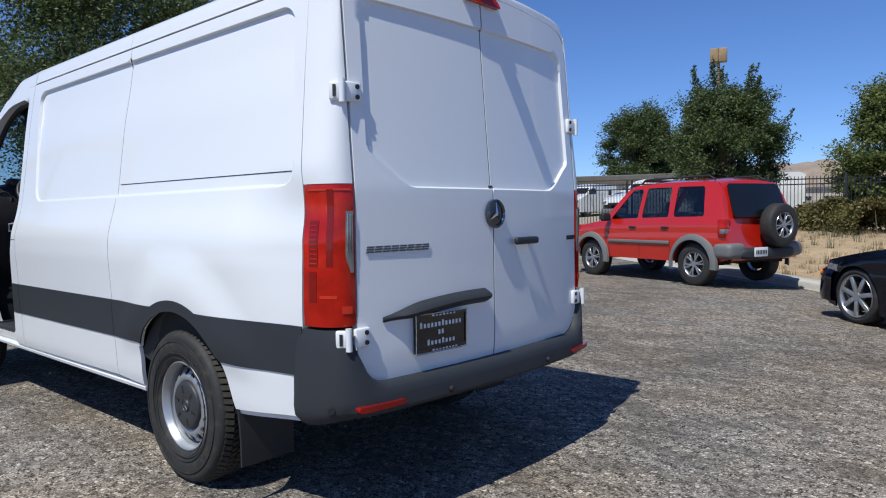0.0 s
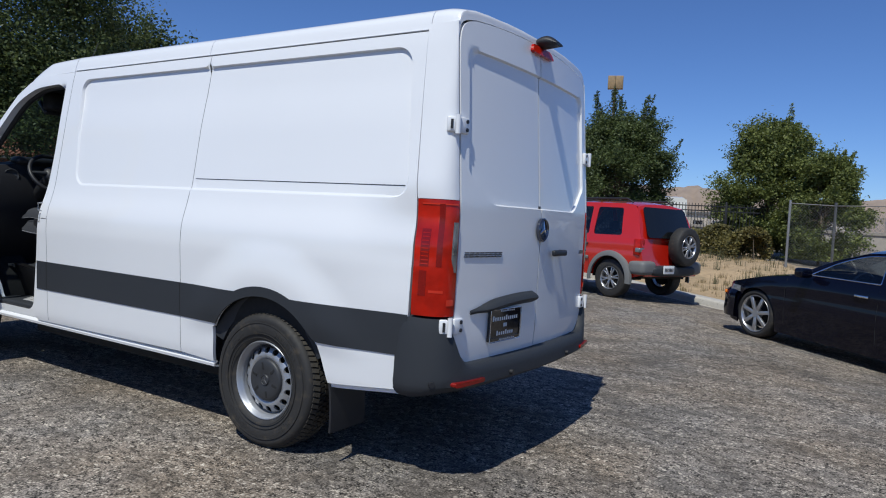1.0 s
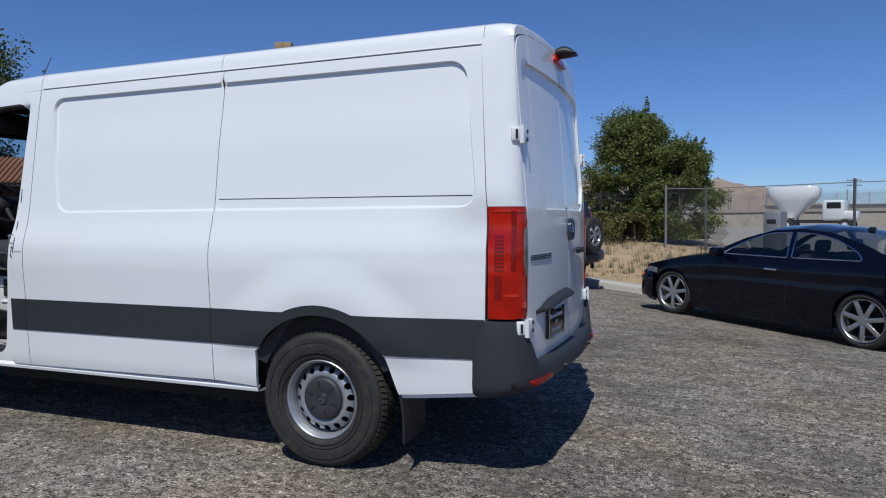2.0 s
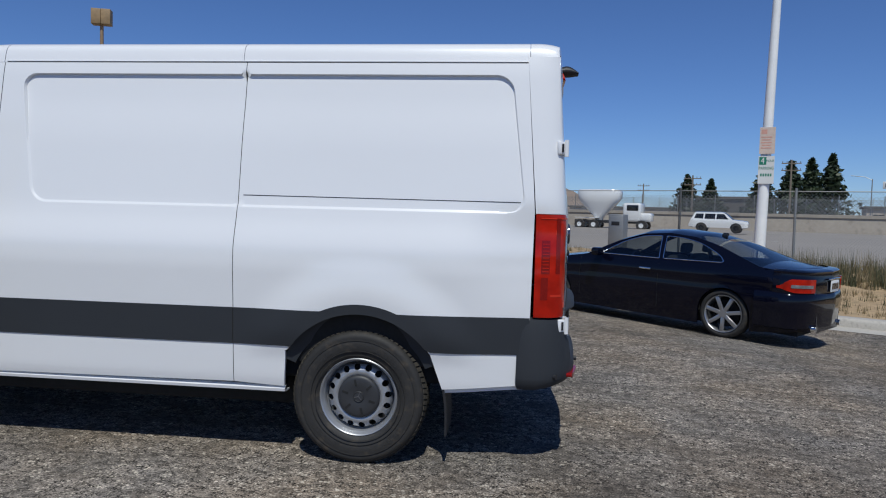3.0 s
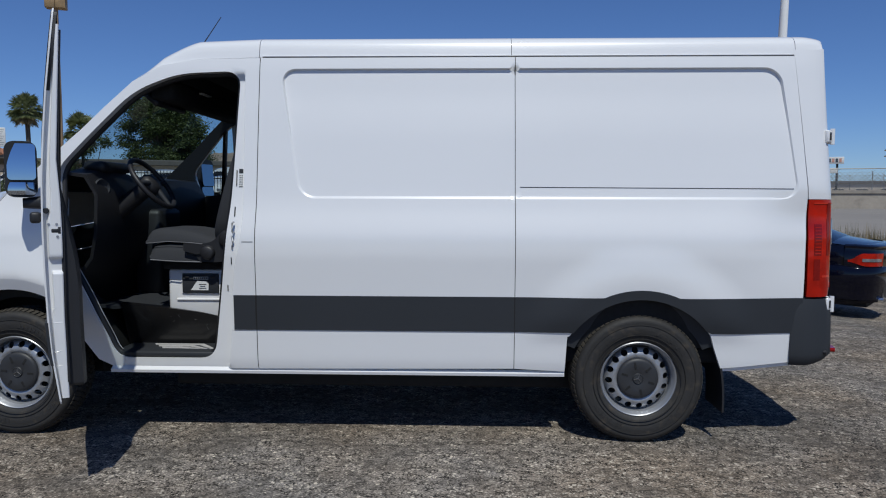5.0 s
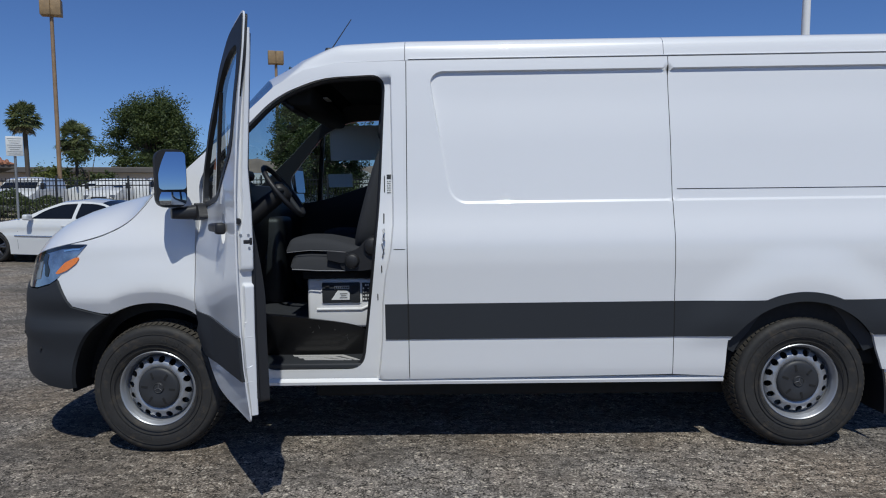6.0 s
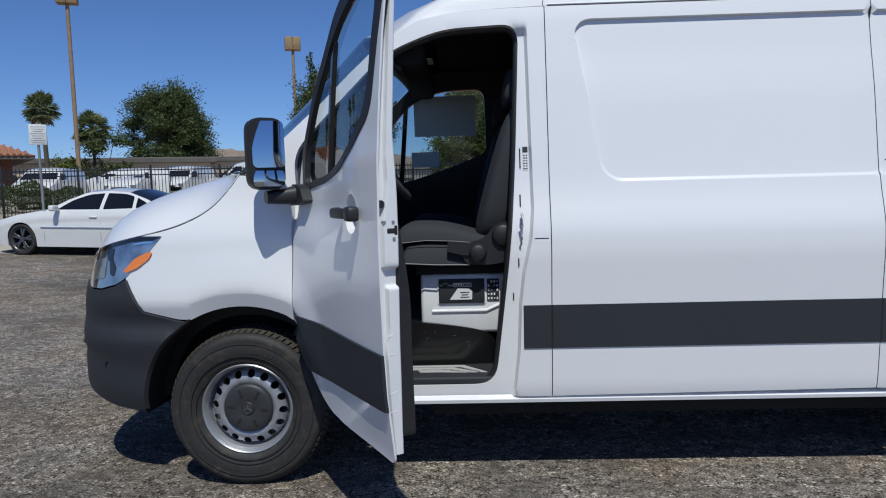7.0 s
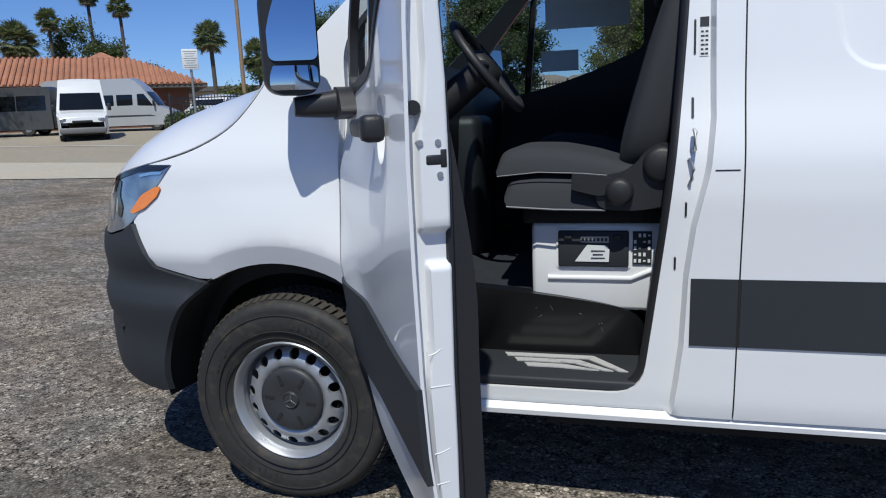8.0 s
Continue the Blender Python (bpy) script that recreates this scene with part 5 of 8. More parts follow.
bm = bmesh.new()
for a in (0, 180, 90):
    add_rod(bm, wc @ Vector((0, 0, 0)), wc @ Vector((0.18 * math.sin(radians(a)), 0.18 * math.cos(radians(a)), 0)), 0.022, 0.014, 8)
part("spoke", bm, GREY, wheel)
part("boss", lathe([(0.0, 0.03), (0.05, 0.026), (0.075, 0.0), (0.07, -0.04)], 24, "z", wc), BLACK, wheel)
part("column", rod(wc @ Vector((0, 0, -0.02)), wc @ Vector((0, 0, -0.28)), 0.05, 0.06, 14), BLACK, wheel)
# the far door's mirror, seen through the cab
far_m = Matrix.Translation((-3.33, 2.13, 1.575)) @ Matrix.Rotation(radians(-14), 4, "Z")
shell = []
for x_, k in ((-0.050, 0.55), (-0.046, 0.74), (-0.034, 0.90), (-0.012, 0.985), (0.020, 1.0), (0.052, 1.0), (0.058, 0.985), (0.058, 0.93)):
    shell.append([far_m @ Vector((x_, y_ * k, z_ * k)) for y_, z_ in plate_shape(0.180, 0.330, 0.056)])
bm = grid(shell, closed=True)
bm.verts.ensure_lookup_table()
n_ = len(shell[0])
bm.faces.new(bm.verts[:n_])
bm.faces.new(bm.verts[-n_:][::-1])
bmesh.ops.recalc_face_normals(bm, faces=bm.faces)
add_box(bm, (-3.33, 2.03, 1.405), (0.10, 0.22, 0.066), 0.028)
far_mirror = part("mirror_housing", bm, BLACK, van, "black passenger mirror housing with two glasses")
for z0, h in ((0.043, 0.222), (-0.112, 0.080)):
    bm = skin(plate_shape(0.162, h - 0.004, 0.024 if h > 0.1 else 0.018), lambda y, z: far_m @ Vector((0.066 - 0.10 * z, y, z0 + z)), 0.02, inward=(-1, 0, 0), depth=0.004)
    part("mirror_glass", bm, MIRROR, far_mirror, "mirror glass", smooth=False)
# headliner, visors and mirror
# console is darker than the black plastic: cab shade put into its colour
part("header", box((-2.87, 1.0, 2.075), (0.15, 1.38, 0.14), 0.03), SHADOW, van, "black overhead console, darkened for cab shade")
part("sun_visor", box((-2.96, 0.54, 2.03), (0.035, 0.44, 0.15), 0.014, Matrix.Translation((-2.96, 0.54, 2.03)) @ Matrix.Rotation(radians(-50), 4, "Y") @ Matrix.Translation((2.96, -0.54, -2.03))), BLACK, van)
part("reading_lamp", box((-2.80, 0.80, 2.108), (0.07, 0.16, 0.01), 0.003), PAPER, van)
for x0, z0, w, h in ((-2.732, 1.905, 0.44, 0.278), (-2.88, 1.602, 0.20, 0.108)):
    bm = mirrored(skin([(x0 - w / 2, z0 - h / 2), (x0 + w / 2, z0 - h / 2), (x0 + w / 2, z0 + h / 2), (x0 - w / 2, z0 + h / 2)], flat_side(-0.03), 0.1, depth=0.002))
    part("window_sticker", bm, PAPER, van, "white paper sheet stuck to the window")
for x0, x1, z0, z1, mt, tip in ((-2.331, -2.307, 1.472, 1.550, PAPER, "white printed pillar label"), (-2.331, -2.307, 1.554, 1.580, GREY, "dark square pillar label")):
    pillar_label = part("pillar_label", skin([(x0, z0), (x1, z0), (x1, z1), (x0, z1)], lambda x, z: jamb(x, z) + Vector((0, -0.002, 0)), 0.05, depth=0.002), mt, van, tip)
    if mt is PAPER:
        for k in range(6):
            for x2, x3 in ((0.10, 0.52 - 0.12 * (k % 2)), (0.60, 0.92)):
                zc = z0 + (z1 - z0) * (k + 0.6) / 6.4
                part("bar", skin([(x0 + (x1 - x0) * x2, zc - 0.003), (x0 + (x1 - x0) * x3, zc - 0.003), (x0 + (x1 - x0) * x3, zc + 0.002), (x0 + (x1 - x0) * x2, zc + 0.002)], lambda x, z: jamb(x, z) + Vector((0, -0.003, 0)), 0.05, depth=0.001), GREY, pillar_label)
for x0, z0, w, h in ((-2.362, 1.045, 0.006, 0.045), (-2.388, 0.885, 0.006, 0.040), (-2.344, 1.526, 0.006, 0.098), (-2.348, 1.33, 0.007, 0.06)):
    part("jamb_slot", skin(rounded([(x0 - w / 2, z0 - h / 2), (x0 + w / 2, z0 - h / 2), (x0 + w / 2, z0 + h / 2), (x0 - w / 2, z0 + h / 2)], 0.004), lambda x, z: jamb(x, z) + Vector((0, -0.002, 0)), 0.03, depth=0.002), BLACK, van)
part("striker_loop", tube([(-2.36, 0.040, 1.10), (-2.352, 0.012, 1.13), (-2.345, 0.010, 1.16), (-2.355, 0.020, 1.19), (-2.362, 0.045, 1.18)], 0.0045, 6), SILVER, van)
part("striker", tube([(-2.345, 0.03, 1.21), (-2.345, 0.0, 1.215), (-2.345, 0.0, 1.265), (-2.345, 0.03, 1.27)], 0.006, 6), SILVER, van)


# ---- ground and road ----
def ground_z(x, y):
    """The lot falls away a little towards the gutter."""
    fall = -0.30 * smooth01((x + 0.6 * y - 4.5) / 5.0) * (1 - smooth01((-x - 3) / 6))
    along_ = (x + 2.5) * -0.5736 + (y + 2.5) * 0.8192 - 12.0
    return fall + 0.036 * min(36.0, max(0.0, along_)) * smooth01((7.0 - x) / 9.0)


def asphalt(name, dark, mid, light, streak, wear=0.5, patch=0.5):
    """Worn asphalt: pale stones in dark binder, rubbed in streaks."""
    m = bpy.data.materials.new(name)
    m.use_nodes = True
    nt = m.node_tree
    b = nt.nodes["Principled BSDF"]
    geo = nt.nodes.new("ShaderNodeNewGeometry")

    def mapped(sx, sy, turn=0.0):
        n = nt.nodes.new("ShaderNodeMapping")
        n.inputs["Scale"].default_value = (sx, sy, 1)
        n.inputs["Rotation"].default_value = (0, 0, radians(turn))
        nt.links.new(geo.outputs["Position"], n.inputs["Vector"])
        return n.outputs[0]

    def tex(vec, scale, detail, rough=0.6):
        n = nt.nodes.new("ShaderNodeTexNoise")
        n.inputs["Scale"].default_value, n.inputs["Detail"].default_value, n.inputs["Roughness"].default_value = scale, detail, rough
        nt.links.new(vec, n.inputs["Vector"])
        return n.outputs[0]

    def cut(v, a, b2, lo=0.0, hi=1.0):
        n = nt.nodes.new("ShaderNodeMapRange")
        for i, q in enumerate((a, b2, lo, hi)):
            n.inputs[i + 1].default_value = q
        nt.links.new(v, n.inputs[0])
        return n.outputs[0]

    def math_node(op, p, q):
        n = nt.nodes.new("ShaderNodeMath")
        n.operation = op
        for i, v in enumerate((p, q)):
            if isinstance(v, (int, float)):
                n.inputs[i].default_value = v
            else:
                nt.links.new(v, n.inputs[i])
        return n.outputs[0]

    streaks = tex(mapped(0.55, 1.9, streak), 3.0, 6, 0.62)
    broad = tex(mapped(0.8, 1.0, streak), 0.42, 4, 0.55)
    blots = tex(mapped(1, 1), 1.7, 6, 0.62)
    clumps = tex(mapped(1, 1.1, streak), 18.0, 5, 0.62)
    crumbs = tex(mapped(1, 1), 75.0, 3, 0.60)
    stones = nt.nodes.new("ShaderNodeTexVoronoi")
    stones.inputs["Scale"].default_value = 42
    nt.links.new(mapped(1, 1), stones.inputs["Vector"])
    pebbles = nt.nodes.new("ShaderNodeTexVoronoi")
    pebbles.inputs["Scale"].default_value = 95
    nt.links.new(mapped(1, 1), pebbles.inputs["Vector"])
    grit = tex(mapped(1, 1), 170, 3)

    def blend(*terms):
        total = None
        for v, k in terms:
            v = math_node("MULTIPLY", v, k)
            total = v if total is None else math_node("ADD", total, v)
        return total

    worn = cut(blend((streaks, 0.40), (blots, 0.46), (broad, patch * 2.4)), 0.66, 0.92)

    def dots(cells, a, b2, near):
        return math_node("MULTIPLY", cut(cells.outputs["Color"], a, b2), cut(cells.outputs["Distance"], near, near * 0.80))

    stone = math_node("MAXIMUM", dots(stones, 0.76, 0.82, 0.50), dots(pebbles, 0.72, 0.78, 0.54))
    crust = cut(blend((cut(clumps, 0.42, 0.54), 0.36), (cut(crumbs, 0.44, 0.55), 0.44), (cut(grit, 0.40, 0.60), 0.20)), 0.16, 0.90)
    smear = cut(tex(mapped(1, 1.7, streak), 2.6, 8, 0.66), 0.47, 0.58)
    speck = math_node("MULTIPLY", math_node("MULTIPLY", stone, math_node("ADD", math_node("MULTIPLY", crust, 0.5), 0.5)), math_node("ADD", math_node("MULTIPLY", worn, 0.56), 0.28))
    body_mix = math_node("MULTIPLY", crust, math_node("ADD", math_node("MULTIPLY", worn, wear * 0.66), 0.44))
    bare = math_node("SUBTRACT", 1.0, math_node("MULTIPLY", smear, 0.52))
    body_mix = math_node("ADD", math_node("MULTIPLY", body_mix, bare), math_node("MULTIPLY", smear, 0.12))
    speck = math_node("MULTIPLY", speck, bare)
    hue = nt.nodes.new("ShaderNodeMix")
    hue.data_type = "RGBA"
    nt.links.new(cut(tex(mapped(1, 1), 0.7, 6), 0.38, 0.62), hue.inputs[0])
    hue.inputs[6].default_value, hue.inputs[7].default_value = (*[c * k for c, k in zip(mid, (0.95, 1.0, 1.08))], 1), (*[c * k for c, k in zip(mid, (1.05, 0.99, 0.92))], 1)
    mx = nt.nodes.new("ShaderNodeMix")
    mx.data_type = "RGBA"
    nt.links.new(body_mix, mx.inputs[0])
    mx.inputs[6].default_value = (*dark, 1)
    nt.links.new(hue.outputs[2], mx.inputs[7])
    top = nt.nodes.new("ShaderNodeMix")
    top.data_type = "RGBA"
    nt.links.new(speck, top.inputs[0])
    nt.links.new(mx.outputs[2], top.inputs[6])
    top.inputs[7].default_value = (*light, 1)
    nt.links.new(top.outputs[2], b.inputs["Base Color"])
    b.inputs["Roughness"].default_value = 0.9
    b.inputs["Specular IOR Level"].default_value = 0.12
    bn = nt.nodes.new("ShaderNodeBump")
    bn.inputs["Strength"].default_value, bn.inputs["Distance"].default_value = 0.55, 0.008
    nt.links.new(blend((stone, 0.8), (crust, 1.6), (blots, 1.0)), bn.inputs["Height"])
    nt.links.new(bn.outputs[0], b.inputs["Normal"])
    return m


ASPHALT = asphalt("worn_asphalt", (0.018, 0.0165, 0.015), (0.41, 0.352, 0.290), (0.90, 0.80, 0.65), 28, 0.92, 0.36)
ROAD = asphalt("pale_road", (0.30, 0.26, 0.20), (0.44, 0.385, 0.30), (0.60, 0.53, 0.43), 157, 0.6)
APRON = asphalt("pale_concrete", (0.46, 0.41, 0.325), (0.58, 0.52, 0.42), (0.70, 0.64, 0.53), 157, 0.6)
FREEWAY = mat("freeway_concrete", (0.27, 0.245, 0.215), 0.85, vary=0.12, scale=6, grain=0.4, big=0.08)
CONCRETE = mat("kerb_concrete", (0.46, 0.43, 0.38), 0.85, vary=0.14, scale=40, grain=0.5, bump=0.2, big=0.9, dirt=(0.2, 0.18, 0.15), dirt_amount=0.5)
DIRT = mat("dry_earth", (0.38, 0.27, 0.155), 0.95, vary=0.35, scale=9, grain=0.5, bump=0.6, big=0.8, dirt=(0.20, 0.17, 0.09), dirt_amount=0.6)


def axis_steps(near, far):
    a = list(np.arange(0, near, 0.6)) + list(np.geomspace(near, far, 22))
    return [-q for q in a[:0:-1]] + a


bm = bmesh.new()
xs, ys = [q for q in axis_steps(24, 4000)], [q + 6 for q in axis_steps(24, 4000)]
vs = [[bm.verts.new((x, y, ground_z(x, y))) for x in xs] for y in ys]
for a, b in zip(vs, vs[1:]):
    for i in range(len(a) - 1):
        bm.faces.new((a[i], a[i + 1], b[i + 1], b[i]))
tagged(mesh_object("ground", bm, ASPHALT), "worn grey asphalt of an open parking lot", "ground", kind="structure")

KERB = [(22.0, -0.8), (14.0, 3.8), (8.0, 7.27), (4.4, 9.35), (1.5, 10.95), (-1.0, 12.3), (-3.5, 13.7), (-5.5, 15.0), (-7.2, 16.6), (-8.2, 18.4), (-8.6, 21.0), (-8.6, 26.0)]


def line_points(line, step):
    pts = dense(line, step, False)
    out = []
    for i, p in enumerate(pts):
        a, b = Vector(pts[max(0, i - 1)]), Vector(pts[min(len(pts) - 1, i + 1)])
        t = (b - a).normalized()
        out.append((Vector(p), Vector((t.y, -t.x))))
    return out


def along(line, profile, step=0.5):
    """A strip of one profile (offset to the far side, height over the lot) laid along a line."""
    rows = []
    for p, nrm in line_points(line, step):
        rows.append([Vector((p.x + o * nrm.x, p.y + o * nrm.y, ground_z(p.x, p.y) + z)) for o, z in profile])
    return grid(rows)


tagged(mesh_object("gutter", along(KERB, [(-0.55, 0.006), (-0.02, 0.004), (0.0, 0.004)]), CONCRETE), "pale concrete gutter beside the asphalt", "gutter", kind="structure")
tagged(mesh_object("kerb", along(KERB, [(-0.004, -0.02), (0.0, 0.10), (0.02, 0.135), (0.05, 0.145), (0.28, 0.15), (0.30, 0.13), (0.30, 0.0)]), CONCRETE), "weathered pale concrete kerb", "kerb", kind="structure")


def bank_z(o):
    return 0.13 + 0.42 * smooth01((o - 0.3) / 5.0)


rng = random.Random(4)
rows = []
for p, nrm in line_points(KERB, 0.6):
    rows.append([Vector((p.x + o * nrm.x, p.y + o * nrm.y, ground_z(p.x, p.y) + bank_z(o) + (rng.uniform(-0.04, 0.04) if 0.4 < o < 6.9 else 0) - (0.5 if o > 7.2 else 0))) for o in (0.28, 0.7, 1.1, 1.6, 2.1, 2.6, 3.1, 3.6, 4.2, 4.8, 5.4, 6.0, 6.8, 7.6)])
tagged(mesh_object("bank", grid(rows), DIRT), "dry brown earth bank with sparse weeds", "bank", kind="structure")

# pale concrete apron and street on the left of the lot
rows = [[Vector((x, y, ground_z(x, y) + 0.012)) for y in np.linspace(14.5, 75, 60)] for x in np.linspace(-9.2, -90, 60)]
tagged(mesh_object("road", grid(rows), ROAD, False), "pale dusty street surface", "road", kind="structure")
rows = [[Vector((x, y, ground_z(x, y) + 0.018)) for y in np.linspace(11.3 + 0.14 * max(-10, x + 14.5), 14.7, 8)] for x in np.linspace(-9.4, -90, 70)]
tagged(mesh_object("apron", grid(rows), APRON, False), "pale concrete apron along the street", "pavement", kind="structure")
bm = grid([[Vector((x, y + 0.04 * (x + 12), ground_z(x, y) + 0.022)) for y in (21.2, 21.36)] for x in np.linspace(-12, -45, 40)])
LINE_PAINT = mat("road_paint", (0.62, 0.61, 0.57), 0.8, vary=0.1, scale=25, grain=0.5, dirt=(0.25, 0.24, 0.22), dirt_amount=0.6)
tagged(mesh_object("road_line", bm, LINE_PAINT, False), "faded white road line", "road line", kind="structure")

# the freeway beyond the fence
FU, FN = Vector((math.cos(radians(158)), math.sin(radians(158)), 0)), Vector((-math.sin(radians(158)) * -1, -math.cos(radians(158)), 0))


def fw(u, n, z=0.0):
    return FU * u + FN * n + Vector((0, 0, z))


def fw_z(n):
    return float(np.interp(n, [22, 36, 79], [-0.32, 0.05, 0.35]))


bm = grid([[fw(u, n, fw_z(n)) for n in (22, 28, 36, 50, 65, 79)] for u in (-500, -200, -60, -20, 10, 28)])
bmesh.ops.recalc_face_normals(bm, faces=bm.faces)
if bm.faces[0].normal.z < 0:
    bmesh.ops.reverse_faces(bm, faces=bm.faces)
tagged(mesh_object("freeway", bm, FREEWAY, False), "pale concrete freeway lanes", "road", kind="structure")
bm = bmesh.new()
for n in (30.0, 76.0):
    q = [bm.verts.new(fw(u, n + w, fw_z(n) + 0.015)) for u, w in ((-500, 0), (300, 0), (300, 0.16), (-500, 0.16))]
    bm.faces.new(q)
for n in (38, 46, 60, 68):
    for k in range(-30, 16):
        u = k * 11.0
        q = [bm.verts.new(fw(u + a, n + w, fw_z(n) + 0.015)) for a, w in ((0, 0), (3.5, 0), (3.5, 0.13), (0, 0.13))]
        bm.faces.new(q)
bmesh.ops.recalc_face_normals(bm, faces=bm.faces)
tagged(mesh_object("lane_markings", bm, LINE_PAINT, False), "white freeway lane markings", "lane markings", kind="stuff")
OLD_CONCRETE = mat("stained_concrete", (0.33, 0.29, 0.24), 0.9, vary=0.15, scale=3, grain=0.5, big=0.3, dirt=(0.16, 0.14, 0.12), dirt_amount=0.6)
prof = [(79.0, 0.2), (79.1, 0.8), (79.3, 1.85), (79.3, 1.90), (79.15, 1.92), (79.15, 2.22), (79.6, 2.25), (79.6, 0.0)]
bm = grid([[fw(u, n, z) for n, z in prof] for u in np.linspace(-420, 260, 120)])
bmesh.ops.recalc_face_normals(bm, faces=bm.faces)
tagged(mesh_object("median_wall", bm, OLD_CONCRETE, False), "long stained concrete freeway barrier", "barrier", kind="structure")


# ---- parked vehicles ----
def paint(name, color, vary=0.03):
    return mat(name, color, 0.22, vary=vary, coat=1.0, big=1.2)


RED = paint("red_paint", (0.50, 0.014, 0.006))
NAVY = mat("black_blue_paint", (0.0025, 0.003, 0.009), 0.14, vary=0.03, coat=0.5, spec=0.1)
CAR_WHITE = paint("car_white_paint", (0.74, 0.74, 0.72))
SILVER_PAINT = paint("silver_paint", (0.42, 0.43, 0.44))
DARK_CAR = paint("dark_car_paint", (0.05, 0.055, 0.065))
CLAD = mat("pale_grey_cladding", (0.15, 0.15, 0.145), 0.6, vary=0.08, scale=200, grain=0.4, bump=0.1)
DARK_GLASS = mat("dark_glass", (0.008, 0.009, 0.010), 0.05, vary=0.2, coat=0.2, spec=0.4)
GUN = mat("gunmetal_alloy", (0.16, 0.16, 0.17), 0.3, 0.8, vary=0.08)
CAR_GLASS = glass("car_glass", (0.58, 0.62, 0.62))
ALLOY = mat("alloy", (0.42, 0.42, 0.43), 0.3, 0.8, vary=0.05)


def interp(line):
    xs_, zs_ = [p[0] for p in line], [p[1] for p in line]
    return lambda x: float(np.interp(x, xs_, zs_))


def car_wheel(parent, m, r, w, rim_r, spokes, rim_mat, twin=False):
    o = new("wheel")
    o.parent, o.matrix_basis = parent, m
    h = w / 2
    part("tyre", lathe([(rim_r, -h * 0.8), (rim_r + 0.015, -h), (r - 0.04, -h * 1.03), (r - 0.012, -h * 0.9), (r, -h * 0.7), (r, h * 0.7), (r - 0.03, h), (rim_r, h * 0.8)], 40), RUBBER, o)
    bm = lathe([(rim_r + 0.004, -h * 0.86), (rim_r - 0.004, -h * 0.98), (rim_r - 0.014, -h * 0.92), (rim_r - 0.025, -h * 0.5), (rim_r - 0.03, h * 0.6)], 40)
    for k in range(spokes):
        a = k * math.tau / spokes + 0.2
        for da in ((-0.16, 0.16) if twin else (0.0,)):
            p0 = Vector((0.04 * math.cos(a), -h * 0.80, 0.04 * math.sin(a)))
            p1 = Vector(((rim_r - 0.012) * math.cos(a + da), -h * 0.72, (rim_r - 0.012) * math.sin(a + da)))
            wd = (0.016 if twin else 0.022) + (0.01 if spokes != 6 else 0)
            d = (p1 - p0)
            mm_ = Matrix.Translation((p0 + p1) / 2) @ Matrix.Rotation(-math.atan2(d.z, d.x), 4, "Y")
            add_box(bm, (0, 0, 0), (d.length, 0.03, wd * 1.6), 0.005, mm_)
    add_rod(bm, (0, -h * 0.92, 0), (0, -h * 0.3, 0), 0.05, 0.07, 16)
    part("rim", bm, rim_mat, o)
    part("brake_disc", lathe([(0.0, 0.0), (rim_r * 0.72, 0.0), (rim_r * 0.72, 0.03)], 24), SHADOW, o)
    return o


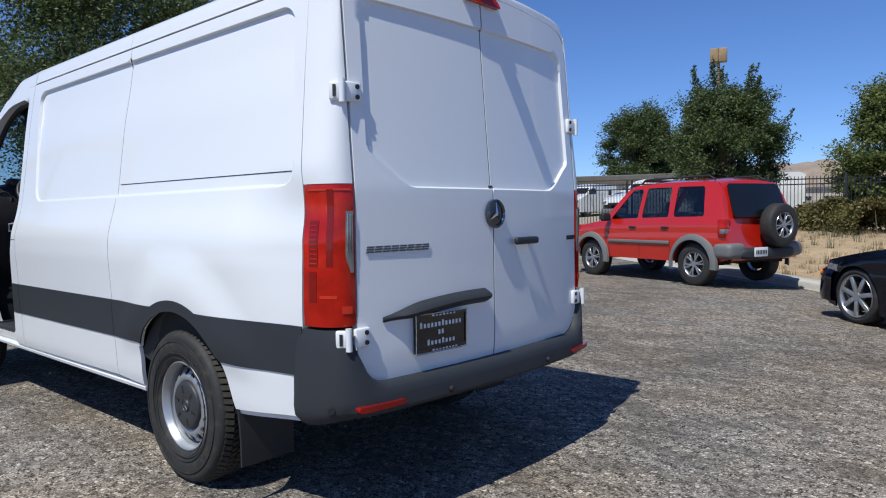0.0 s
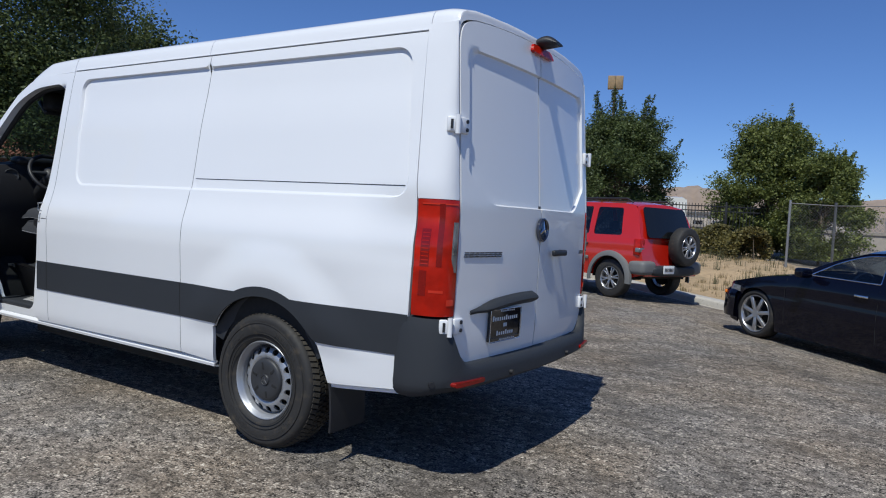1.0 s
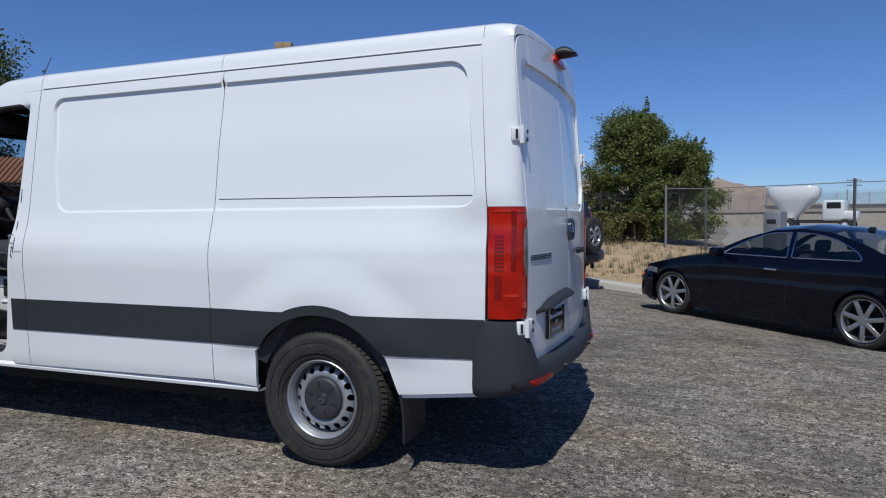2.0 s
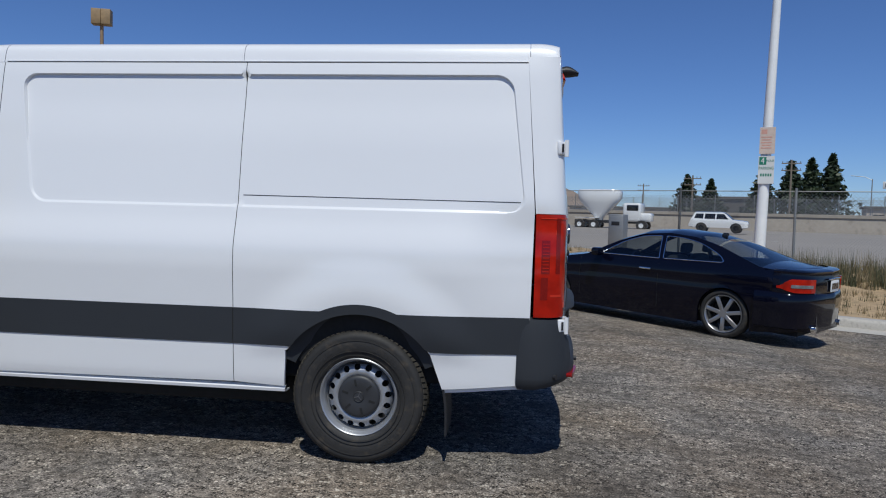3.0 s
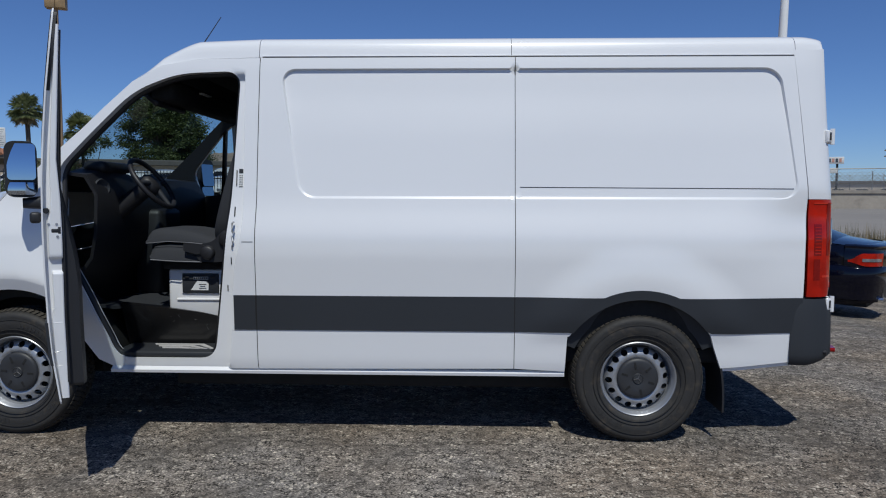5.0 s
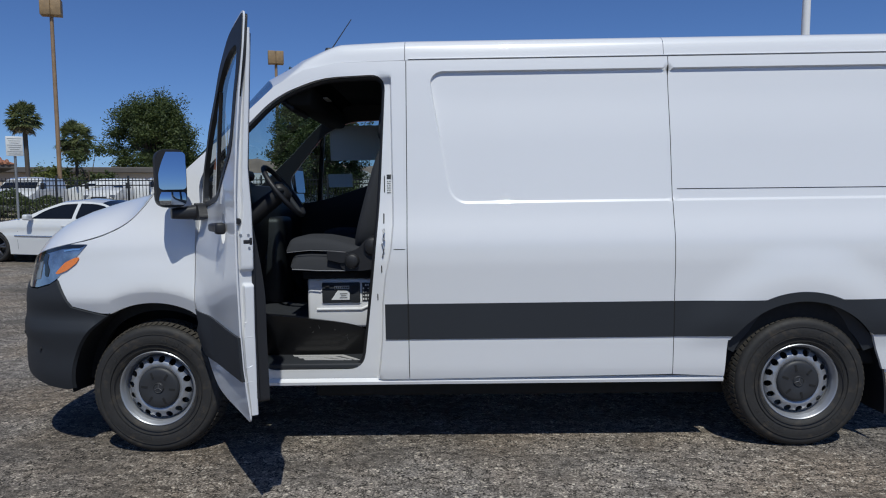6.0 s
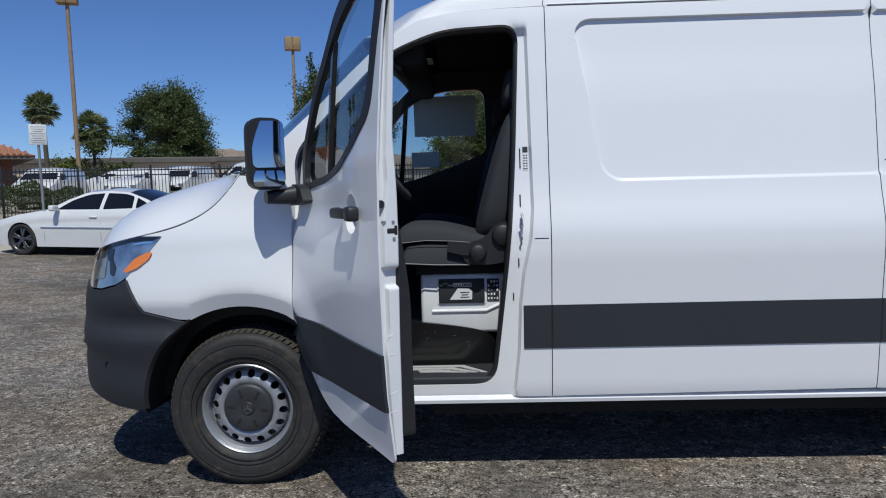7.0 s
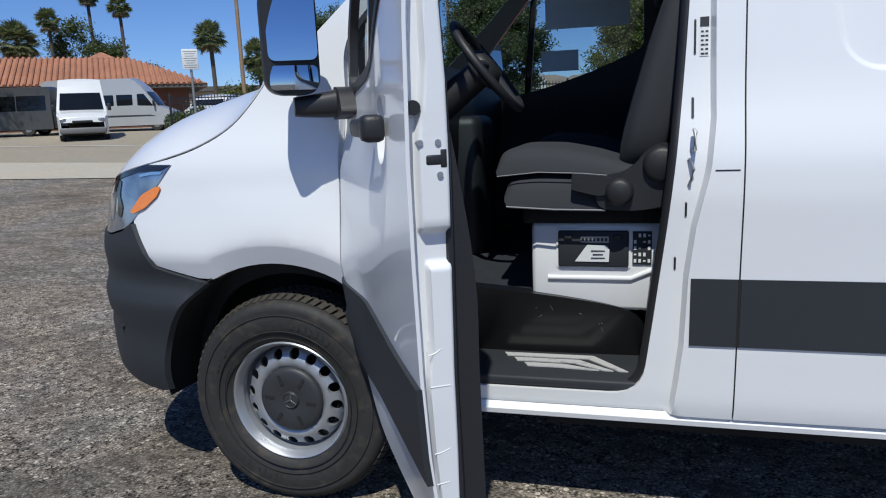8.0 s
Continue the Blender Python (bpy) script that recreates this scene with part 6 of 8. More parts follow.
def car(name, m, label, category, L, body, edge, crown, belt, half, roof_half, wheels, wheel, windows, glass_x, sill=0.22, arch=0.36, tumble=0.05, group="", trim=None, glass_mat=None, back_glass=True, bulge=0.06):
    """A car that faces -x, its left flank at -y. edge: the line where flank meets top; crown: the middle line; windows: outlines on the glasshouse."""
    c = root(name, m, label, category, group)
    E, C, B = interp(edge), interp(crown), interp(belt)
    Hw = interp(half)
    cab0, cab1 = glass_x[0][0] - 0.05, glass_x[1][1] + 0.05

    def flank_y(x, z):
        y = Hw(x) - tumble * max(0.0, (sill + 0.38 - z)) / 0.4 * 0.8 - 0.03 * smooth01((z - B(x) + 0.12) / 0.12)
        y -= 0.012 * smooth01(1 - abs(z - (B(x) - 0.22)) / 0.07)
        top = B(x) - 0.01
        if z > top:
            y -= (Hw(x) - 0.03 - roof_half) * ((z - top) / max(0.05, max(p[1] for p in edge) - top)) ** 1.15
        return y

    low = [(edge[0][0], sill + 0.05)]
    for i, wx in enumerate(wheels):
        low += [(wx - arch, sill)] + arc(wx, wheel[0], arch, 200, -20, 22)[2:-2] + [(wx + arch, sill)]
    low += [(edge[-1][0], sill + 0.08)]
    xs_ = np.linspace(edge[-1][0], edge[0][0], 60)
    shape = low + [(x, min(B(x), E(x)) if cab0 < x < cab1 else E(x)) for x in xs_]
    gh = [(x, B(x) - 0.004) for x in np.linspace(cab0, cab1, 12)] + [(x, max(E(x), B(x) - 0.004)) for x in np.linspace(cab1, cab0, 40)]
    for sgn in (-1, 1):
        surf = lambda x, z: Vector((x, sgn * flank_y(x, z), z))
        part("flank", skin(shape, surf, 0.06, inward=(0, -sgn, 0), depth=0.02, flip=sgn > 0), body, c)
        part("glasshouse_frame", skin(gh, surf, 0.05, holes=windows, inward=(0, -sgn, 0), depth=0.02, flip=sgn > 0), body, c)
        for wdw in windows:
            part("side_window", skin(wdw, lambda x, z: Vector((x, sgn * (flank_y(x, z) - 0.008), z)), 0.1, inward=(0, -sgn, 0), depth=0, flip=sgn > 0), glass_mat or DARK_GLASS, c)
            if trim:
                part("window_trim", tube([(x, sgn * (flank_y(x, z) + 0.002), z) for x, z in dense(wdw, 0.08)], 0.007, 6, True), trim, c)
    # top sheet, split into bonnet, windscreen, roof, rear window and boot
    cuts = sorted({edge[0][0], edge[-1][0], *[q for g in glass_x for q in g]})
    for a, b in zip(cuts, cuts[1:]):
        is_glass = any(abs(a - g[0]) < 1e-6 for g in (glass_x if back_glass else glass_x[:1]))
        rows = []
        for x in np.linspace(a, b, max(4, int((b - a) / 0.06))):
            ye = flank_y(x, E(x))
            rows.append([Vector((x - (0.05 if is_glass and x < 2 else 0) * 0, ye * s, E(x) + (C(x) - E(x)) * (1 - abs(s) ** 2.4))) for s in np.linspace(-1, 1, 15)])
        nm = ("windscreen" if a < 2.2 else "rear_window") if is_glass else ("roof_panel" if a >= glass_x[0][0] and b <= glass_x[1][1] else ("bonnet" if a < 1 else "boot_lid"))
        part(nm, grid(rows, flip=True), (glass_mat or DARK_GLASS) if is_glass else body, c)
    # front and rear ends
    for k, nm in ((0, "front_end"), (-1, "rear_end")):
        x = edge[k][0]
        way_ = -1 if k == 0 else 1
        rows = []
        for i, t in enumerate(np.linspace(0, 1, 8)):
            row = []
            for s in np.linspace(-1, 1, 15):
                zt = E(x) + (C(x) - E(x)) * (1 - abs(s) ** 2.4)
                z = zt + (sill + 0.05 - zt) * t
                row.append(Vector((x + way_ * bulge * math.sin(math.pi * t) * (1 - 0.5 * s * s), s * flank_y(x, z), z)))
            rows.append(row)
        part(nm, grid(rows, flip=(k == 0)), body, c)
    part("underside", box(((edge[0][0] + edge[-1][0]) / 2, 0, sill + 0.06), (edge[-1][0] - edge[0][0] - 0.3, 1.3, 0.12)), SHADOW, c)
    # near-black block stands in for the shaded inside below the windows
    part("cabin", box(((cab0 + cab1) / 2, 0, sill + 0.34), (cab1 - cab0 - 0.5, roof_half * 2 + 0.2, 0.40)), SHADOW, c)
    for wx in wheels:
        for sgn in (-1, 1):
            yw = sgn * (Hw(wx) - 0.02 - wheel[1] / 2)
            car_wheel(c, Matrix.Translation((wx, yw, wheel[0])) @ Matrix.Rotation(math.pi if sgn > 0 else 0, 4, "Z"), wheel[0], wheel[1], wheel[2], wheel[3], wheel[4], wheel[5])
            bm = bmesh.new()
            ring_ = []
            for kk in range(17):
                a = math.pi * kk / 16
                px, pz = wx + (arch - 0.005) * math.cos(a), wheel[0] + (arch - 0.005) * math.sin(a)
                ring_.append((bm.verts.new((px, sgn * (Hw(wx) - 0.05), pz)), bm.verts.new((px, sgn * (Hw(wx) - 0.42), pz))))
            for p, q_ in zip(ring_, ring_[1:]):
                bm.faces.new((p[0], p[1], q_[1], q_[0]))
            bm.faces.new([p[1] for p in ring_])
            part("wheel_arch", bm, SHADOW, c)
    return c, flank_y


def place(front, rear, wheelbase_x, track_y):
    """The pose of a car whose left wheels stand at these two places; wheelbase_x: their x in the car."""
    f, r = Vector(front), Vector(rear)
    a = math.atan2(r.y - f.y, r.x - f.x)
    mid = (f + r) / 2
    mx_ = (wheelbase_x[0] + wheelbase_x[1]) / 2
    o = mid - Vector((mx_ * math.cos(a) - track_y * math.sin(a), mx_ * math.sin(a) + track_y * math.cos(a)))
    z0 = (ground_z(*f) + ground_z(*r)) / 2
    tilt = math.atan2(ground_z(*r) - ground_z(*f), (r - f).length)
    return Matrix.Translation((o.x, o.y, z0)) @ Matrix.Rotation(a, 4, "Z") @ Matrix.Translation((mx_, 0, 0)) @ Matrix.Rotation(-tilt, 4, "Y") @ Matrix.Translation((-mx_, 0, 0))


# black coupe
coupe, cy = car("coupe", place((1.44, 7.65), (3.64, 5.90), (0.80, 3.56), -0.77), "glossy black-blue two-door coupe parked by the kerb", "car", 4.59, NAVY,
    [(0.0, 0.56), (0.06, 0.61), (0.25, 0.695), (0.8, 0.825), (1.38, 0.925), (1.85, 1.17), (2.2, 1.295), (2.6, 1.335), (3.0, 1.305), (3.4, 1.205), (3.75, 1.08), (4.0, 0.995), (4.3, 0.97), (4.48, 0.945), (4.56, 0.80), (4.59, 0.62)],
    [(0.0, 0.60), (0.1, 0.68), (0.35, 0.775), (0.8, 0.88), (1.30, 0.96), (1.85, 1.24), (2.2, 1.355), (2.6, 1.39), (3.0, 1.365), (3.4, 1.27), (3.75, 1.14), (4.0, 1.05), (4.3, 1.015), (4.5, 1.00), (4.56, 0.84), (4.59, 0.64)],
    [(0.0, 0.56), (0.25, 0.695), (0.8, 0.825), (1.38, 0.905), (2.4, 0.935), (3.4, 0.965), (4.0, 0.975), (4.59, 0.90)],
    [(0.0, 0.42), (0.05, 0.56), (0.14, 0.71), (0.28, 0.81), (0.6, 0.87), (1.2, 0.875), (3.0, 0.875), (3.8, 0.885), (4.1, 0.875), (4.25, 0.835), (4.38, 0.77), (4.48, 0.68), (4.55, 0.58), (4.59, 0.48)], 0.56,
    (0.80, 3.56), (0.325, 0.235, 0.252, 7, ALLOY, False),
    [rounded([(1.62, 0.962), (2.58, 0.975), (2.50, 1.285), (2.22, 1.262), (1.95, 1.165)], [0.02, 0.02, 0.02, 0.1, 0.1]), rounded([(2.64, 0.978), (3.52, 1.005), (3.42, 1.10), (3.12, 1.225), (2.84, 1.278), (2.57, 1.288)], [0.02, 0.06, 0.08, 0.1, 0.1, 0.02])],
    ((1.38, 2.2), (3.05, 4.0)), sill=0.15, arch=0.352, trim=CHROME, glass_mat=CAR_GLASS, bulge=0.0)
part("door_line", tube([(2.60, -cy(2.60, z) - 0.0005, z) for z in (0.30, 0.45, 0.6, 0.75, 0.90)], 0.003, 4), SHADOW, coupe)
part("door_line", tube([(1.30, -cy(1.30, z) - 0.0005, z) for z in (0.30, 0.45, 0.6, 0.75, 0.88)], 0.003, 4), SHADOW, coupe)
part("door_handle", box((2.40, -0.885, 0.815), (0.18, 0.025, 0.028), 0.01), CHROME, coupe)


def round_end(path, profile):
    """A panel swept round a car's end: path is a half plan line from flank to middle, profile holds (outward, z)."""
    pts = dense(path, 0.05, False)
    pts = pts + [(x, -y) for x, y in reversed(pts[:-1])]
    rows = []
    for k, (x, y) in enumerate(pts):
        a, b = Vector(pts[max(0, k - 1)]), Vector(pts[min(len(pts) - 1, k + 1)])
        d = (b - a).normalized()
        n = Vector((d.y, -d.x))
        if n.dot(Vector((x - 2.3, y))) < 0:
            n = -n
        rows.append([Vector((x + n.x * o, y + n.y * o, z)) for o, z in profile])
    bm = grid(rows)
    bmesh.ops.recalc_face_normals(bm, faces=bm.faces)
    return bm


TAIL = rounded([(3.96, -0.885), (4.16, -0.885), (4.42, -0.815), (4.57, -0.56), (4.63, 0.0)], [0, 0.3, 0.3, 0.3, 0], 8)
NOSE = rounded([(0.46, -0.878), (0.30, -0.865), (0.09, -0.74), (-0.02, -0.44), (-0.06, 0.0)], [0, 0.25, 0.3, 0.3, 0], 8)
part("rear_bumper", round_end(TAIL, [(-0.06, 0.24), (0.0, 0.26), (0.012, 0.34), (0.014, 0.40), (0.022, 0.44), (0.034, 0.54), (0.034, 0.62), (0.020, 0.68), (0.002, 0.705), (-0.03, 0.712)]), NAVY, coupe, "smooth black rear bumper")
part("rear_panel", round_end([p for p in TAIL if p[0] > 4.14], [(0.0, 0.69), (0.004, 0.76), (0.0, 0.84), (-0.012, 0.90), (-0.026, 0.945), (-0.020, 0.975), (-0.050, 0.990), (-0.16, 1.000)]), NAVY, coupe, "black boot panel with a sharp lip")
part("front_bumper", round_end(NOSE, [(-0.06, 0.20), (0.012, 0.22), (0.020, 0.30), (0.014, 0.42), (0.016, 0.50), (0.004, 0.56), (-0.04, 0.60)]), NAVY, coupe, "smooth black front bumper")
for sgn in (-1, 1):
    lamp_line = [p for p in dense(TAIL, 0.03, False) if p[0] > 4.20 and p[1] < -0.50]
    for nm, z0, z1, o, a, b, ma, tip in (("tail_lamp", 0.715, 0.885, 0.010, 0.0, 1.0, RED_LENS, "wedge-shaped red tail lamp"), ("lamp_strip", 0.775, 0.815, 0.016, 0.35, 0.95, CLEAR_LENS, "pale indicator strip")):
        rows = []
        for k, (x, y) in enumerate(lamp_line):
            w = k / (len(lamp_line) - 1)
            if a <= w <= b:
                up = z0 + (z1 - z0) * (0.45 + 0.55 * smooth01(w / 0.4)) if nm == "tail_lamp" else z1
                lo = z0 + 0.05 * (1 - smooth01(w / 0.5)) if nm == "tail_lamp" else z0
                d = Vector((x - 3.9, y * 0.9)).normalized()
                rows.append([Vector((x + d.x * o, -sgn * (y + d.y * o), z)) for z in np.linspace(lo, up, 6)])
        bm = grid(rows)
        bmesh.ops.recalc_face_normals(bm, faces=bm.faces)
        part(nm, thick(bm, 0.01), ma, coupe, tip)
    part("mirror", cushion(1.60, 1.72, sgn * 0.98 - 0.10, sgn * 0.98 + 0.10, 0.93, 1.05), NAVY, coupe)
    rows = [[Vector((x, sgn * (cy(x, z) + 0.006), z)) for x in np.linspace(0.04, 0.50, 10)] for z in np.linspace(0.585, 0.665, 5)]
    part("headlamp", thick(grid(rows, flip=sgn > 0), 0.006), CLEAR_LENS, coupe, "clear headlamp")
    part("marker", box((0.17, sgn * 0.80, 0.545), (0.09, 0.03, 0.045), 0.006, Matrix.Translation((0.17, sgn * 0.80, 0)) @ Matrix.Rotation(radians(sgn * 38), 4, "Z") @ Matrix.Translation((-0.17, -sgn * 0.80, 0))), AMBER, coupe, "small amber marker")
    part("exhaust", rod((4.40, sgn * 0.5, 0.255), (4.61, sgn * 0.5, 0.255), 0.040, n=16), CHROME, coupe)
part("plate", box((4.636, 0, 0.79), (0.012, 0.31, 0.15), 0.004), PAPER, coupe, "pale plate with plain bars")
for k in range(6):
    part("bar", box((4.643, -0.11 + 0.044 * k, 0.79), (0.004, 0.030, 0.08)), NAVY, coupe)
part("boot_strip", box((4.628, 0, 0.885), (0.03, 0.44, 0.022), 0.006), CHROME, coupe)
part("aerial", cushion(3.10, 3.19, -0.010, 0.010, 1.30, 1.375, 0.3), GLOSS_BLACK, coupe)
for y0 in (-0.36, 0.36):
    part("seat", cushion(2.42, 2.60, y0 - 0.24, y0 + 0.24, 0.5, 1.02, 0.25), SEAT, coupe)
    part("headrest", cushion(2.70, 2.80, y0 - 0.12, y0 + 0.12, 1.05, 1.20, 0.1), SEAT, coupe)
part("steering_wheel", tube([(1.95 + 0.06 * math.sin(a), -0.36 + 0.17 * math.cos(a), 0.88 + 0.16 * math.sin(a)) for a in np.linspace(0, math.tau, 20, endpoint=False)], 0.014, 6, True), GLOSS_BLACK, coupe)

# red off-roader
jeep, jy = car("off_roader", place((-3.88, 11.08), (-1.43, 10.13), (0.80, 3.45), -0.74), "red boxy off-roader with grey cladding and spare wheel", "car", 4.2, RED,
    [(0.0, 0.82), (0.05, 0.95), (0.2, 1.00), (0.7, 1.05), (1.15, 1.11), (1.45, 1.42), (1.72, 1.68), (1.9, 1.755), (2.6, 1.785), (3.6, 1.775), (3.85, 1.74), (3.98, 1.45), (4.06, 1.14), (4.10, 1.00), (4.16, 0.60)],
    [(0.0, 0.86), (0.06, 1.01), (0.2, 1.06), (0.7, 1.11), (1.10, 1.16), (1.45, 1.48), (1.72, 1.74), (1.9, 1.81), (2.6, 1.845), (3.6, 1.83), (3.88, 1.78), (4.01, 1.47), (4.09, 1.15), (4.12, 1.01), (4.16, 0.60)],
    [(0.0, 0.82), (0.2, 1.00), (1.15, 1.09), (2.5, 1.125), (4.0, 1.135), (4.16, 0.95)],
    [(0.0, 0.66), (0.1, 0.80), (0.4, 0.87), (0.9, 0.89), (3.6, 0.89), (3.95, 0.87), (4.16, 0.82)], 0.67,
    (0.80, 3.45), (0.365, 0.24, 0.218, 6, ALLOY, True),
    [rounded([(1.36, 1.135), (2.10, 1.155), (2.12, 1.69), (1.86, 1.685)], 0.05), rounded([(2.20, 1.155), (2.86, 1.17), (2.82, 1.705), (2.22, 1.70)], 0.05), rounded([(2.98, 1.17), (3.66, 1.18), (3.56, 1.69), (2.96, 1.70)], 0.06)],
    ((1.15, 1.80), (3.86, 4.07)), sill=0.40, arch=0.43, back_glass=False, glass_mat=TINT)
for wx in (0.80, 3.45):
    for sgn in (-1, 1):
        ring_ = [grid_row for grid_row in arc(wx, 0.365, 0.43, 188, -8, 24)]
        rows = [[Vector((wx + (px - wx) * k_, sgn * (0.885 + 0.05 * o), 0.365 + (pz - 0.365) * k_)) for k_, o in ((0.99, 0.6), (1.0, 1.0), (1.07, 1.0), (1.17, 0.5), (1.19, -0.3))] for px, pz in ring_]
        bm = thick(grid(rows, flip=sgn > 0), 0.01)
        part("arch_cladding", bm, CLAD, jeep, "pale grey plastic wheel arch")
for sgn in (-1, 1):
    part("rub_strip", box((2.12, sgn * 0.895, 0.72), (1.60, 0.03, 0.06), 0.012), CLAD, jeep)
    part("roof_rail", tube([(1.95, sgn * 0.60, 1.79), (2.05, sgn * 0.60, 1.86), (3.55, sgn * 0.60, 1.87), (3.68, sgn * 0.60, 1.80)], 0.018, 8), BLACK, jeep, "black roof rail")
    part("tail_lamp", box((4.03, sgn * 0.80, 0.98), (0.14, 0.16, 0.30), 0.02), RED_LENS, jeep)
    part("lamp_strip", box((4.06, sgn * 0.805, 0.93), (0.10, 0.165, 0.08), 0.01), CLEAR_LENS, jeep)
    part("mirror", cushion(1.30, 1.42, sgn * 1.0 - 0.10, sgn * 1.0 + 0.10, 1.10, 1.26), BLACK, jeep)
    part("rear_bumper_end", cushion(3.86, 4.24, sgn * 0.70 - 0.20, sgn * 0.70 + 0.20, 0.48, 0.74), CLAD, jeep)
    for x0 in (2.00, 2.82):
        part("door_handle", box((x0, sgn * 0.90, 0.985), (0.16, 0.03, 0.04), 0.012), BLACK, jeep)
    for x0 in (2.16, 2.92, 1.32):
        part("door_line", tube([(x0, sgn * (jy(x0, z) + 0.0005), z) for z in (0.45, 0.7, 0.9, 1.08)], 0.004, 4), SHADOW, jeep)
part("rear_bumper", cushion(4.02, 4.31, -0.62, 0.62, 0.46, 0.66), GREY, jeep, "dark grey plastic rear bumper")
part("plate", box((4.325, -0.28, 0.59), (0.015, 0.31, 0.15), 0.004), PAPER, jeep, "white plate with plain bars")
for k in range(7):
    part("bar", box((4.335, -0.395 + 0.038 * k, 0.59), (0.004, 0.022, 0.06)), NAVY, jeep)
spare = car_wheel(jeep, Matrix.Translation((4.30, 0.18, 1.02)) @ Matrix.Rotation(radians(90), 4, "Z"), 0.36, 0.23, 0.215, 6, ALLOY, True)
spare.name = "spare_wheel"
part("rear_glass", skin(rounded([(-0.68, 1.16), (0.68, 1.16), (0.62, 1.72), (-0.62, 1.72)], 0.07), lambda y, z: Vector((4.212 - (z - 1.0) * 0.37 - 0.05 * y * y, y, z)), 0.2, inward=(-1, 0, 0), depth=0.01), DARK_GLASS, jeep)
for y0 in (-0.36, 0.36):
    part("seat", cushion(2.20, 2.36, y0 - 0.24, y0 + 0.24, 0.6, 1.22, 0.2), SEAT, jeep)
    part("headrest", cushion(2.42, 2.50, y0 - 0.13, y0 + 0.13, 1.25, 1.45, 0.1), SEAT, jeep)
part("rear_bench", cushion(3.05, 3.22, -0.60, 0.60, 0.6, 1.25, 0.2), SEAT, jeep)
part("light_bar", tube([(1.93, -0.5, 1.85), (1.93, 0.5, 1.85)], 0.025, 8), BLACK, jeep)

# white saloon
saloon, sy = car("saloon", place((-12.1, 11.5), (-9.3, 11.1), (0.85, 3.70), -0.78), "white four-door saloon with tinted windows", "car", 4.85, CAR_WHITE,
    [(0.0, 0.56), (0.06, 0.64), (0.25, 0.74), (0.8, 0.87), (1.50, 0.97), (1.95, 1.20), (2.3, 1.335), (2.8, 1.375), (3.3, 1.34), (3.75, 1.20), (4.1, 1.05), (4.4, 1.02), (4.7, 0.99), (4.80, 0.82), (4.85, 0.62)],
    [(0.0, 0.62), (0.1, 0.72), (0.35, 0.83), (0.8, 0.93), (1.42, 1.03), (1.95, 1.28), (2.3, 1.40), (2.8, 1.44), (3.3, 1.405), (3.75, 1.27), (4.1, 1.11), (4.4, 1.07), (4.7, 1.04), (4.80, 0.86), (4.85, 0.64)],
    [(0.0, 0.56), (0.25, 0.74), (0.8, 0.87), (1.5, 0.93), (2.6, 0.95), (3.6, 0.985), (4.2, 1.0), (4.85, 0.92)],
    [(0.0, 0.62), (0.08, 0.72), (0.25, 0.82), (0.6, 0.88), (1.2, 0.90), (3.6, 0.90), (4.2, 0.87), (4.6, 0.80), (4.85, 0.68)], 0.58,
    (0.85, 3.70), (0.340, 0.23, 0.250, 5, GUN, True),
    [rounded([(1.72, 0.98), (2.72, 0.99), (2.72, 1.325), (2.38, 1.30), (2.02, 1.175)], [0.02, 0.02, 0.02, 0.1, 0.1]), rounded([(2.80, 0.99), (3.48, 1.015), (3.44, 1.26), (3.20, 1.315), (2.80, 1.328)], [0.02, 0.02, 0.05, 0.1, 0.02]), rounded([(3.55, 1.02), (3.92, 1.04), (3.70, 1.16), (3.52, 1.235)], 0.02)],
    ((1.50, 2.3), (3.3, 4.1)), sill=0.19, arch=0.365)
for sgn in (-1, 1):
    part("mirror", cushion(1.70, 1.82, sgn * 1.0 - 0.10, sgn * 1.0 + 0.10, 0.95, 1.08), CAR_WHITE, saloon)
    part("rub_strip", box((2.3, sgn * 0.905, 0.60), (1.9, 0.015, 0.03), 0.006), CHROME, saloon)
    for x0 in (2.60, 3.40):
        part("door_handle", box((x0, sgn * 0.905, 0.83), (0.18, 0.03, 0.03), 0.01), CAR_WHITE, saloon)
    for x0 in (2.76, 1.42, 3.58):
        part("door_line", tube([(x0, sgn * (sy(x0, z) + 0.0005), z) for z in (0.30, 0.5, 0.7, 0.93)], 0.003, 4), SHADOW, saloon)
    part("bumper_grille", box((0.10, sgn * 0.70, 0.40), (0.12, 0.10, 0.16), 0.02), GREY, saloon)


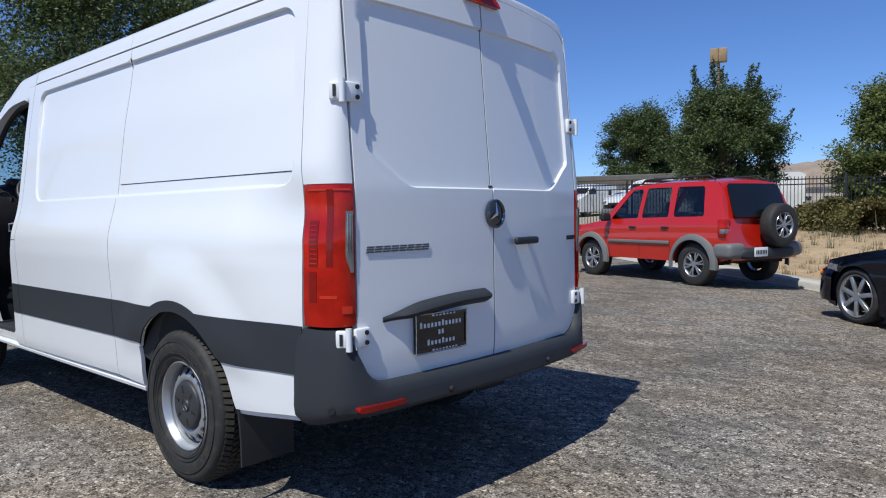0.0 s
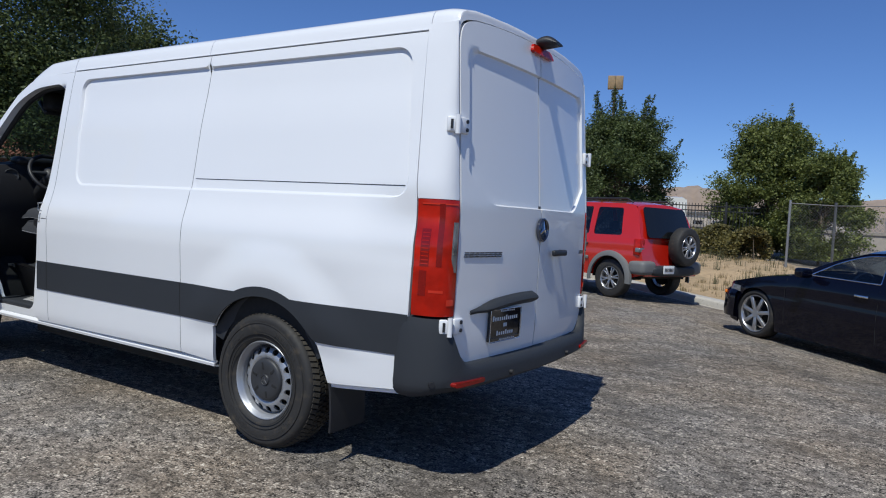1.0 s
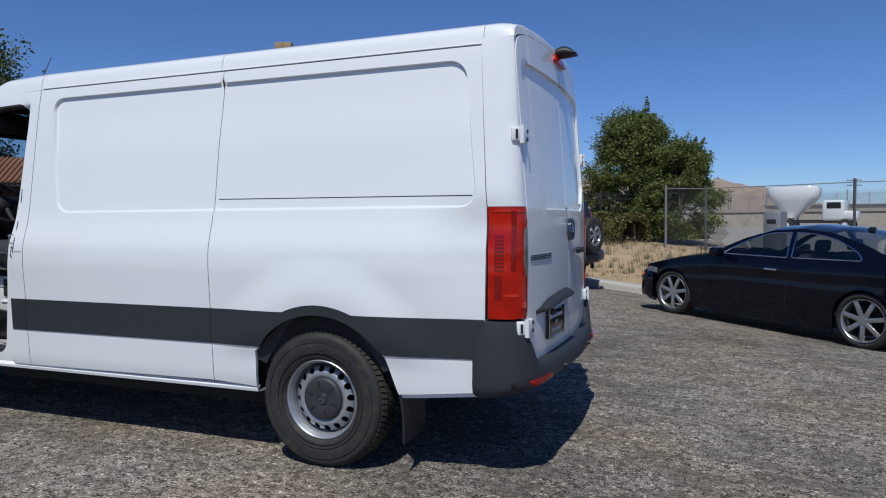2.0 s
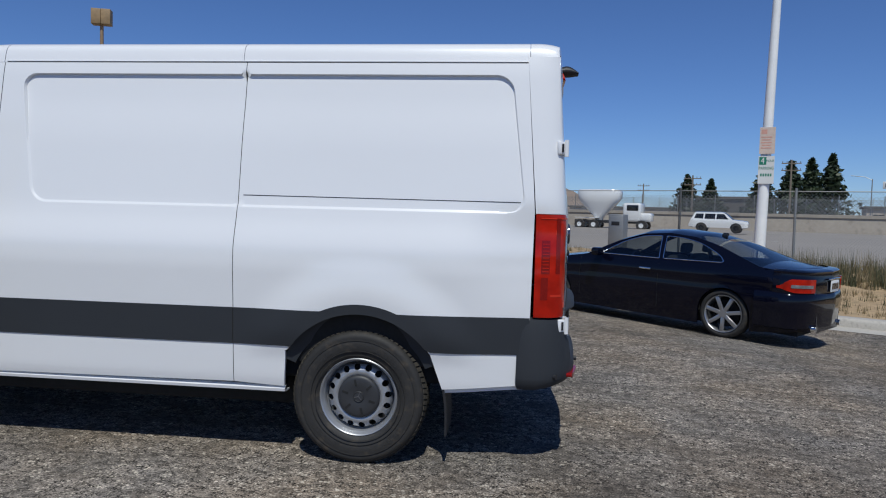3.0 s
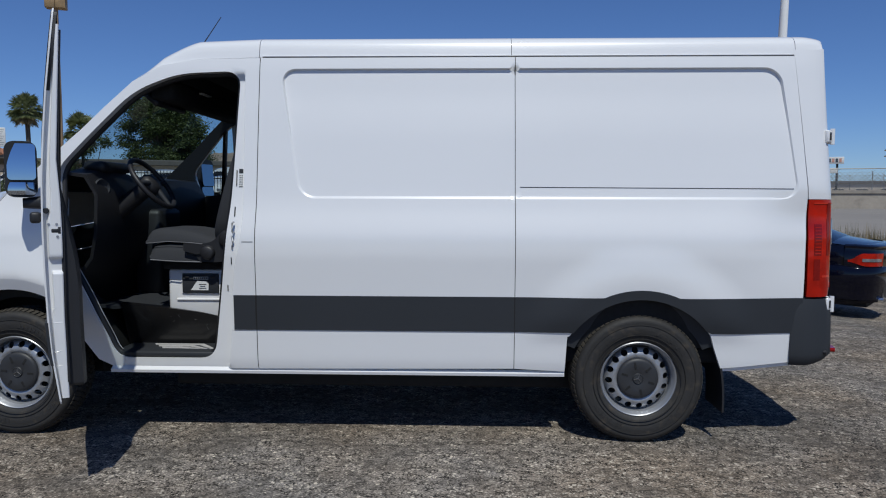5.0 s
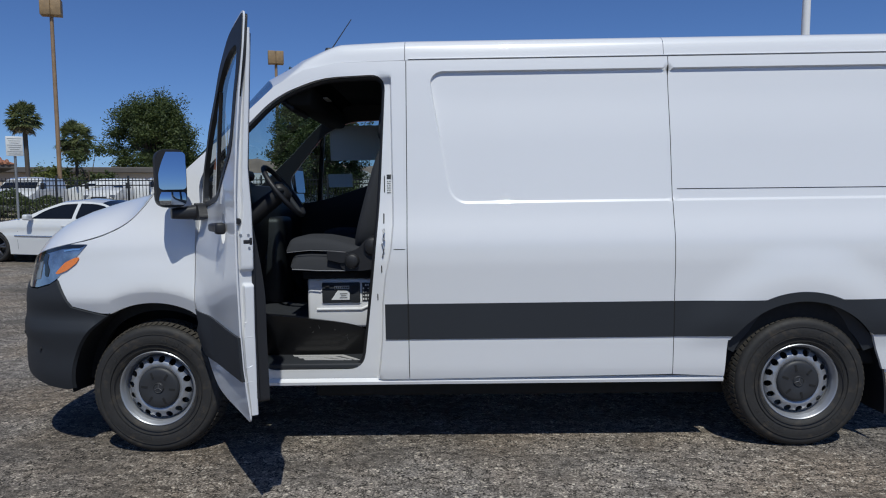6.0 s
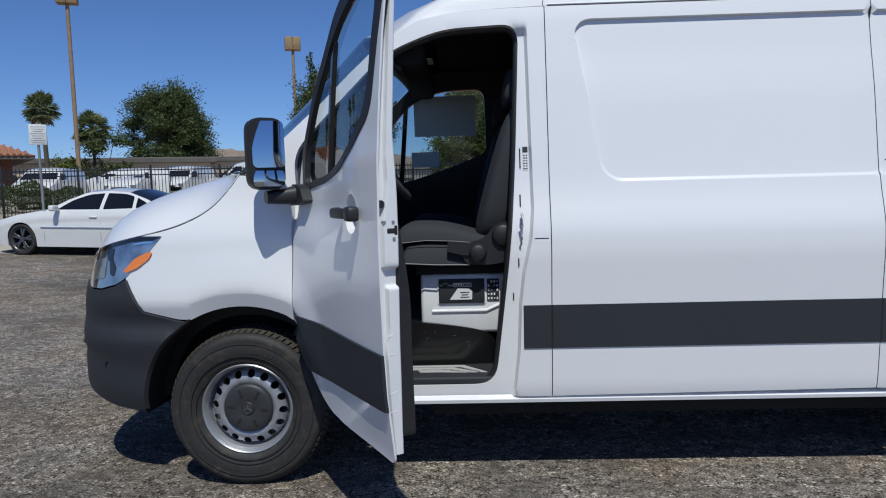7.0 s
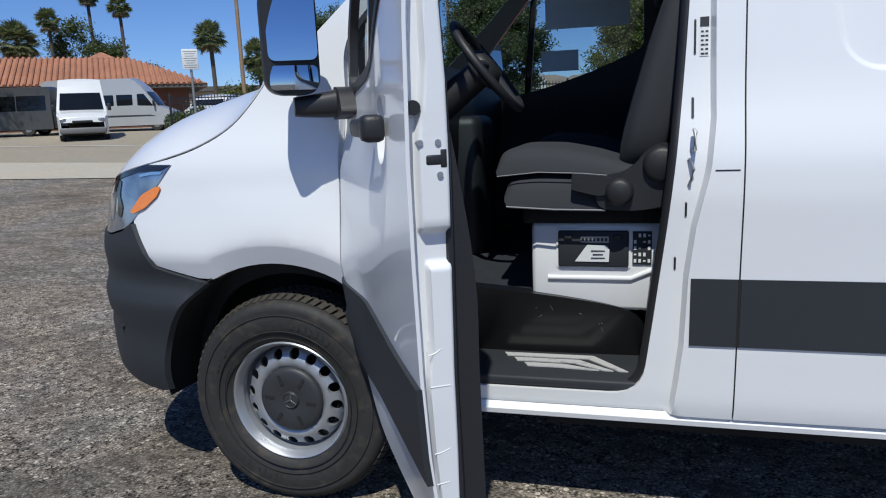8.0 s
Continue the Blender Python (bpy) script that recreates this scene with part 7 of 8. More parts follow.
# box vans and campers
def panel_van(name, m, label, L, H, wd, body, stripe=None, side_windows=(), group=""):
    """A tall van that faces -x."""
    v = root(name, m, label, "van", group)
    h2 = wd / 2
    prof = [(0.0, 0.30), (0.0, 0.80), (0.07, 1.02), (0.42, 1.20), (0.80, 1.32), (1.42, min(2.15, H - 0.22)), (1.62, min(2.42, H - 0.10)), (2.1, H), (L - 0.15, H), (L, H - 0.15), (L, 0.30)]
    for sgn in (-1, 1):
        def yy(x, z, sgn=sgn):
            return sgn * (h2 - 0.14 * smooth01((z - 1.1) / (H - 1.0)) - 0.12 * smooth01((0.35 - x) / 0.35))
        part("flank", skin(rounded(prof, [0.02, 0.08, 0.1, 0.1, 0.05, 0.1, 0.1, 0.1, 0.1, 0.1, 0.02]), lambda x, z: Vector((x, yy(x, z), z)), 0.12, inward=(0, -sgn, 0), depth=0.03, flip=sgn > 0), body, v)
        part("cab_window", skin(rounded([(1.02, 1.34), (1.85, 1.38), (1.85, min(H - 0.25, 2.0)), (1.48, min(H - 0.25, 2.0))], 0.05), lambda x, z: Vector((x, yy(x, z) + sgn * 0.006, z)), 0.2, inward=(0, -sgn, 0), depth=0.004, flip=sgn > 0), DARK_GLASS, v)
        for x0, x1, z0, z1 in side_windows:
            part("side_window", skin(rounded([(x0, z0), (x1, z0), (x1, z1), (x0, z1)], 0.05), lambda x, z: Vector((x, yy(x, z) + sgn * 0.006, z)), 0.2, inward=(0, -sgn, 0), depth=0.004, flip=sgn > 0), DARK_GLASS, v)
        if stripe:
            part("stripe", skin([(0.9, 0.78), (L - 0.1, 0.78), (L - 0.1, 0.92), (1.2, 0.86)], lambda x, z: Vector((x, yy(x, z) + sgn * 0.004, z)), 0.2, inward=(0, -sgn, 0), depth=0.002, flip=sgn > 0), stripe, v)
        for wx in (0.95, L - 1.25):
            part("tyre", lathe([(0.20, -0.10), (0.34, -0.11), (0.36, -0.08), (0.36, 0.1)], 28, "y", Matrix.Translation((wx, sgn * (h2 - 0.12), 0.36)) @ Matrix.Rotation(math.pi if sgn > 0 else 0, 4, "Z")), RUBBER, v)
            part("rim", lathe([(0.0, -0.09), (0.12, -0.10), (0.20, -0.07)], 24, "y", Matrix.Translation((wx, sgn * (h2 - 0.12), 0.36)) @ Matrix.Rotation(math.pi if sgn > 0 else 0, 4, "Z")), SILVER, v)
    rows = []
    for x, z in dense(rounded(prof[1:-1], 0.05), 0.15, False)[:-1]:
        wy = h2 - 0.14 * smooth01((z - 1.1) / (H - 1.0)) - 0.12 * smooth01((0.35 - x) / 0.35)
        rows.append([Vector((x - 0.05 * (1 - s * s) * (1 if x < 2 else 0), s * wy, z + 0.05 * (1 - s * s) * (1 if 0.05 < x < L - 0.1 else 0))) for s in np.linspace(-1, 1, 9)])
    part("top", grid(rows, flip=True), body, v)
    part("back", box((L + 0.01, 0, (H + 0.3) / 2 - 0.03), (0.05, wd - 0.24, H - 0.45), 0.02), body, v)
    part("windscreen", skin([(-h2 + 0.12, 1.36), (h2 - 0.12, 1.36), (h2 - 0.20, min(2.10, H - 0.25)), (-h2 + 0.20, min(2.10, H - 0.25))], lambda y, z: Vector((0.80 + (z - 1.32) / (min(2.15, H - 0.22) - 1.32) * 0.62 - 0.085 * (1 - (y / h2) ** 2) - 0.02, y, z + 0.03)), 0.15, inward=(1, 0, 0), depth=0.01, flip=True), DARK_GLASS, v)
    part("grille", box((-0.035, 0, 0.86), (0.04, 0.8, 0.10), 0.02), BLACK, v)
    part("bumper", box((0.0, 0, 0.47), (0.22, wd - 0.15, 0.26), 0.06), CLAD, v)
    for sgn in (-1, 1):
        part("headlamp", box((0.05, sgn * (h2 - 0.25), 0.90), (0.10, 0.26, 0.20), 0.03), CLEAR_LENS, v)
        part("mirror", box((0.95, sgn * (h2 + 0.12), 1.48), (0.10, 0.16, 0.30), 0.03), BLACK, v)
    part("underside", box((L / 2, 0, 0.36), (L - 0.6, wd - 0.5, 0.2)), SHADOW, v)
    return v


def at(az, dist, eye, turn):
    x, y = eye[0] + dist * math.cos(radians(az)), eye[1] + dist * math.sin(radians(az))
    return Matrix.Translation((x, y, ground_z(x, y))) @ Matrix.Rotation(radians(turn), 4, "Z")


EYE8 = (-2.53, -2.05)
panel_van("camper_van", at(131.5, 34.5, EYE8, 129.5), "white high-roof van facing the street", 5.9, 2.75, 2.0, CAR_WHITE)
panel_van("camper_van", at(125.0, 39.0, EYE8, 178), "silver camper van with dark side windows", 6.8, 2.85, 2.0, SILVER_PAINT, stripe=DARK_CAR, side_windows=((2.1, 2.95, 1.40, 1.98), (3.1, 3.95, 1.40, 1.98), (4.15, 5.3, 1.40, 1.98))).matrix_basis = Matrix.Translation((-27.1, 33.1, ground_z(-29, 32))) @ Matrix.Rotation(radians(200), 4, "Z")
panel_van("camper_coach", at(133.5, 36.0, EYE8, 0), "dark grey camper coach with wide windows", 7.0, 2.42, 2.1, mat("coach_grey", (0.055, 0.054, 0.053), 0.4, vary=0.1, coat=0.3), side_windows=((2.2, 3.9, 1.25, 2.0), (3.95, 5.3, 1.25, 2.0), (5.35, 6.75, 1.25, 2.0))).matrix_basis = Matrix.Translation((-37.8, 26.3, ground_z(-34, 28))) @ Matrix.Rotation(radians(22.6), 4, "Z")
EYE7 = (-2.61, -3.18)
for az, d, turn, H in ((116.6, 38, 92, 1.70), (113.2, 40, 88, 1.95), (110.2, 43, 20, 2.1), (105.5, 40, 30, 2.3), (108.6, 37, 80, 1.7), (122.3, 36, 100, 1.9), (103.0, 41, 30, 2.3), (119.2, 41, 20, 1.75)):
    panel_van("parked_van", at(az, d, EYE7, turn), "white van parked behind the iron fence" if H > 2 else "white estate car parked behind the iron fence", 5.2 if H > 2 else 4.4, H, 1.95 if H > 2 else 1.8, CAR_WHITE, group="vans behind the fence")


# ---- plants ----
def leaf_mat(name, a, b, trans=0.25):
    m = bpy.data.materials.new(name)
    m.use_nodes = True
    nt = m.node_tree
    p = nt.nodes["Principled BSDF"]
    p.inputs["Roughness"].default_value = 0.55
    geo = nt.nodes.new("ShaderNodeNewGeometry")
    ramp = nt.nodes.new("ShaderNodeValToRGB")
    ramp.color_ramp.elements[0].color, ramp.color_ramp.elements[1].color = (*a, 1), (*b, 1)
    nt.links.new(geo.outputs["Random Per Island"], ramp.inputs[0])
    nt.links.new(ramp.outputs[0], p.inputs["Base Color"])
    tl, mx = nt.nodes.new("ShaderNodeBsdfTranslucent"), nt.nodes.new("ShaderNodeMixShader")
    nt.links.new(ramp.outputs[0], tl.inputs[0])
    mx.inputs[0].default_value = trans
    nt.links.new(p.outputs[0], mx.inputs[1])
    nt.links.new(tl.outputs[0], mx.inputs[2])
    nt.links.new(mx.outputs[0], nt.nodes["Material Output"].inputs[0])
    return m


OAK = leaf_mat("dark_leaves", (0.030, 0.050, 0.014), (0.150, 0.19, 0.060), 0.35)
BUSH = leaf_mat("bush_leaves", (0.062, 0.086, 0.022), (0.25, 0.28, 0.075), 0.4)
HEDGE = leaf_mat("hedge_leaves", (0.060, 0.058, 0.018), (0.23, 0.19, 0.055))
CONIFER = leaf_mat("conifer_needles", (0.012, 0.024, 0.010), (0.045, 0.065, 0.025), 0.1)
PALM = leaf_mat("palm_fronds", (0.10, 0.125, 0.048), (0.29, 0.32, 0.14), 0.35)
DRY = leaf_mat("dry_grass", (0.18, 0.14, 0.07), (0.36, 0.29, 0.16))
WEED = leaf_mat("weeds", (0.05, 0.06, 0.028), (0.15, 0.15, 0.075))
BARK = mat("bark", (0.11, 0.085, 0.06), 0.95, vary=0.3, scale=25, grain=0.6, bump=0.8)
PALM_BARK = mat("palm_trunk", (0.085, 0.07, 0.055), 0.95, vary=0.25, scale=18, grain=0.6, bump=0.6)
PALE_BARK = mat("palm_bark", (0.20, 0.165, 0.125), 0.95, vary=0.25, scale=18, grain=0.6, bump=0.6)


def leaf_mesh(centres, size, rng_, droop=0.0, slim=0.5):
    """Many separate leaves, each a bent pair of triangles, about the centres given."""
    n = len(centres)
    c = np.asarray(centres)
    r = np.random.RandomState(rng_.randrange(1 << 30))
    u = r.normal(size=(n, 3))
    u[:, 2] = u[:, 2] * 0.6 - droop
    u /= np.linalg.norm(u, axis=1, keepdims=True)
    v = np.cross(u, r.normal(size=(n, 3)))
    v /= np.linalg.norm(v, axis=1, keepdims=True) + 1e-9
    s = (size * r.uniform(0.6, 1.35, n))[:, None]
    pts = np.stack([c - u * s * 0.5, c + v * s * slim * 0.5, c + u * s * 0.5, c - v * s * slim * 0.5], 1).reshape(-1, 3)
    me = bpy.data.meshes.new("leaves")
    idx = np.arange(n * 4).reshape(n, 4)
    me.from_pydata(pts.tolist(), [], idx.tolist())
    return me


def leaves(name, centres, size, material, parent, rng_, droop=0.0, slim=0.5, label=""):
    me = leaf_mesh(centres, size, rng_, droop, slim)
    me.materials.append(material)
    ob = new(name, me)
    ob.parent = parent
    return tagged(ob, label)


def tree(x, y, z, H, R, label, seed, trunk=0.16, n=9000, size=0.13, material=None, low=0.25, lobes=16, lean=(0, 0), sprigs=0):
    """Trunk, limbs and a crown of leaf clumps with gaps between them."""
    rg = random.Random(seed)
    t = root("tree", Matrix.Translation((x, y, z)), label, "tree")
    bm = bmesh.new()
    top = Vector((lean[0], lean[1], H * 0.5))
    add_rod(bm, (0, 0, -0.1), (lean[0] * 0.4, lean[1] * 0.4, H * 0.22), trunk, trunk * 0.8, 10)
    add_rod(bm, (lean[0] * 0.4, lean[1] * 0.4, H * 0.22), top, trunk * 0.8, trunk * 0.4, 10)
    cl = []
    for k in range(lobes):
        a, e = rg.uniform(0, math.tau), rg.random()
        h = low + (1 - low) * (0.12 + 0.80 * e)
        rad = R * (0.25 + 0.62 * math.sin(math.pi * min(0.97, 0.18 + 0.80 * e))) * rg.uniform(0.55, 1.0)
        c = Vector((lean[0] * e + rad * math.cos(a), lean[1] * e + rad * math.sin(a), H * h * 0.93))
        br = R * rg.uniform(0.24, 0.40)
        cl.append((c, br))
        add_rod(bm, Vector((lean[0] * 0.5, lean[1] * 0.5, H * rg.uniform(0.18, 0.42))), c, trunk * 0.34, trunk * 0.08, 6)
    pts = []
    for k in range(sprigs):
        c, br = max((rg.choice(cl) for _ in range(3)), key=lambda q: q[0].z + 0.3 * math.hypot(q[0].x, q[0].y))
        out = Vector((c.x * rg.uniform(0.0, 0.9), c.y * rg.uniform(0.0, 0.9), R * rg.uniform(0.5, 1.0))).normalized()
        a, b = c + out * br * 0.6, c + out * (br * 1.2 + R * rg.uniform(0.10, 0.32))
        add_rod(bm, a, b, 0.012, 0.005, 4)
        for _ in range(rg.randrange(70, 150)):
            w = rg.random()
            q = a.lerp(b, w)
            e = 0.035 * R * (1.3 - w)
            pts.append((q.x + rg.gauss(0, e), q.y + rg.gauss(0, e), q.z + rg.gauss(0, e)))
    part("trunk", bm, BARK, t, "rough brown trunk with limbs")
    per = n // lobes
    for c, br in cl:
        twigs = [Vector((rg.gauss(0, 1), rg.gauss(0, 1), rg.gauss(0, 0.8))).normalized() * br * rg.uniform(0.55, 1.25) + c for _ in range(26)]
        for _ in range(per):
            q = rg.choice(twigs)
            b = c.lerp(q, rg.uniform(0.35, 1.12))
            pts.append((b.x + rg.gauss(0, br * 0.17), b.y + rg.gauss(0, br * 0.17), max(0.15, b.z + rg.gauss(0, br * 0.15))))
    leaves("crown", pts, size, material or OAK, t, rg, 0.2)
    return t


def from_eye(eye, az, d):
    return eye[0] + d * math.cos(radians(az)), eye[1] + d * math.sin(radians(az))


EYE0, EYE15, EYE35 = (3.17, -1.63), (2.42, -2.95), (0.374, -3.846)
x, y = -8.8, 32.3
tree(x, y, ground_z(x, y) + 0.2, 6.75, 2.75, "broad dark green oak beside the iron fence", 1, n=100000, size=0.125, low=0.10, lobes=46, sprigs=34)
x, y = -1.86, 33.0
tree(x, y, ground_z(x, y) + 0.1, 6.65, 2.45, "tall leafy bush behind a wire fence", 2, n=110000, size=0.135, material=BUSH, low=-0.06, lobes=64, trunk=0.09, sprigs=10)
x, y = 0.45, 32.1
tree(x, y, ground_z(x, y) + 0.1, 5.1, 1.85, "leafy bush growing through a wire fence", 3, n=70000, size=0.125, material=BUSH, low=-0.10, lobes=50, trunk=0.06, sprigs=14)
x, y = from_eye(EYE7, 113.2, 124)
tree(x, y, ground_z(x, y), 19.0, 7.4, "round dark green street tree", 4, n=110000, size=0.36, low=0.06, lobes=60, trunk=0.4)
x, y = from_eye(EYE7, 117.3, 60)
tree(x, y, ground_z(x, y), 5.6, 2.0, "small dark tree behind the vans", 5, n=6000, size=0.2, low=0.1, lobes=12)
x, y = from_eye(EYE7, 119.3, 62)
tree(x, y, ground_z(x, y), 3.6, 2.2, "low green shrub tree", 6, n=4000, size=0.22, low=0.05, lobes=10, material=BUSH)
x, y = from_eye(EYE0, 158, 46)
tree(x, y, 0.5, 18.5, 8.8, "large dark shade tree over the lot", 7, n=150000, size=0.22, low=0.16, lobes=52, trunk=0.3)
x, y = from_eye(EYE0, 147.5, 76)
tree(x, y, 1.2, 19.0, 6.8, "drooping green street tree", 17, n=20000, size=0.4, low=0.25, lobes=16, trunk=0.2)
x, y = from_eye(EYE8, 131.0, 88)
tree(x, y, 1.3, 12.5, 4.5, "thin airy tree behind the tiled roof", 9, n=14000, size=0.28, low=0.4, lobes=18, trunk=0.25)
x, y = from_eye(EYE8, 127.0, 95)
tree(x, y, 1.3, 8.2, 4.5, "rounded dry tree behind the tiled roof", 10, n=6000, size=0.3, low=0.2, lobes=14, material=HEDGE)


def palm(x, y, z, H, R, label, seed, trunk=0.22):
    rg = random.Random(seed)
    t = root("palm_tree", Matrix.Translation((x, y, z)), label, "palm tree", "palms")
    lean = rg.uniform(-0.02, 0.02) * H
    part("trunk", tube([(lean * k * k, 0, H * k) for k in np.linspace(0, 1, 8)], trunk * 0.8, 10), PALM_BARK, t, "slim dark palm trunk")
    for k in range(84):
        a, el = rg.uniform(0, math.tau), radians(rg.uniform(-62, 86))
        d = Vector((math.cos(a) * math.cos(el), math.sin(a) * math.cos(el), math.sin(el)))
        side = d.cross(Vector((0, 0, 1))).normalized()
        up = side.cross(d)
        o = Vector((lean, 0, H))
        bm = bmesh.new()
        hub = o + d * R * rg.uniform(0.42, 0.56)
        add_rod(bm, o, hub, 0.02, 0.012, 4)
        for j in range(19):
            b = radians(-100 + 200 * j / 18)
            tip = hub + (d * math.cos(b) + side * math.sin(b)) * R * 0.40 * rg.uniform(0.85, 1.1) - Vector((0, 0, R * (0.06 + 0.16 * abs(math.sin(b))) * rg.uniform(0.5, 1.2)))
            w = (side * math.cos(b) - d * math.sin(b)) * 0.050 * R / 1.5
            mid = hub.lerp(tip, 0.5) + up * 0.03
            v = [bm.verts.new(p) for p in (hub, mid + w, tip, mid - w)]
            bm.faces.new(v)
        part("frond", bm, DRY if math.degrees(el) < -38 else PALM, t, "" if math.degrees(el) >= -38 else "dry brown frond", smooth=False)
    return t


for az, d, H, R, s in ((121.15, 43, 5.0, 1.15, 1), (118.1, 62, 5.4, 1.9, 7)):
    x, y = from_eye(EYE7, az, d)
    palm(x, y, ground_z(x, y), H, R, "fan palm with a round green head", s, 0.15)
for az, d, H, R, s in ((128.1, 85, 12.9, 1.6, 3), (130.1, 88, 14.5, 1.6, 4), (132.8, 86, 11.4, 1.6, 5), (134.9, 60, 6.4, 1.9, 6)):
    x, y = from_eye(EYE8, az, d)
    palm(x, y, ground_z(x, y), H, R, "tall slim fan palm" if H > 10 else "stout fan palm with a shaggy head", s)


def hedge(line, h, w, n, seed, material, label, size=0.09):
    """A clipped hedge: a dense mass of leaves along a line."""
    rg = random.Random(seed)
    t = root("hedge", Matrix.Translation((line[0][0], line[0][1], 0)), label, "hedge")
    o = Vector((line[0][0], line[0][1], 0))
    pts, bm = [], bmesh.new()
    segs = list(zip(line, line[1:]))
    total = sum(math.dist(a[:2], b[:2]) for a, b in segs)
    for a, b in segs:
        d = Vector((b[0] - a[0], b[1] - a[1], 0))
        nrm = Vector((-d.y, d.x, 0)).normalized()
        k = int(n * d.length / total)
        for _ in range(k):
            s = rg.random()
            th = rg.uniform(0, math.pi)
            wob = 1 + 0.16 * math.sin(s * d.length * 2.3 + seed) + 0.10 * math.sin(s * d.length * 5.1)
            r = rg.uniform(0.55, 1.0) ** 0.5
            p = Vector((a[0], a[1], a[2])) + d * s + nrm * (w / 2 * math.cos(th) * r * wob) + Vector((0, 0, h * (abs(math.sin(th)) ** 0.6) * r * wob))
            pts.append(tuple(p - o))
        for s in np.linspace(0, 1, max(2, int(d.length / 0.8))):
            p = Vector(a) + d * float(s) - o
            add_rod(bm, p - Vector((0, 0, 0.1)), p + Vector((rg.uniform(-.1, .1), rg.uniform(-.1, .1), h * 0.7)), 0.02, 0.008, 5)
    leaves("foliage", pts, size, material, t, rg)
    part("stems", bm, BARK, t)
    return t


def kerb_off(o, i0, i1, z=0.0):
    pts = [(p.x + o * n_.x, p.y + o * n_.y, ground_z(p.x, p.y) + bank_z(o) - 0.05 + z) for p, n_ in line_points(KERB[i0:i1], 1.2)]
    return pts


hedge(kerb_off(6.0, 6, 8), 0.95, 1.5, 17000, 3, HEDGE, "low olive-brown hedge in front of the iron fence", 0.10)
hx0, hy0, hx1, hy1 = -21.9, 24.7, -18.9, 26.2
hedge([(hx0, hy0, ground_z(hx0, hy0)), (hx1, hy1, ground_z(hx1, hy1))], 1.15, 1.3, 6000, 5, OAK, "clipped dark green hedge beside the street", 0.10)


def tufts(name, spots, h, material, label, seed, blades=14):
    rg = random.Random(seed)
    pts, faces = [], []
    for x, y, z in spots:
        hh = h * rg.uniform(0.5, 1.4)
        for _ in range(blades):
            a, l = rg.uniform(0, math.tau), hh * rg.uniform(0.4, 1.0)
            sp = rg.uniform(0.02, 0.35) * l
            bx, by = x + rg.gauss(0, 0.05), y + rg.gauss(0, 0.05)
            i = len(pts)
            wx, wy = 0.007 * math.sin(a), -0.007 * math.cos(a)
            pts += [(bx - wx, by - wy, z), (bx + wx, by + wy, z), (bx + sp * math.cos(a), by + sp * math.sin(a), z + l)]
            faces.append((i, i + 1, i + 2))
    me = bpy.data.meshes.new(name)
    me.from_pydata(pts, [], faces)
    me.materials.append(material)
    return tagged(new(name, me), label, name.replace("_", " "), kind="stuff")


rg = random.Random(12)


def bank_spots(n, o0, o1, i0, i1):
    base = line_points(KERB[i0:i1], 0.3)
    out = []
    for _ in range(n):
        p, n_ = rg.choice(base)
        o = rg.uniform(o0, o1)
        out.append((p.x + o * n_.x + rg.uniform(-.2, .2), p.y + o * n_.y, ground_z(p.x, p.y) + bank_z(o) - 0.03))
    return out


tufts("dry_grass", bank_spots(1500, 0.45, 6.5, 0, 9), 0.16, DRY, "sparse dry straw-coloured grass on the bank", 1)
tufts("weeds", bank_spots(200, 0.5, 5.0, 1, 8), 0.38, WEED, "scattered grey-green weeds on the bank", 2, 18)
tufts("tall_dry_weeds", bank_spots(800, 3.2, 6.4, 0, 4), 0.50, DRY, "tall dry weeds along the wire fence", 3, 16)
tufts("roadside_brush", bank_spots(750, 3.2, 6.4, 0, 4), 0.52, WEED, "grey-green roadside brush along the wire fence", 4, 16)

# ---- fences, poles and signs ----
IRON = mat("black_iron", (0.015, 0.015, 0.016), 0.5, 0.3, vary=0.1)
GALV = mat("galvanised_steel", (0.30, 0.30, 0.29), 0.5, 0.6, vary=0.12, scale=40)
POLE_WHITE = mat("painted_pole", (0.84, 0.84, 0.82), 0.5, vary=0.05, scale=12, grain=0.3, dirt=(0.5, 0.47, 0.42), dirt_amount=0.12)
POLE_TAN = mat("tan_pole", (0.30, 0.20, 0.12), 0.7, vary=0.12, scale=10, dirt=(0.15, 0.1, 0.07), dirt_amount=0.4)
LAMP_YELLOW = mat("yellow_lamp_box", (0.30, 0.20, 0.10), 0.6, vary=0.25, scale=6, grain=0.4, big=2.5)
SIGN_BACK = mat("sign_face", (0.70, 0.70, 0.67), 0.5, vary=0.05)
GREEN = mat("sign_green", (0.02, 0.20, 0.12), 0.5, vary=0.05)
FADED_RED = mat("faded_red_paint", (0.62, 0.33, 0.26), 0.6, vary=0.15, scale=25, grain=0.5)
BLUE = mat("sign_blue", (0.03, 0.10, 0.48), 0.5, vary=0.05)


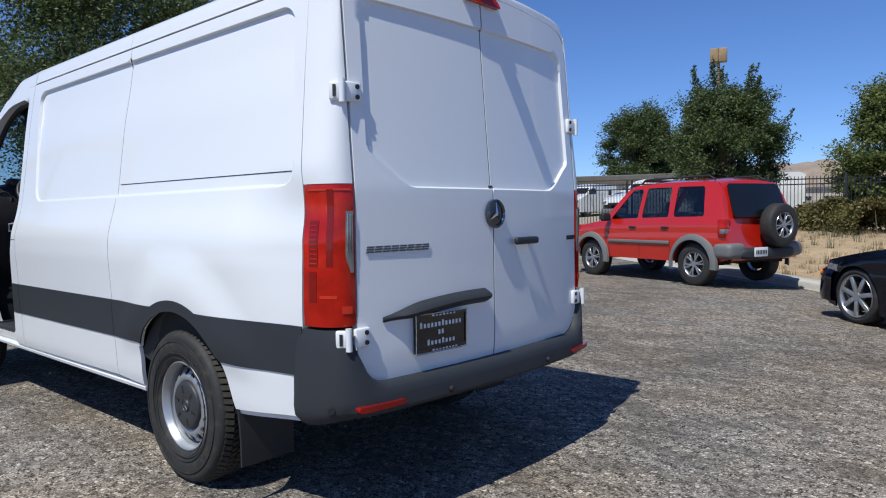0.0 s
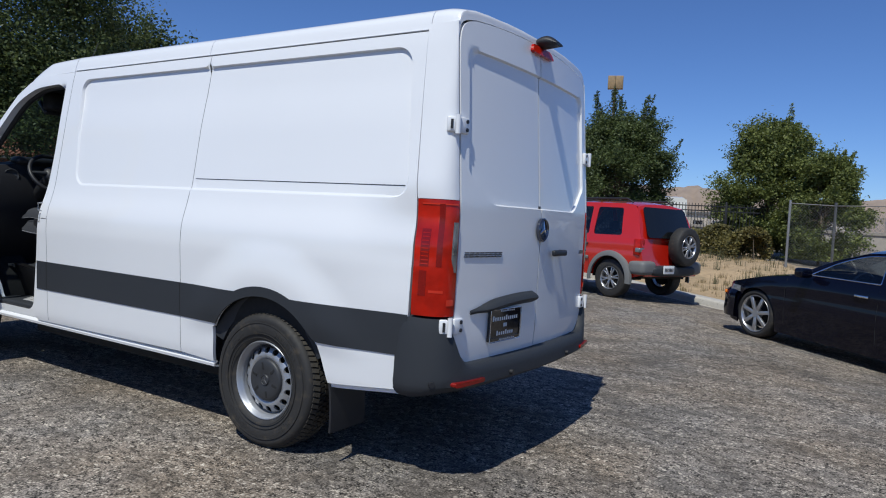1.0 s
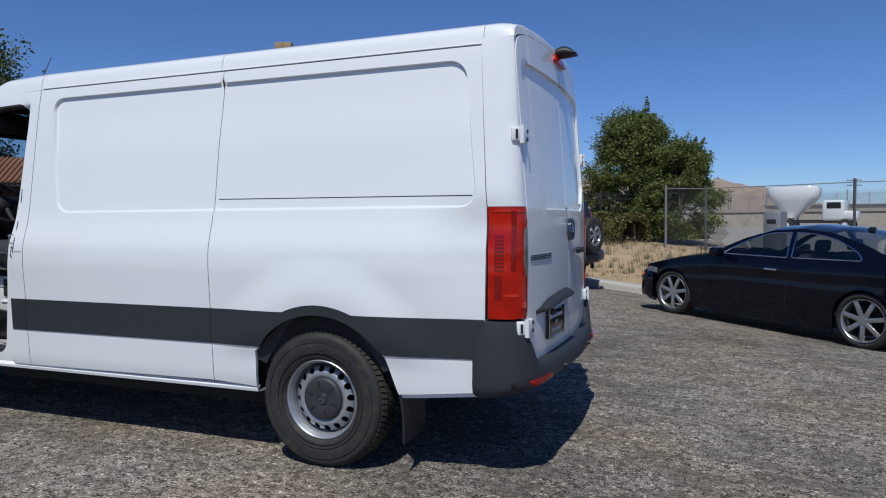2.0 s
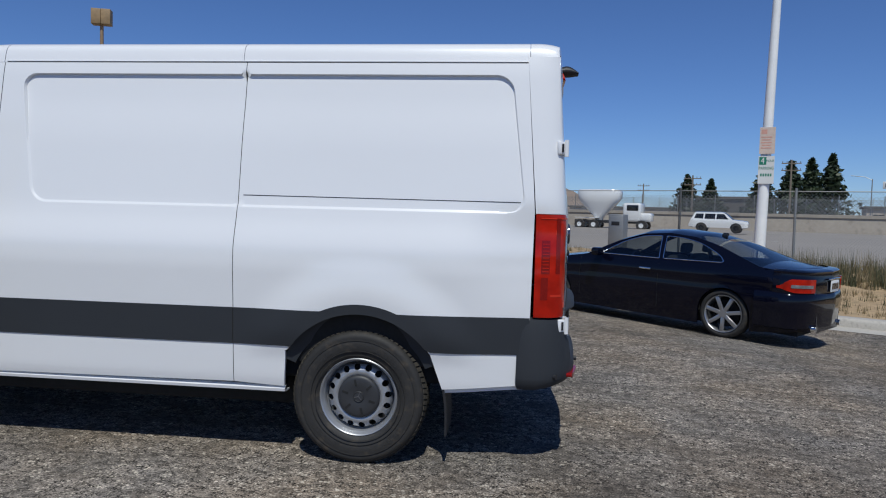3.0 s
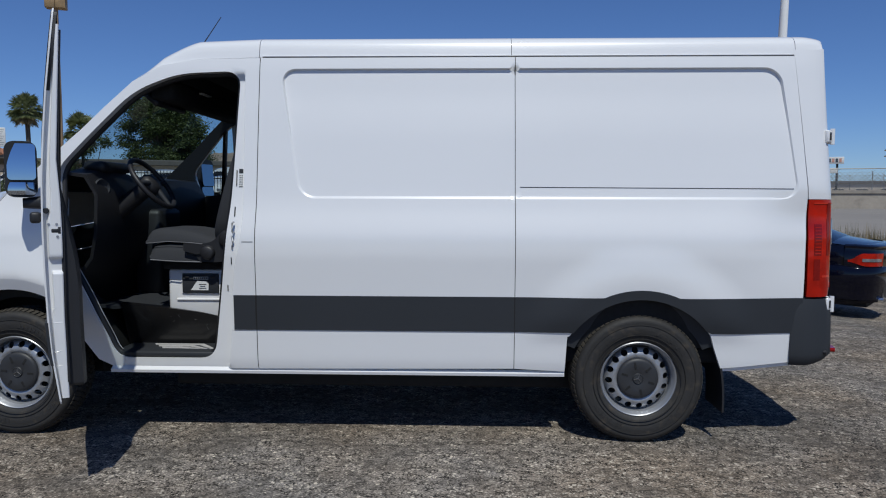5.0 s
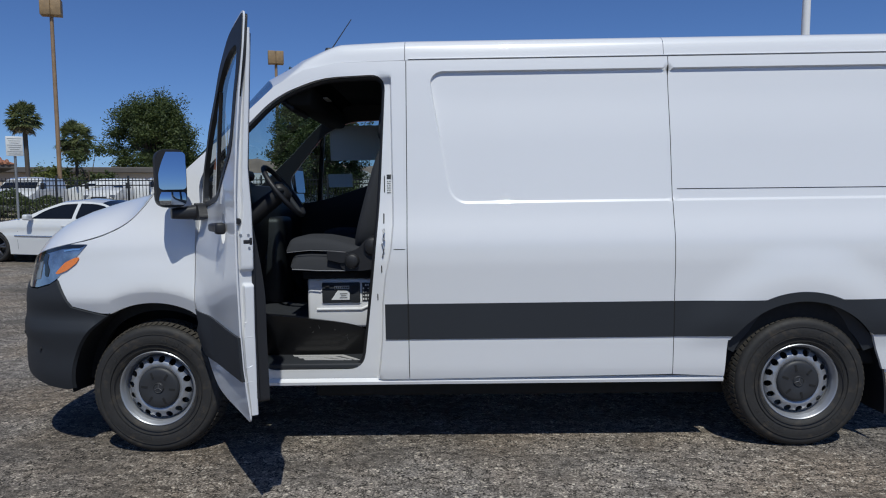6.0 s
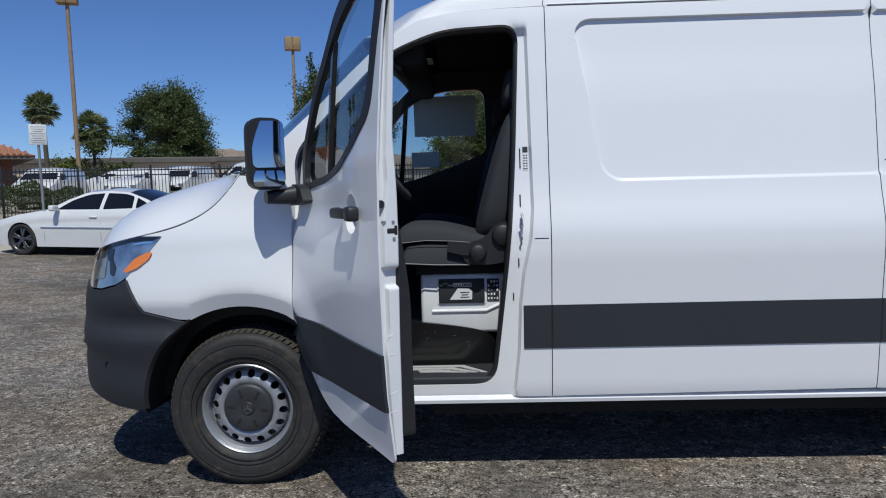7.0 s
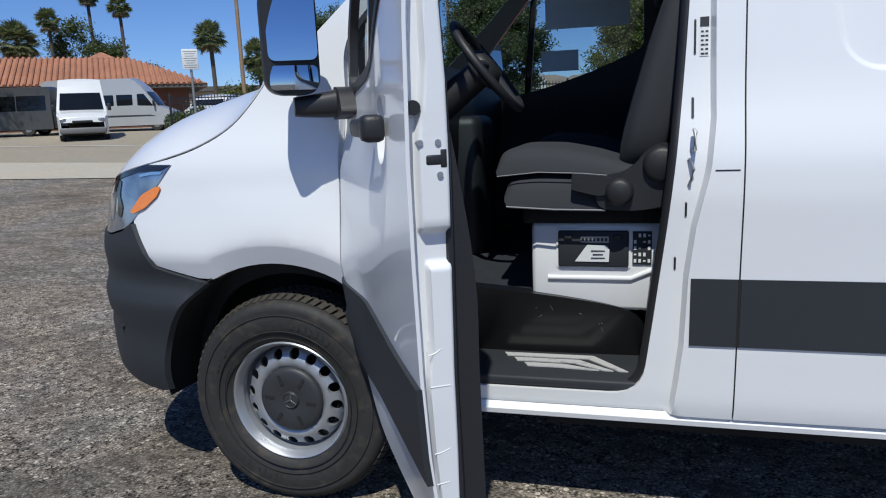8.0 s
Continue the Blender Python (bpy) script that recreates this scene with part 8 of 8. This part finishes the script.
def iron_fence(a, b, h, label):
    """Black pickets between posts on two rails."""
    a, b = Vector(a), Vector(b)
    d = b - a
    L = d.length
    f = root("iron_fence", Matrix.Translation(a) @ Matrix.Rotation(math.atan2(d.y, d.x), 4, "Z"), label, "fence")
    post = box((0, 0, h / 2 + 0.04), (0.07, 0.07, h + 0.08), 0.006)
    pm = None
    for k in range(int(L / 2.4) + 1):
        ob = part("post", post, IRON, f) if pm is None else new("post", pm)
        pm = ob.data
        ob.parent, ob.location = f, (k * 2.4, 0, 0)
    for z in (0.18, h - 0.28, h - 0.10):
        part("rail", box((L / 2, 0, z), (L, 0.035, 0.04)), IRON, f)
    bm = bmesh.new()
    for k in range(int(L / 0.115)):
        add_box(bm, (k * 0.115, 0, h / 2 + 0.05), (0.022, 0.022, h - 0.1))
    tagged(part("picket_run", bm, IRON, f), kind="stuff")
    return f


fa = from_eye(EYE7, 124.0, 28.5)
fb = from_eye(EYE7, 104.0, 27.5)
iron_fence((*fa, ground_z(*fa)), (*fb, ground_z(*fa)), 1.83, "black iron picket fence before parked vans")
fc = from_eye(EYE0, 99.0, 27.5)
iron_fence((*fb, ground_z(*fa)), (*fc, ground_z(*fa)), 1.83, "black iron picket fence behind the hedge")


def wire_fence(pts, h, label, name="wire_fence", cell=0.075, wire=0.0010):
    """Galvanised posts and diamond wire."""
    f = root(name, Matrix.Translation(pts[0]), label, "fence")
    o = Vector(pts[0])
    bm_w = bmesh.new()
    for a, b in zip(pts, pts[1:]):
        a, b = Vector(a) - o, Vector(b) - o
        d = b - a
        n = max(1, round(d.length / 3.0))
        for k in range(n + 1):
            p = a + d * (k / n)
            part("post", rod(p - Vector((0, 0, 0.2)), p + Vector((0, 0, h + 0.08)), 0.032, n=8), GALV, f)
        part("top_rail", tube([a + Vector((0, 0, h)), b + Vector((0, 0, h))], 0.012, 6), GALV, f)
        u = d.normalized()
        L = d.length
        for k in range(-int(h / cell), int(L / cell)):
            for sg in (1, -1):
                s0 = k * cell if sg > 0 else k * cell + h
                s1 = k * cell + h if sg > 0 else k * cell
                z0, z1 = 0.02, h
                if min(s0, s1) < 0:
                    t_ = -min(s0, s1) / h
                    if sg > 0:
                        s0, z0 = 0.0, z0 + (z1 - z0) * t_
                    else:
                        s1, z1 = 0.0, z1 - (z1 - z0) * t_
                if max(s0, s1) > L:
                    t_ = (max(s0, s1) - L) / h
                    if sg > 0:
                        s1, z1 = L, z1 - h * t_
                    else:
                        s0, z0 = L, z0 + h * t_
                p, q_ = a + u * s0 + Vector((0, 0, z0)), a + u * s1 + Vector((0, 0, z1))
                w = (q_ - p).cross(Vector((-u.y, u.x, 0))).normalized() * wire
                bm_w.faces.new([bm_w.verts.new(v) for v in (p - w, q_ - w, q_ + w, p + w)])
    tagged(part("wire_mesh", bm_w, GALV, f, smooth=False), kind="stuff")
    return f


wire_fence([tuple(fw(u, 79.45, 2.24)) for u in (-130, -100, -70, -40, -10, 20, 50)], 1.55, "chain-link fence on top of the freeway barrier", cell=0.24, wire=0.010)
run = [tuple(p) for p in kerb_off(5.2, 0, 5, 0.02)[::5]][::-1]
wire_fence([(0.72, 17.4, run[0][2] + 0.05), (1.78, 17.0, run[0][2])] + run, 1.9, "galvanised chain-link fence along the freeway")
fpts = [fw(u, 79.4, 2.22) for u in (-260, -120, 0, 110)]
far = root("barrier_fence", Matrix.Translation(fpts[0]), "chain-link fence on top of the freeway barrier", "fence")
bm = bmesh.new()
for a, b in zip(fpts, fpts[1:]):
    d = b - a
    for k in range(int(d.length / 4)):
        add_rod(bm, a + d.normalized() * 4 * k - fpts[0], a + d.normalized() * 4 * k - fpts[0] + Vector((0, 0, 2.0)), 0.05, n=5)
    for k in range(int(d.length / 0.45)):
        for sg in (-1, 1):
            p = a + d.normalized() * 0.45 * k - fpts[0]
            q_ = p + d.normalized() * 2.0 * sg + Vector((0, 0, 1.9))
            w = Vector((0, 0, 0.018))
            bm.faces.new([bm.verts.new(v) for v in (p - w, q_ - w, q_ + w, p + w)])
tagged(part("wire_mesh", bm, GALV, far, smooth=False), kind="stuff")

# white street light pole with parking signs
px, py = 6.3, 12.9
pole = root("light_pole", Matrix.Translation((px, py, ground_z(px, py) + 0.15)) @ Matrix.Rotation(radians(1.2), 4, Vector((0.42, 0.906, 0.0))), "tall tapered white steel light pole by the kerb", "light pole")
part("shaft", rod((0, 0, 0), (0, 0, 9.5), 0.135, 0.065, 20), POLE_WHITE, pole)
part("foot", lathe([(0.19, 0.0), (0.19, 0.04), (0.13, 0.06), (0.12, 0.2)], 20, "z"), POLE_WHITE, pole)
part("cover", box((-0.05, -0.105, 0.75), (0.07, 0.02, 0.30), 0.01), BLACK, pole)
face = Matrix.Rotation(radians(-22), 4, "Z")


def sign(name, m, w, h, material, parent_label, category="sign"):
    s = root(name, m, parent_label, category)
    part("panel", box((0, 0, 0), (w, 0.006, h), 0.002), material, s, smooth=False)
    return s


def words(text, x, z, size, material, parent, y=-0.0055):
    """Raised lettering on a sign that faces -y."""
    c = bpy.data.curves.new("lettering", "FONT")
    c.body, c.size, c.extrude, c.align_x, c.align_y = text, size, 0.0006, "CENTER", "CENTER"
    tmp = bpy.data.objects.new("tmp", c)
    me = bpy.data.meshes.new_from_object(tmp)
    bpy.data.objects.remove(tmp)
    me.transform(Matrix.Translation((x, y, z)) @ Matrix.Rotation(radians(90), 4, "X"))
    me.materials.append(material)
    ob = new("lettering", me)
    ob.parent = parent
    return ob


zb = ground_z(px, py) + 0.15
sp = Vector((px, py, zb)) + face.to_3x3() @ Vector((0.09, -0.140, 0))
s1 = sign("parking_sign", Matrix.Translation((sp.x, sp.y, 2.56)) @ face @ Matrix.Diagonal((1.0, 1, 1.24, 1)), 0.33, 0.50, SIGN_BACK, "white and green parking sign strapped to the pole")
part("green_square", box((-0.075, -0.0042, 0.165), (0.145, 0.002, 0.14)), GREEN, s1)
words("4", -0.075, 0.165, 0.16, SIGN_BACK, s1, -0.0058)
words("HOUR", 0.075, 0.165, 0.055, GREEN, s1)
words("PARKING", 0, 0.03, 0.074, GREEN, s1)
for k in range(5):
    part("bar", box((-0.10 + 0.05 * k, -0.0042, -0.09), (0.032, 0.002, 0.05)), GREEN, s1)
s2 = sign("tow_sign", Matrix.Translation((sp.x, sp.y, 3.22)) @ face @ Matrix.Diagonal((1.0, 1, 1.10, 1)), 0.32, 0.54, mat("faded_sign", (0.62, 0.50, 0.42), 0.6, vary=0.12, scale=14, grain=0.5), "sun-faded red and white notice on the pole")
part("bar", box((-0.07, -0.0042, 0.18), (0.12, 0.002, 0.09)), FADED_RED, s2)
for k in range(5):
    part("bar", box((-0.02, -0.0042, 0.07 - 0.055 * k), (0.22 - 0.03 * (k % 2), 0.002, 0.022)), FADED_RED, s2)


def lot_lamp(x, y, H, label):
    o = root("lot_lamp", Matrix.Translation((x, y, 0)), label, "lamp post")
    part("shaft", rod((0, 0, 0.5), (0, 0, H), 0.13, 0.10, 12), POLE_TAN, o)
    part("foot", lathe([(0.30, 0.0), (0.30, 0.7), (0.0, 0.7)], 20, "z"), CONCRETE, o)
    for k, a in ((0, 18), (1, 198)):
        m = Matrix.Rotation(radians(a), 4, "Z")
        part("lamp_box", box((0.275, 0, H - 0.02), (0.54, 0.62, 0.92), 0.03, m), LAMP_YELLOW, o, "weathered yellow lamp box")
        part("arm", rod(m @ Vector((0, 0, H - 0.05)), m @ Vector((0.3, 0, H - 0.05)), 0.05, n=8), POLE_TAN, o)
    return o


lot_lamp(-14.6, 47.3, 11.9, "tan lot lamp post with yellow boxes")
lot_lamp(-24.7, 36.4, 12.7, "tan lot lamp post with yellow boxes")

# notice on a post by the street
x, y = -12.5, 12.9
nb = root("notice_post", Matrix.Translation((x, y, 0.1)) @ Matrix.Rotation(radians(31), 4, "Z"), "small white notice board on a steel post", "sign")
part("post", rod((0, 0, 0), (0, 0, 2.95), 0.03, n=8), GALV, nb)
part("panel", box((0, -0.05, 2.76), (0.36, 0.02, 0.47), 0.01), SIGN_BACK, nb)
for k in range(8):
    part("bar", box((0, -0.062, 2.94 - 0.052 * k), (0.30 - 0.05 * (k % 3), 0.004, 0.009)), GALV, nb)

# grey utility cabinet by the wire fence
x, y = 3.25, 13.71
cab = root("utility_cabinet", Matrix.Translation((x, y, 0.24)) @ Matrix.Rotation(radians(-28), 4, "Z"), "grey metal utility cabinet on the bank", "utility cabinet")
part("body", box((0, 0, 0.62), (0.37, 0.36, 1.24), 0.02), GALV, cab)
part("door", box((0, -0.186, 0.66), (0.31, 0.012, 1.05), 0.004), GALV, cab)
part("vent", box((0, -0.195, 1.02), (0.20, 0.008, 0.09), 0.002), BLACK, cab)

# ---- far side of the freeway ----
def conifer(x, y, z, H, R, seed):
    rg_ = random.Random(seed)
    t = root("conifer", Matrix.Translation((x, y, z)), "dark pointed conifer beyond the freeway", "conifer", "conifers")
    part("trunk", rod((0, 0, 0), (0, 0, H * 0.95), 0.28, 0.04, 8), BARK, t)
    pts = []
    for _ in range(2600):
        k = rg_.random() ** 0.8
        tier = 0.75 + 0.25 * math.sin(k * 55 + seed)
        r = R * (1 - k) * tier * rg_.uniform(0.25, 1.0) + 0.15
        a = rg_.uniform(0, math.tau)
        lob = 1 + 0.22 * math.sin(3 * a + seed + k * 9)
        pts.append((r * lob * math.cos(a), r * lob * math.sin(a), H * (0.10 + 0.90 * k) + rg_.gauss(0, 0.15) - r * 0.18))
    leaves("needles", pts, 0.85, CONIFER, t, rg_, 0.3, 0.45)
    return t


for az, d, H, R, s in ((67.1, 130, 12.4, 5.6, 1), (68.4, 128, 11.6, 5.4, 2), (69.7, 126, 11.0, 5.4, 3), (71.6, 132, 10.6, 4.8, 4), (75.2, 145, 9.0, 4.8, 5), (76.9, 138, 9.4, 5.6, 6)):
    conifer(*from_eye(EYE35, az, d), 0.0, H, R, s)


def utility_pole(x, y, H, label="wooden utility pole with crossarms"):
    o = root("utility_pole", Matrix.Translation((x, y, 0)) @ Matrix.Rotation(radians(70), 4, "Z"), label, "utility pole", "utility poles")
    part("shaft", rod((0, 0, 0), (0, 0, H), 0.17, 0.12, 8), PALE_BARK, o)
    for z in (0.5, 1.5):
        part("crossarm", box((0, 0, H - z), (0.12, 2.6, 0.14)), PALE_BARK, o)
        for k in (-1.15, -0.6, 0.6, 1.15):
            part("insulator", rod((0, k, H - z + 0.05), (0, k, H - z + 0.3), 0.05, n=6), GALV, o)
    return o


for az, d, H in ((69.7, 112, 10.3), (76.5, 118, 8.4), (80.2, 160, 9.0), (88.5, 190, 8.5), (93.5, 150, 9), (59.5, 140, 10)):
    utility_pole(*from_eye(EYE35, az, d), H)
x, y = from_eye(EYE35, 63.2, 150)
bs = root("roadside_sign", Matrix.Translation((x, y, 0)) @ Matrix.Rotation(radians(-25), 4, "Z"), "white billboard on two dark posts", "sign")
for k in (-1.0, 1.0):
    part("post", rod((k, 0, 0), (k, 0, 8.9), 0.2, n=8), IRON, bs)
part("panel", box((0, -0.2, 8.5), (4.2, 0.3, 1.3), 0.05), SIGN_BACK, bs)
for k in range(6):
    part("bar", box((-1.5 + 0.60 * k, -0.38, 8.5), (0.40, 0.04, 0.70)), FADED_RED if k % 2 else DARK_CAR, bs)
part("panel", box((0, -0.1, 6.6), (2.2, 0.2, 1.0), 0.03), SIGN_BACK, bs)
x, y = from_eye(EYE15, 84.6, 190)
bl = root("blue_sign", Matrix.Translation((x, y, 0)) @ Matrix.Rotation(radians(-5), 4, "Z"), "square blue pole sign", "sign")
part("post", rod((0, 0, 0), (0, 0, 5.2), 0.3, n=8), GALV, bl)
part("panel", box((0, -0.1, 6.4), (3.0, 0.5, 2.8), 0.05), BLUE, bl)
part("shape", box((0, -0.37, 6.7), (1.1, 0.04, 1.1), 0.01), SIGN_BACK, bl)
part("shape", box((0, -0.37, 5.55), (2.2, 0.04, 0.3), 0.01), SIGN_BACK, bl)
o = root("freeway_lamp", Matrix.Translation((*from_eye(EYE35, 64.6, 120), 0)), "thin steel freeway lamp post", "lamp post")
part("shaft", rod((0, 0, 0), (0, 0, 8.0), 0.10, 0.07, 8), GALV, o)
part("arm", tube([(0, 0, 7.8), (-0.8, 0.5, 8.3), (-2.4, 1.4, 8.5)], 0.05, 6), GALV, o)

# low buildings on the skyline
STUCCO = mat("stucco", (0.55, 0.47, 0.38), 0.9, vary=0.1, scale=4, grain=0.4, big=0.3)
DARK_ROOF = mat("dark_roof", (0.12, 0.11, 0.10), 0.85, vary=0.15, scale=3, grain=0.4)


def low_building(x, y, w, d, h, turn, label, wall, roof):
    b = root("low_building", Matrix.Translation((x, y, 0)) @ Matrix.Rotation(radians(turn), 4, "Z"), label, "building")
    part("wall", box((0, 0, h / 2), (w, d, h)), wall, b, smooth=False)
    part("roof", box((0, 0, h + 0.2), (w + 1.0, d + 1.0, 0.45), 0.05), roof, b, smooth=False)
    n = max(2, int(w / 4))
    for k in range(n):
        part("window", box((-w / 2 + w * (k + 0.5) / n, -d / 2 - 0.02, h * 0.55), (w / n * 0.5, 0.08, h * 0.35)), DARK_GLASS, b)
    return b


for az, d, w, h, turn, wall in ((73.4, 165, 16, 6.0, -20, DARK_ROOF), (97.5, 160, 40, 5.0, 0, STUCCO), (112.0, 75, 13, 4.4, 20, STUCCO), (60.0, 170, 30, 4.5, -20, STUCCO), (81.5, 200, 30, 4.0, -10, STUCCO), (117.5, 72, 18, 4.2, 25, STUCCO)):
    low_building(*from_eye(EYE35 if d > 100 else EYE7, az, d), w, 10, h, turn, "low flat-roofed building beyond the road", wall, DARK_ROOF)

# single-storey building with a clay tile roof
TILE = mat("clay_tile", (0.37, 0.165, 0.095), 0.8, vary=0.28, scale=5, grain=0.5, big=0.7)
BRICK = mat("brown_wall", (0.17, 0.075, 0.05), 0.9, vary=0.2, scale=8, grain=0.5)
bx, by = -46.2, 33.8
hall = root("tiled_building", Matrix.Translation((bx, by, 1.15)) @ Matrix.Rotation(radians(39), 4, "Z"), "long brown building with an orange clay tile roof", "building")
BW, BD, BH, BR = 34.0, 11.0, 2.9, 5.0
part("wall", box((0, 0, BH / 2), (BW - 2.4, BD - 2.4, BH)), BRICK, hall, smooth=False)
part("fascia", box((0, 0, BH - 0.1), (BW - 0.1, BD - 0.1, 0.25)), DARK_ROOF, hall, smooth=False)
bm = bmesh.new()
hip = 4.6
c4 = [(-BW / 2, -BD / 2, BH), (BW / 2, -BD / 2, BH), (BW / 2, BD / 2, BH), (-BW / 2, BD / 2, BH)]
r2 = [(-BW / 2 + hip, 0, BR), (BW / 2 - hip, 0, BR)]
v = [bm.verts.new(p) for p in c4 + r2]
for f in ((0, 1, 5, 4), (1, 2, 5), (2, 3, 4, 5), (3, 0, 4)):
    bm.faces.new([v[i] for i in f])
roof = part("roof", bm, TILE, hall, "orange clay barrel tile roof", smooth=False)
for k in range(int(BW / 0.34)):
    x0 = -BW / 2 + 0.17 + 0.34 * k
    reach = min(1.0, (x0 + BW / 2) / hip, (BW / 2 - x0) / hip)
    part("tile_row", rod((x0, -BD / 2 - 0.05, BH + 0.03), (x0, -BD / 2 * (1 - reach), BH + (BR - BH) * reach + 0.03), 0.10, n=6), TILE, roof)
for k in range(7):
    part("window", box((-BW / 2 + 3 + 4.3 * k, -BD / 2 + 1.17, 1.5), (1.8, 0.08, 1.3)), DARK_GLASS, hall)
part("turret", box((10.6, 6.5, BR - 0.2), (1.2, 1.2, 1.4)), STUCCO, hall)
bm = bmesh.new()
bmesh.ops.create_cone(bm, cap_ends=True, segments=4, radius1=1.4, radius2=0.15, depth=0.5, matrix=Matrix.Translation((10.6, 6.5, BR + 0.75)) @ Matrix.Rotation(radians(45), 4, "Z"))
part("turret_roof", bm, TILE, hall, smooth=False)

# hopper truck and car on the freeway
tx, ty = from_eye(EYE15, 84.6, 74)
truck = root("hopper_truck", Matrix.Translation((tx, ty, 0.1)) @ Matrix.Rotation(radians(158), 4, "Z"), "white bulk hopper truck on the freeway", "truck")
for x0, w in ((0.3, 2.3),):
    rows = []
    for z, k, q in ((0.95, 0.16, 0.30), (1.35, 0.22, 0.42), (2.75, 0.82, 0.96), (3.30, 0.98, 1.0), (3.95, 1.0, 1.0), (4.15, 0.94, 0.92), (4.20, 0.5, 0.5)):
        rows.append([Vector((x0 + w * k * math.copysign(abs(math.cos(a)) ** 0.6, math.cos(a)), 1.22 * q * math.copysign(abs(math.sin(a)) ** 0.6, math.sin(a)), z)) for a in np.linspace(0, math.tau, 28, endpoint=False)])
    part("hopper", grid(rows, closed=True, flip=True), CAR_WHITE, truck, "white hopper narrowing to its outlet")
for x0 in (2.1, 0.6):
    part("fender", box((x0, 0, 1.22), (0.9, 2.3, 0.06), 0.02), CAR_WHITE, truck)
part("chassis", box((-0.7, 0, 0.85), (7.0, 1.0, 0.30)), BLACK, truck)
part("cab", box((-3.3, 0, 1.85), (1.8, 2.3, 1.9), 0.2), CAR_WHITE, truck)
part("cab_window", box((-3.4, 0, 2.3), (1.2, 2.34, 0.6), 0.05), DARK_GLASS, truck)
part("bonnet", box((-4.6, 0, 1.35), (1.2, 1.6, 0.9), 0.2), CAR_WHITE, truck)
for k in (-4.3, 0.6, 2.1):
    for sgn in (-1, 1):
        part("tyre", lathe([(0.25, -0.15), (0.5, -0.16), (0.53, -0.1), (0.53, 0.15)], 24, "y", Matrix.Translation((k, sgn * 1.0, 0.53)) @ Matrix.Rotation(math.pi if sgn > 0 else 0, 4, "Z")), RUBBER, truck)
        part("rim", lathe([(0.0, -0.12), (0.25, -0.13)], 20, "y", Matrix.Translation((k, sgn * 1.0, 0.53)) @ Matrix.Rotation(math.pi if sgn > 0 else 0, 4, "Z")), PAPER, truck)
sx, sy_ = from_eye(EYE35, 72.2, 65)
car("freeway_suv", Matrix.Translation((sx, sy_, 0.30)) @ Matrix.Rotation(radians(158), 4, "Z"), "white off-road estate on the freeway", "car", 4.8, CAR_WHITE,
    [(0.0, 0.9), (0.1, 1.0), (1.2, 1.12), (1.8, 1.65), (2.1, 1.74), (4.3, 1.74), (4.6, 1.2), (4.8, 0.7)],
    [(0.0, 0.95), (0.1, 1.06), (1.2, 1.18), (1.8, 1.72), (2.1, 1.82), (4.3, 1.80), (4.62, 1.22), (4.8, 0.7)],
    [(0.0, 0.9), (1.2, 1.10), (4.8, 1.15)], [(0.0, 0.75), (0.3, 0.92), (4.5, 0.92), (4.8, 0.86)], 0.70, (0.95, 3.74), (0.40, 0.26, 0.23, 6, GREY, False),
    [[(1.55, 1.17), (2.55, 1.18), (2.50, 1.64), (1.95, 1.62)], [(2.65, 1.18), (3.5, 1.19), (3.45, 1.64), (2.62, 1.64)], [(3.6, 1.20), (4.35, 1.22), (4.2, 1.63), (3.58, 1.64)]], ((1.2, 1.9), (4.3, 4.6)), sill=0.45, arch=0.47)

# dry hills on the horizon
HILL = mat("dry_hills", (0.30, 0.23, 0.175), 0.95, vary=0.25, scale=0.02, grain=0.5, big=0.006)
rows = []
for az in np.linspace(35, 150, 320):
    prof_h = float(np.interp(az, [35, 70, 81, 84, 85.7, 88, 90, 93, 97, 100, 102, 105, 109, 114, 122, 150], [14, 14, 16, 36, 57, 74, 84, 76, 78, 90, 97, 95, 96, 84, 55, 36]))
    prof_h += 2.5 * math.sin(az * 1.9 + 1) + 1.5 * math.sin(az * 4.3) + 1.2 * math.sin(az * 9.1)
    rows.append([Vector((d * math.cos(radians(az)), d * math.sin(radians(az)), h)) for d, h in ((1150, -2), (1250, prof_h * (0.22 + 0.06 * math.sin(az * 2.7))), (1350, prof_h * (0.46 + 0.10 * math.sin(az * 3.9 + 2))), (1480, prof_h * (0.76 + 0.06 * math.sin(az * 5.3))), (1600, prof_h), (1800, prof_h * 0.8), (2100, -2))])
bm = grid(rows, flip=True)
tagged(mesh_object("hills", bm, HILL), "dry golden brown hills", "hills", kind="structure")
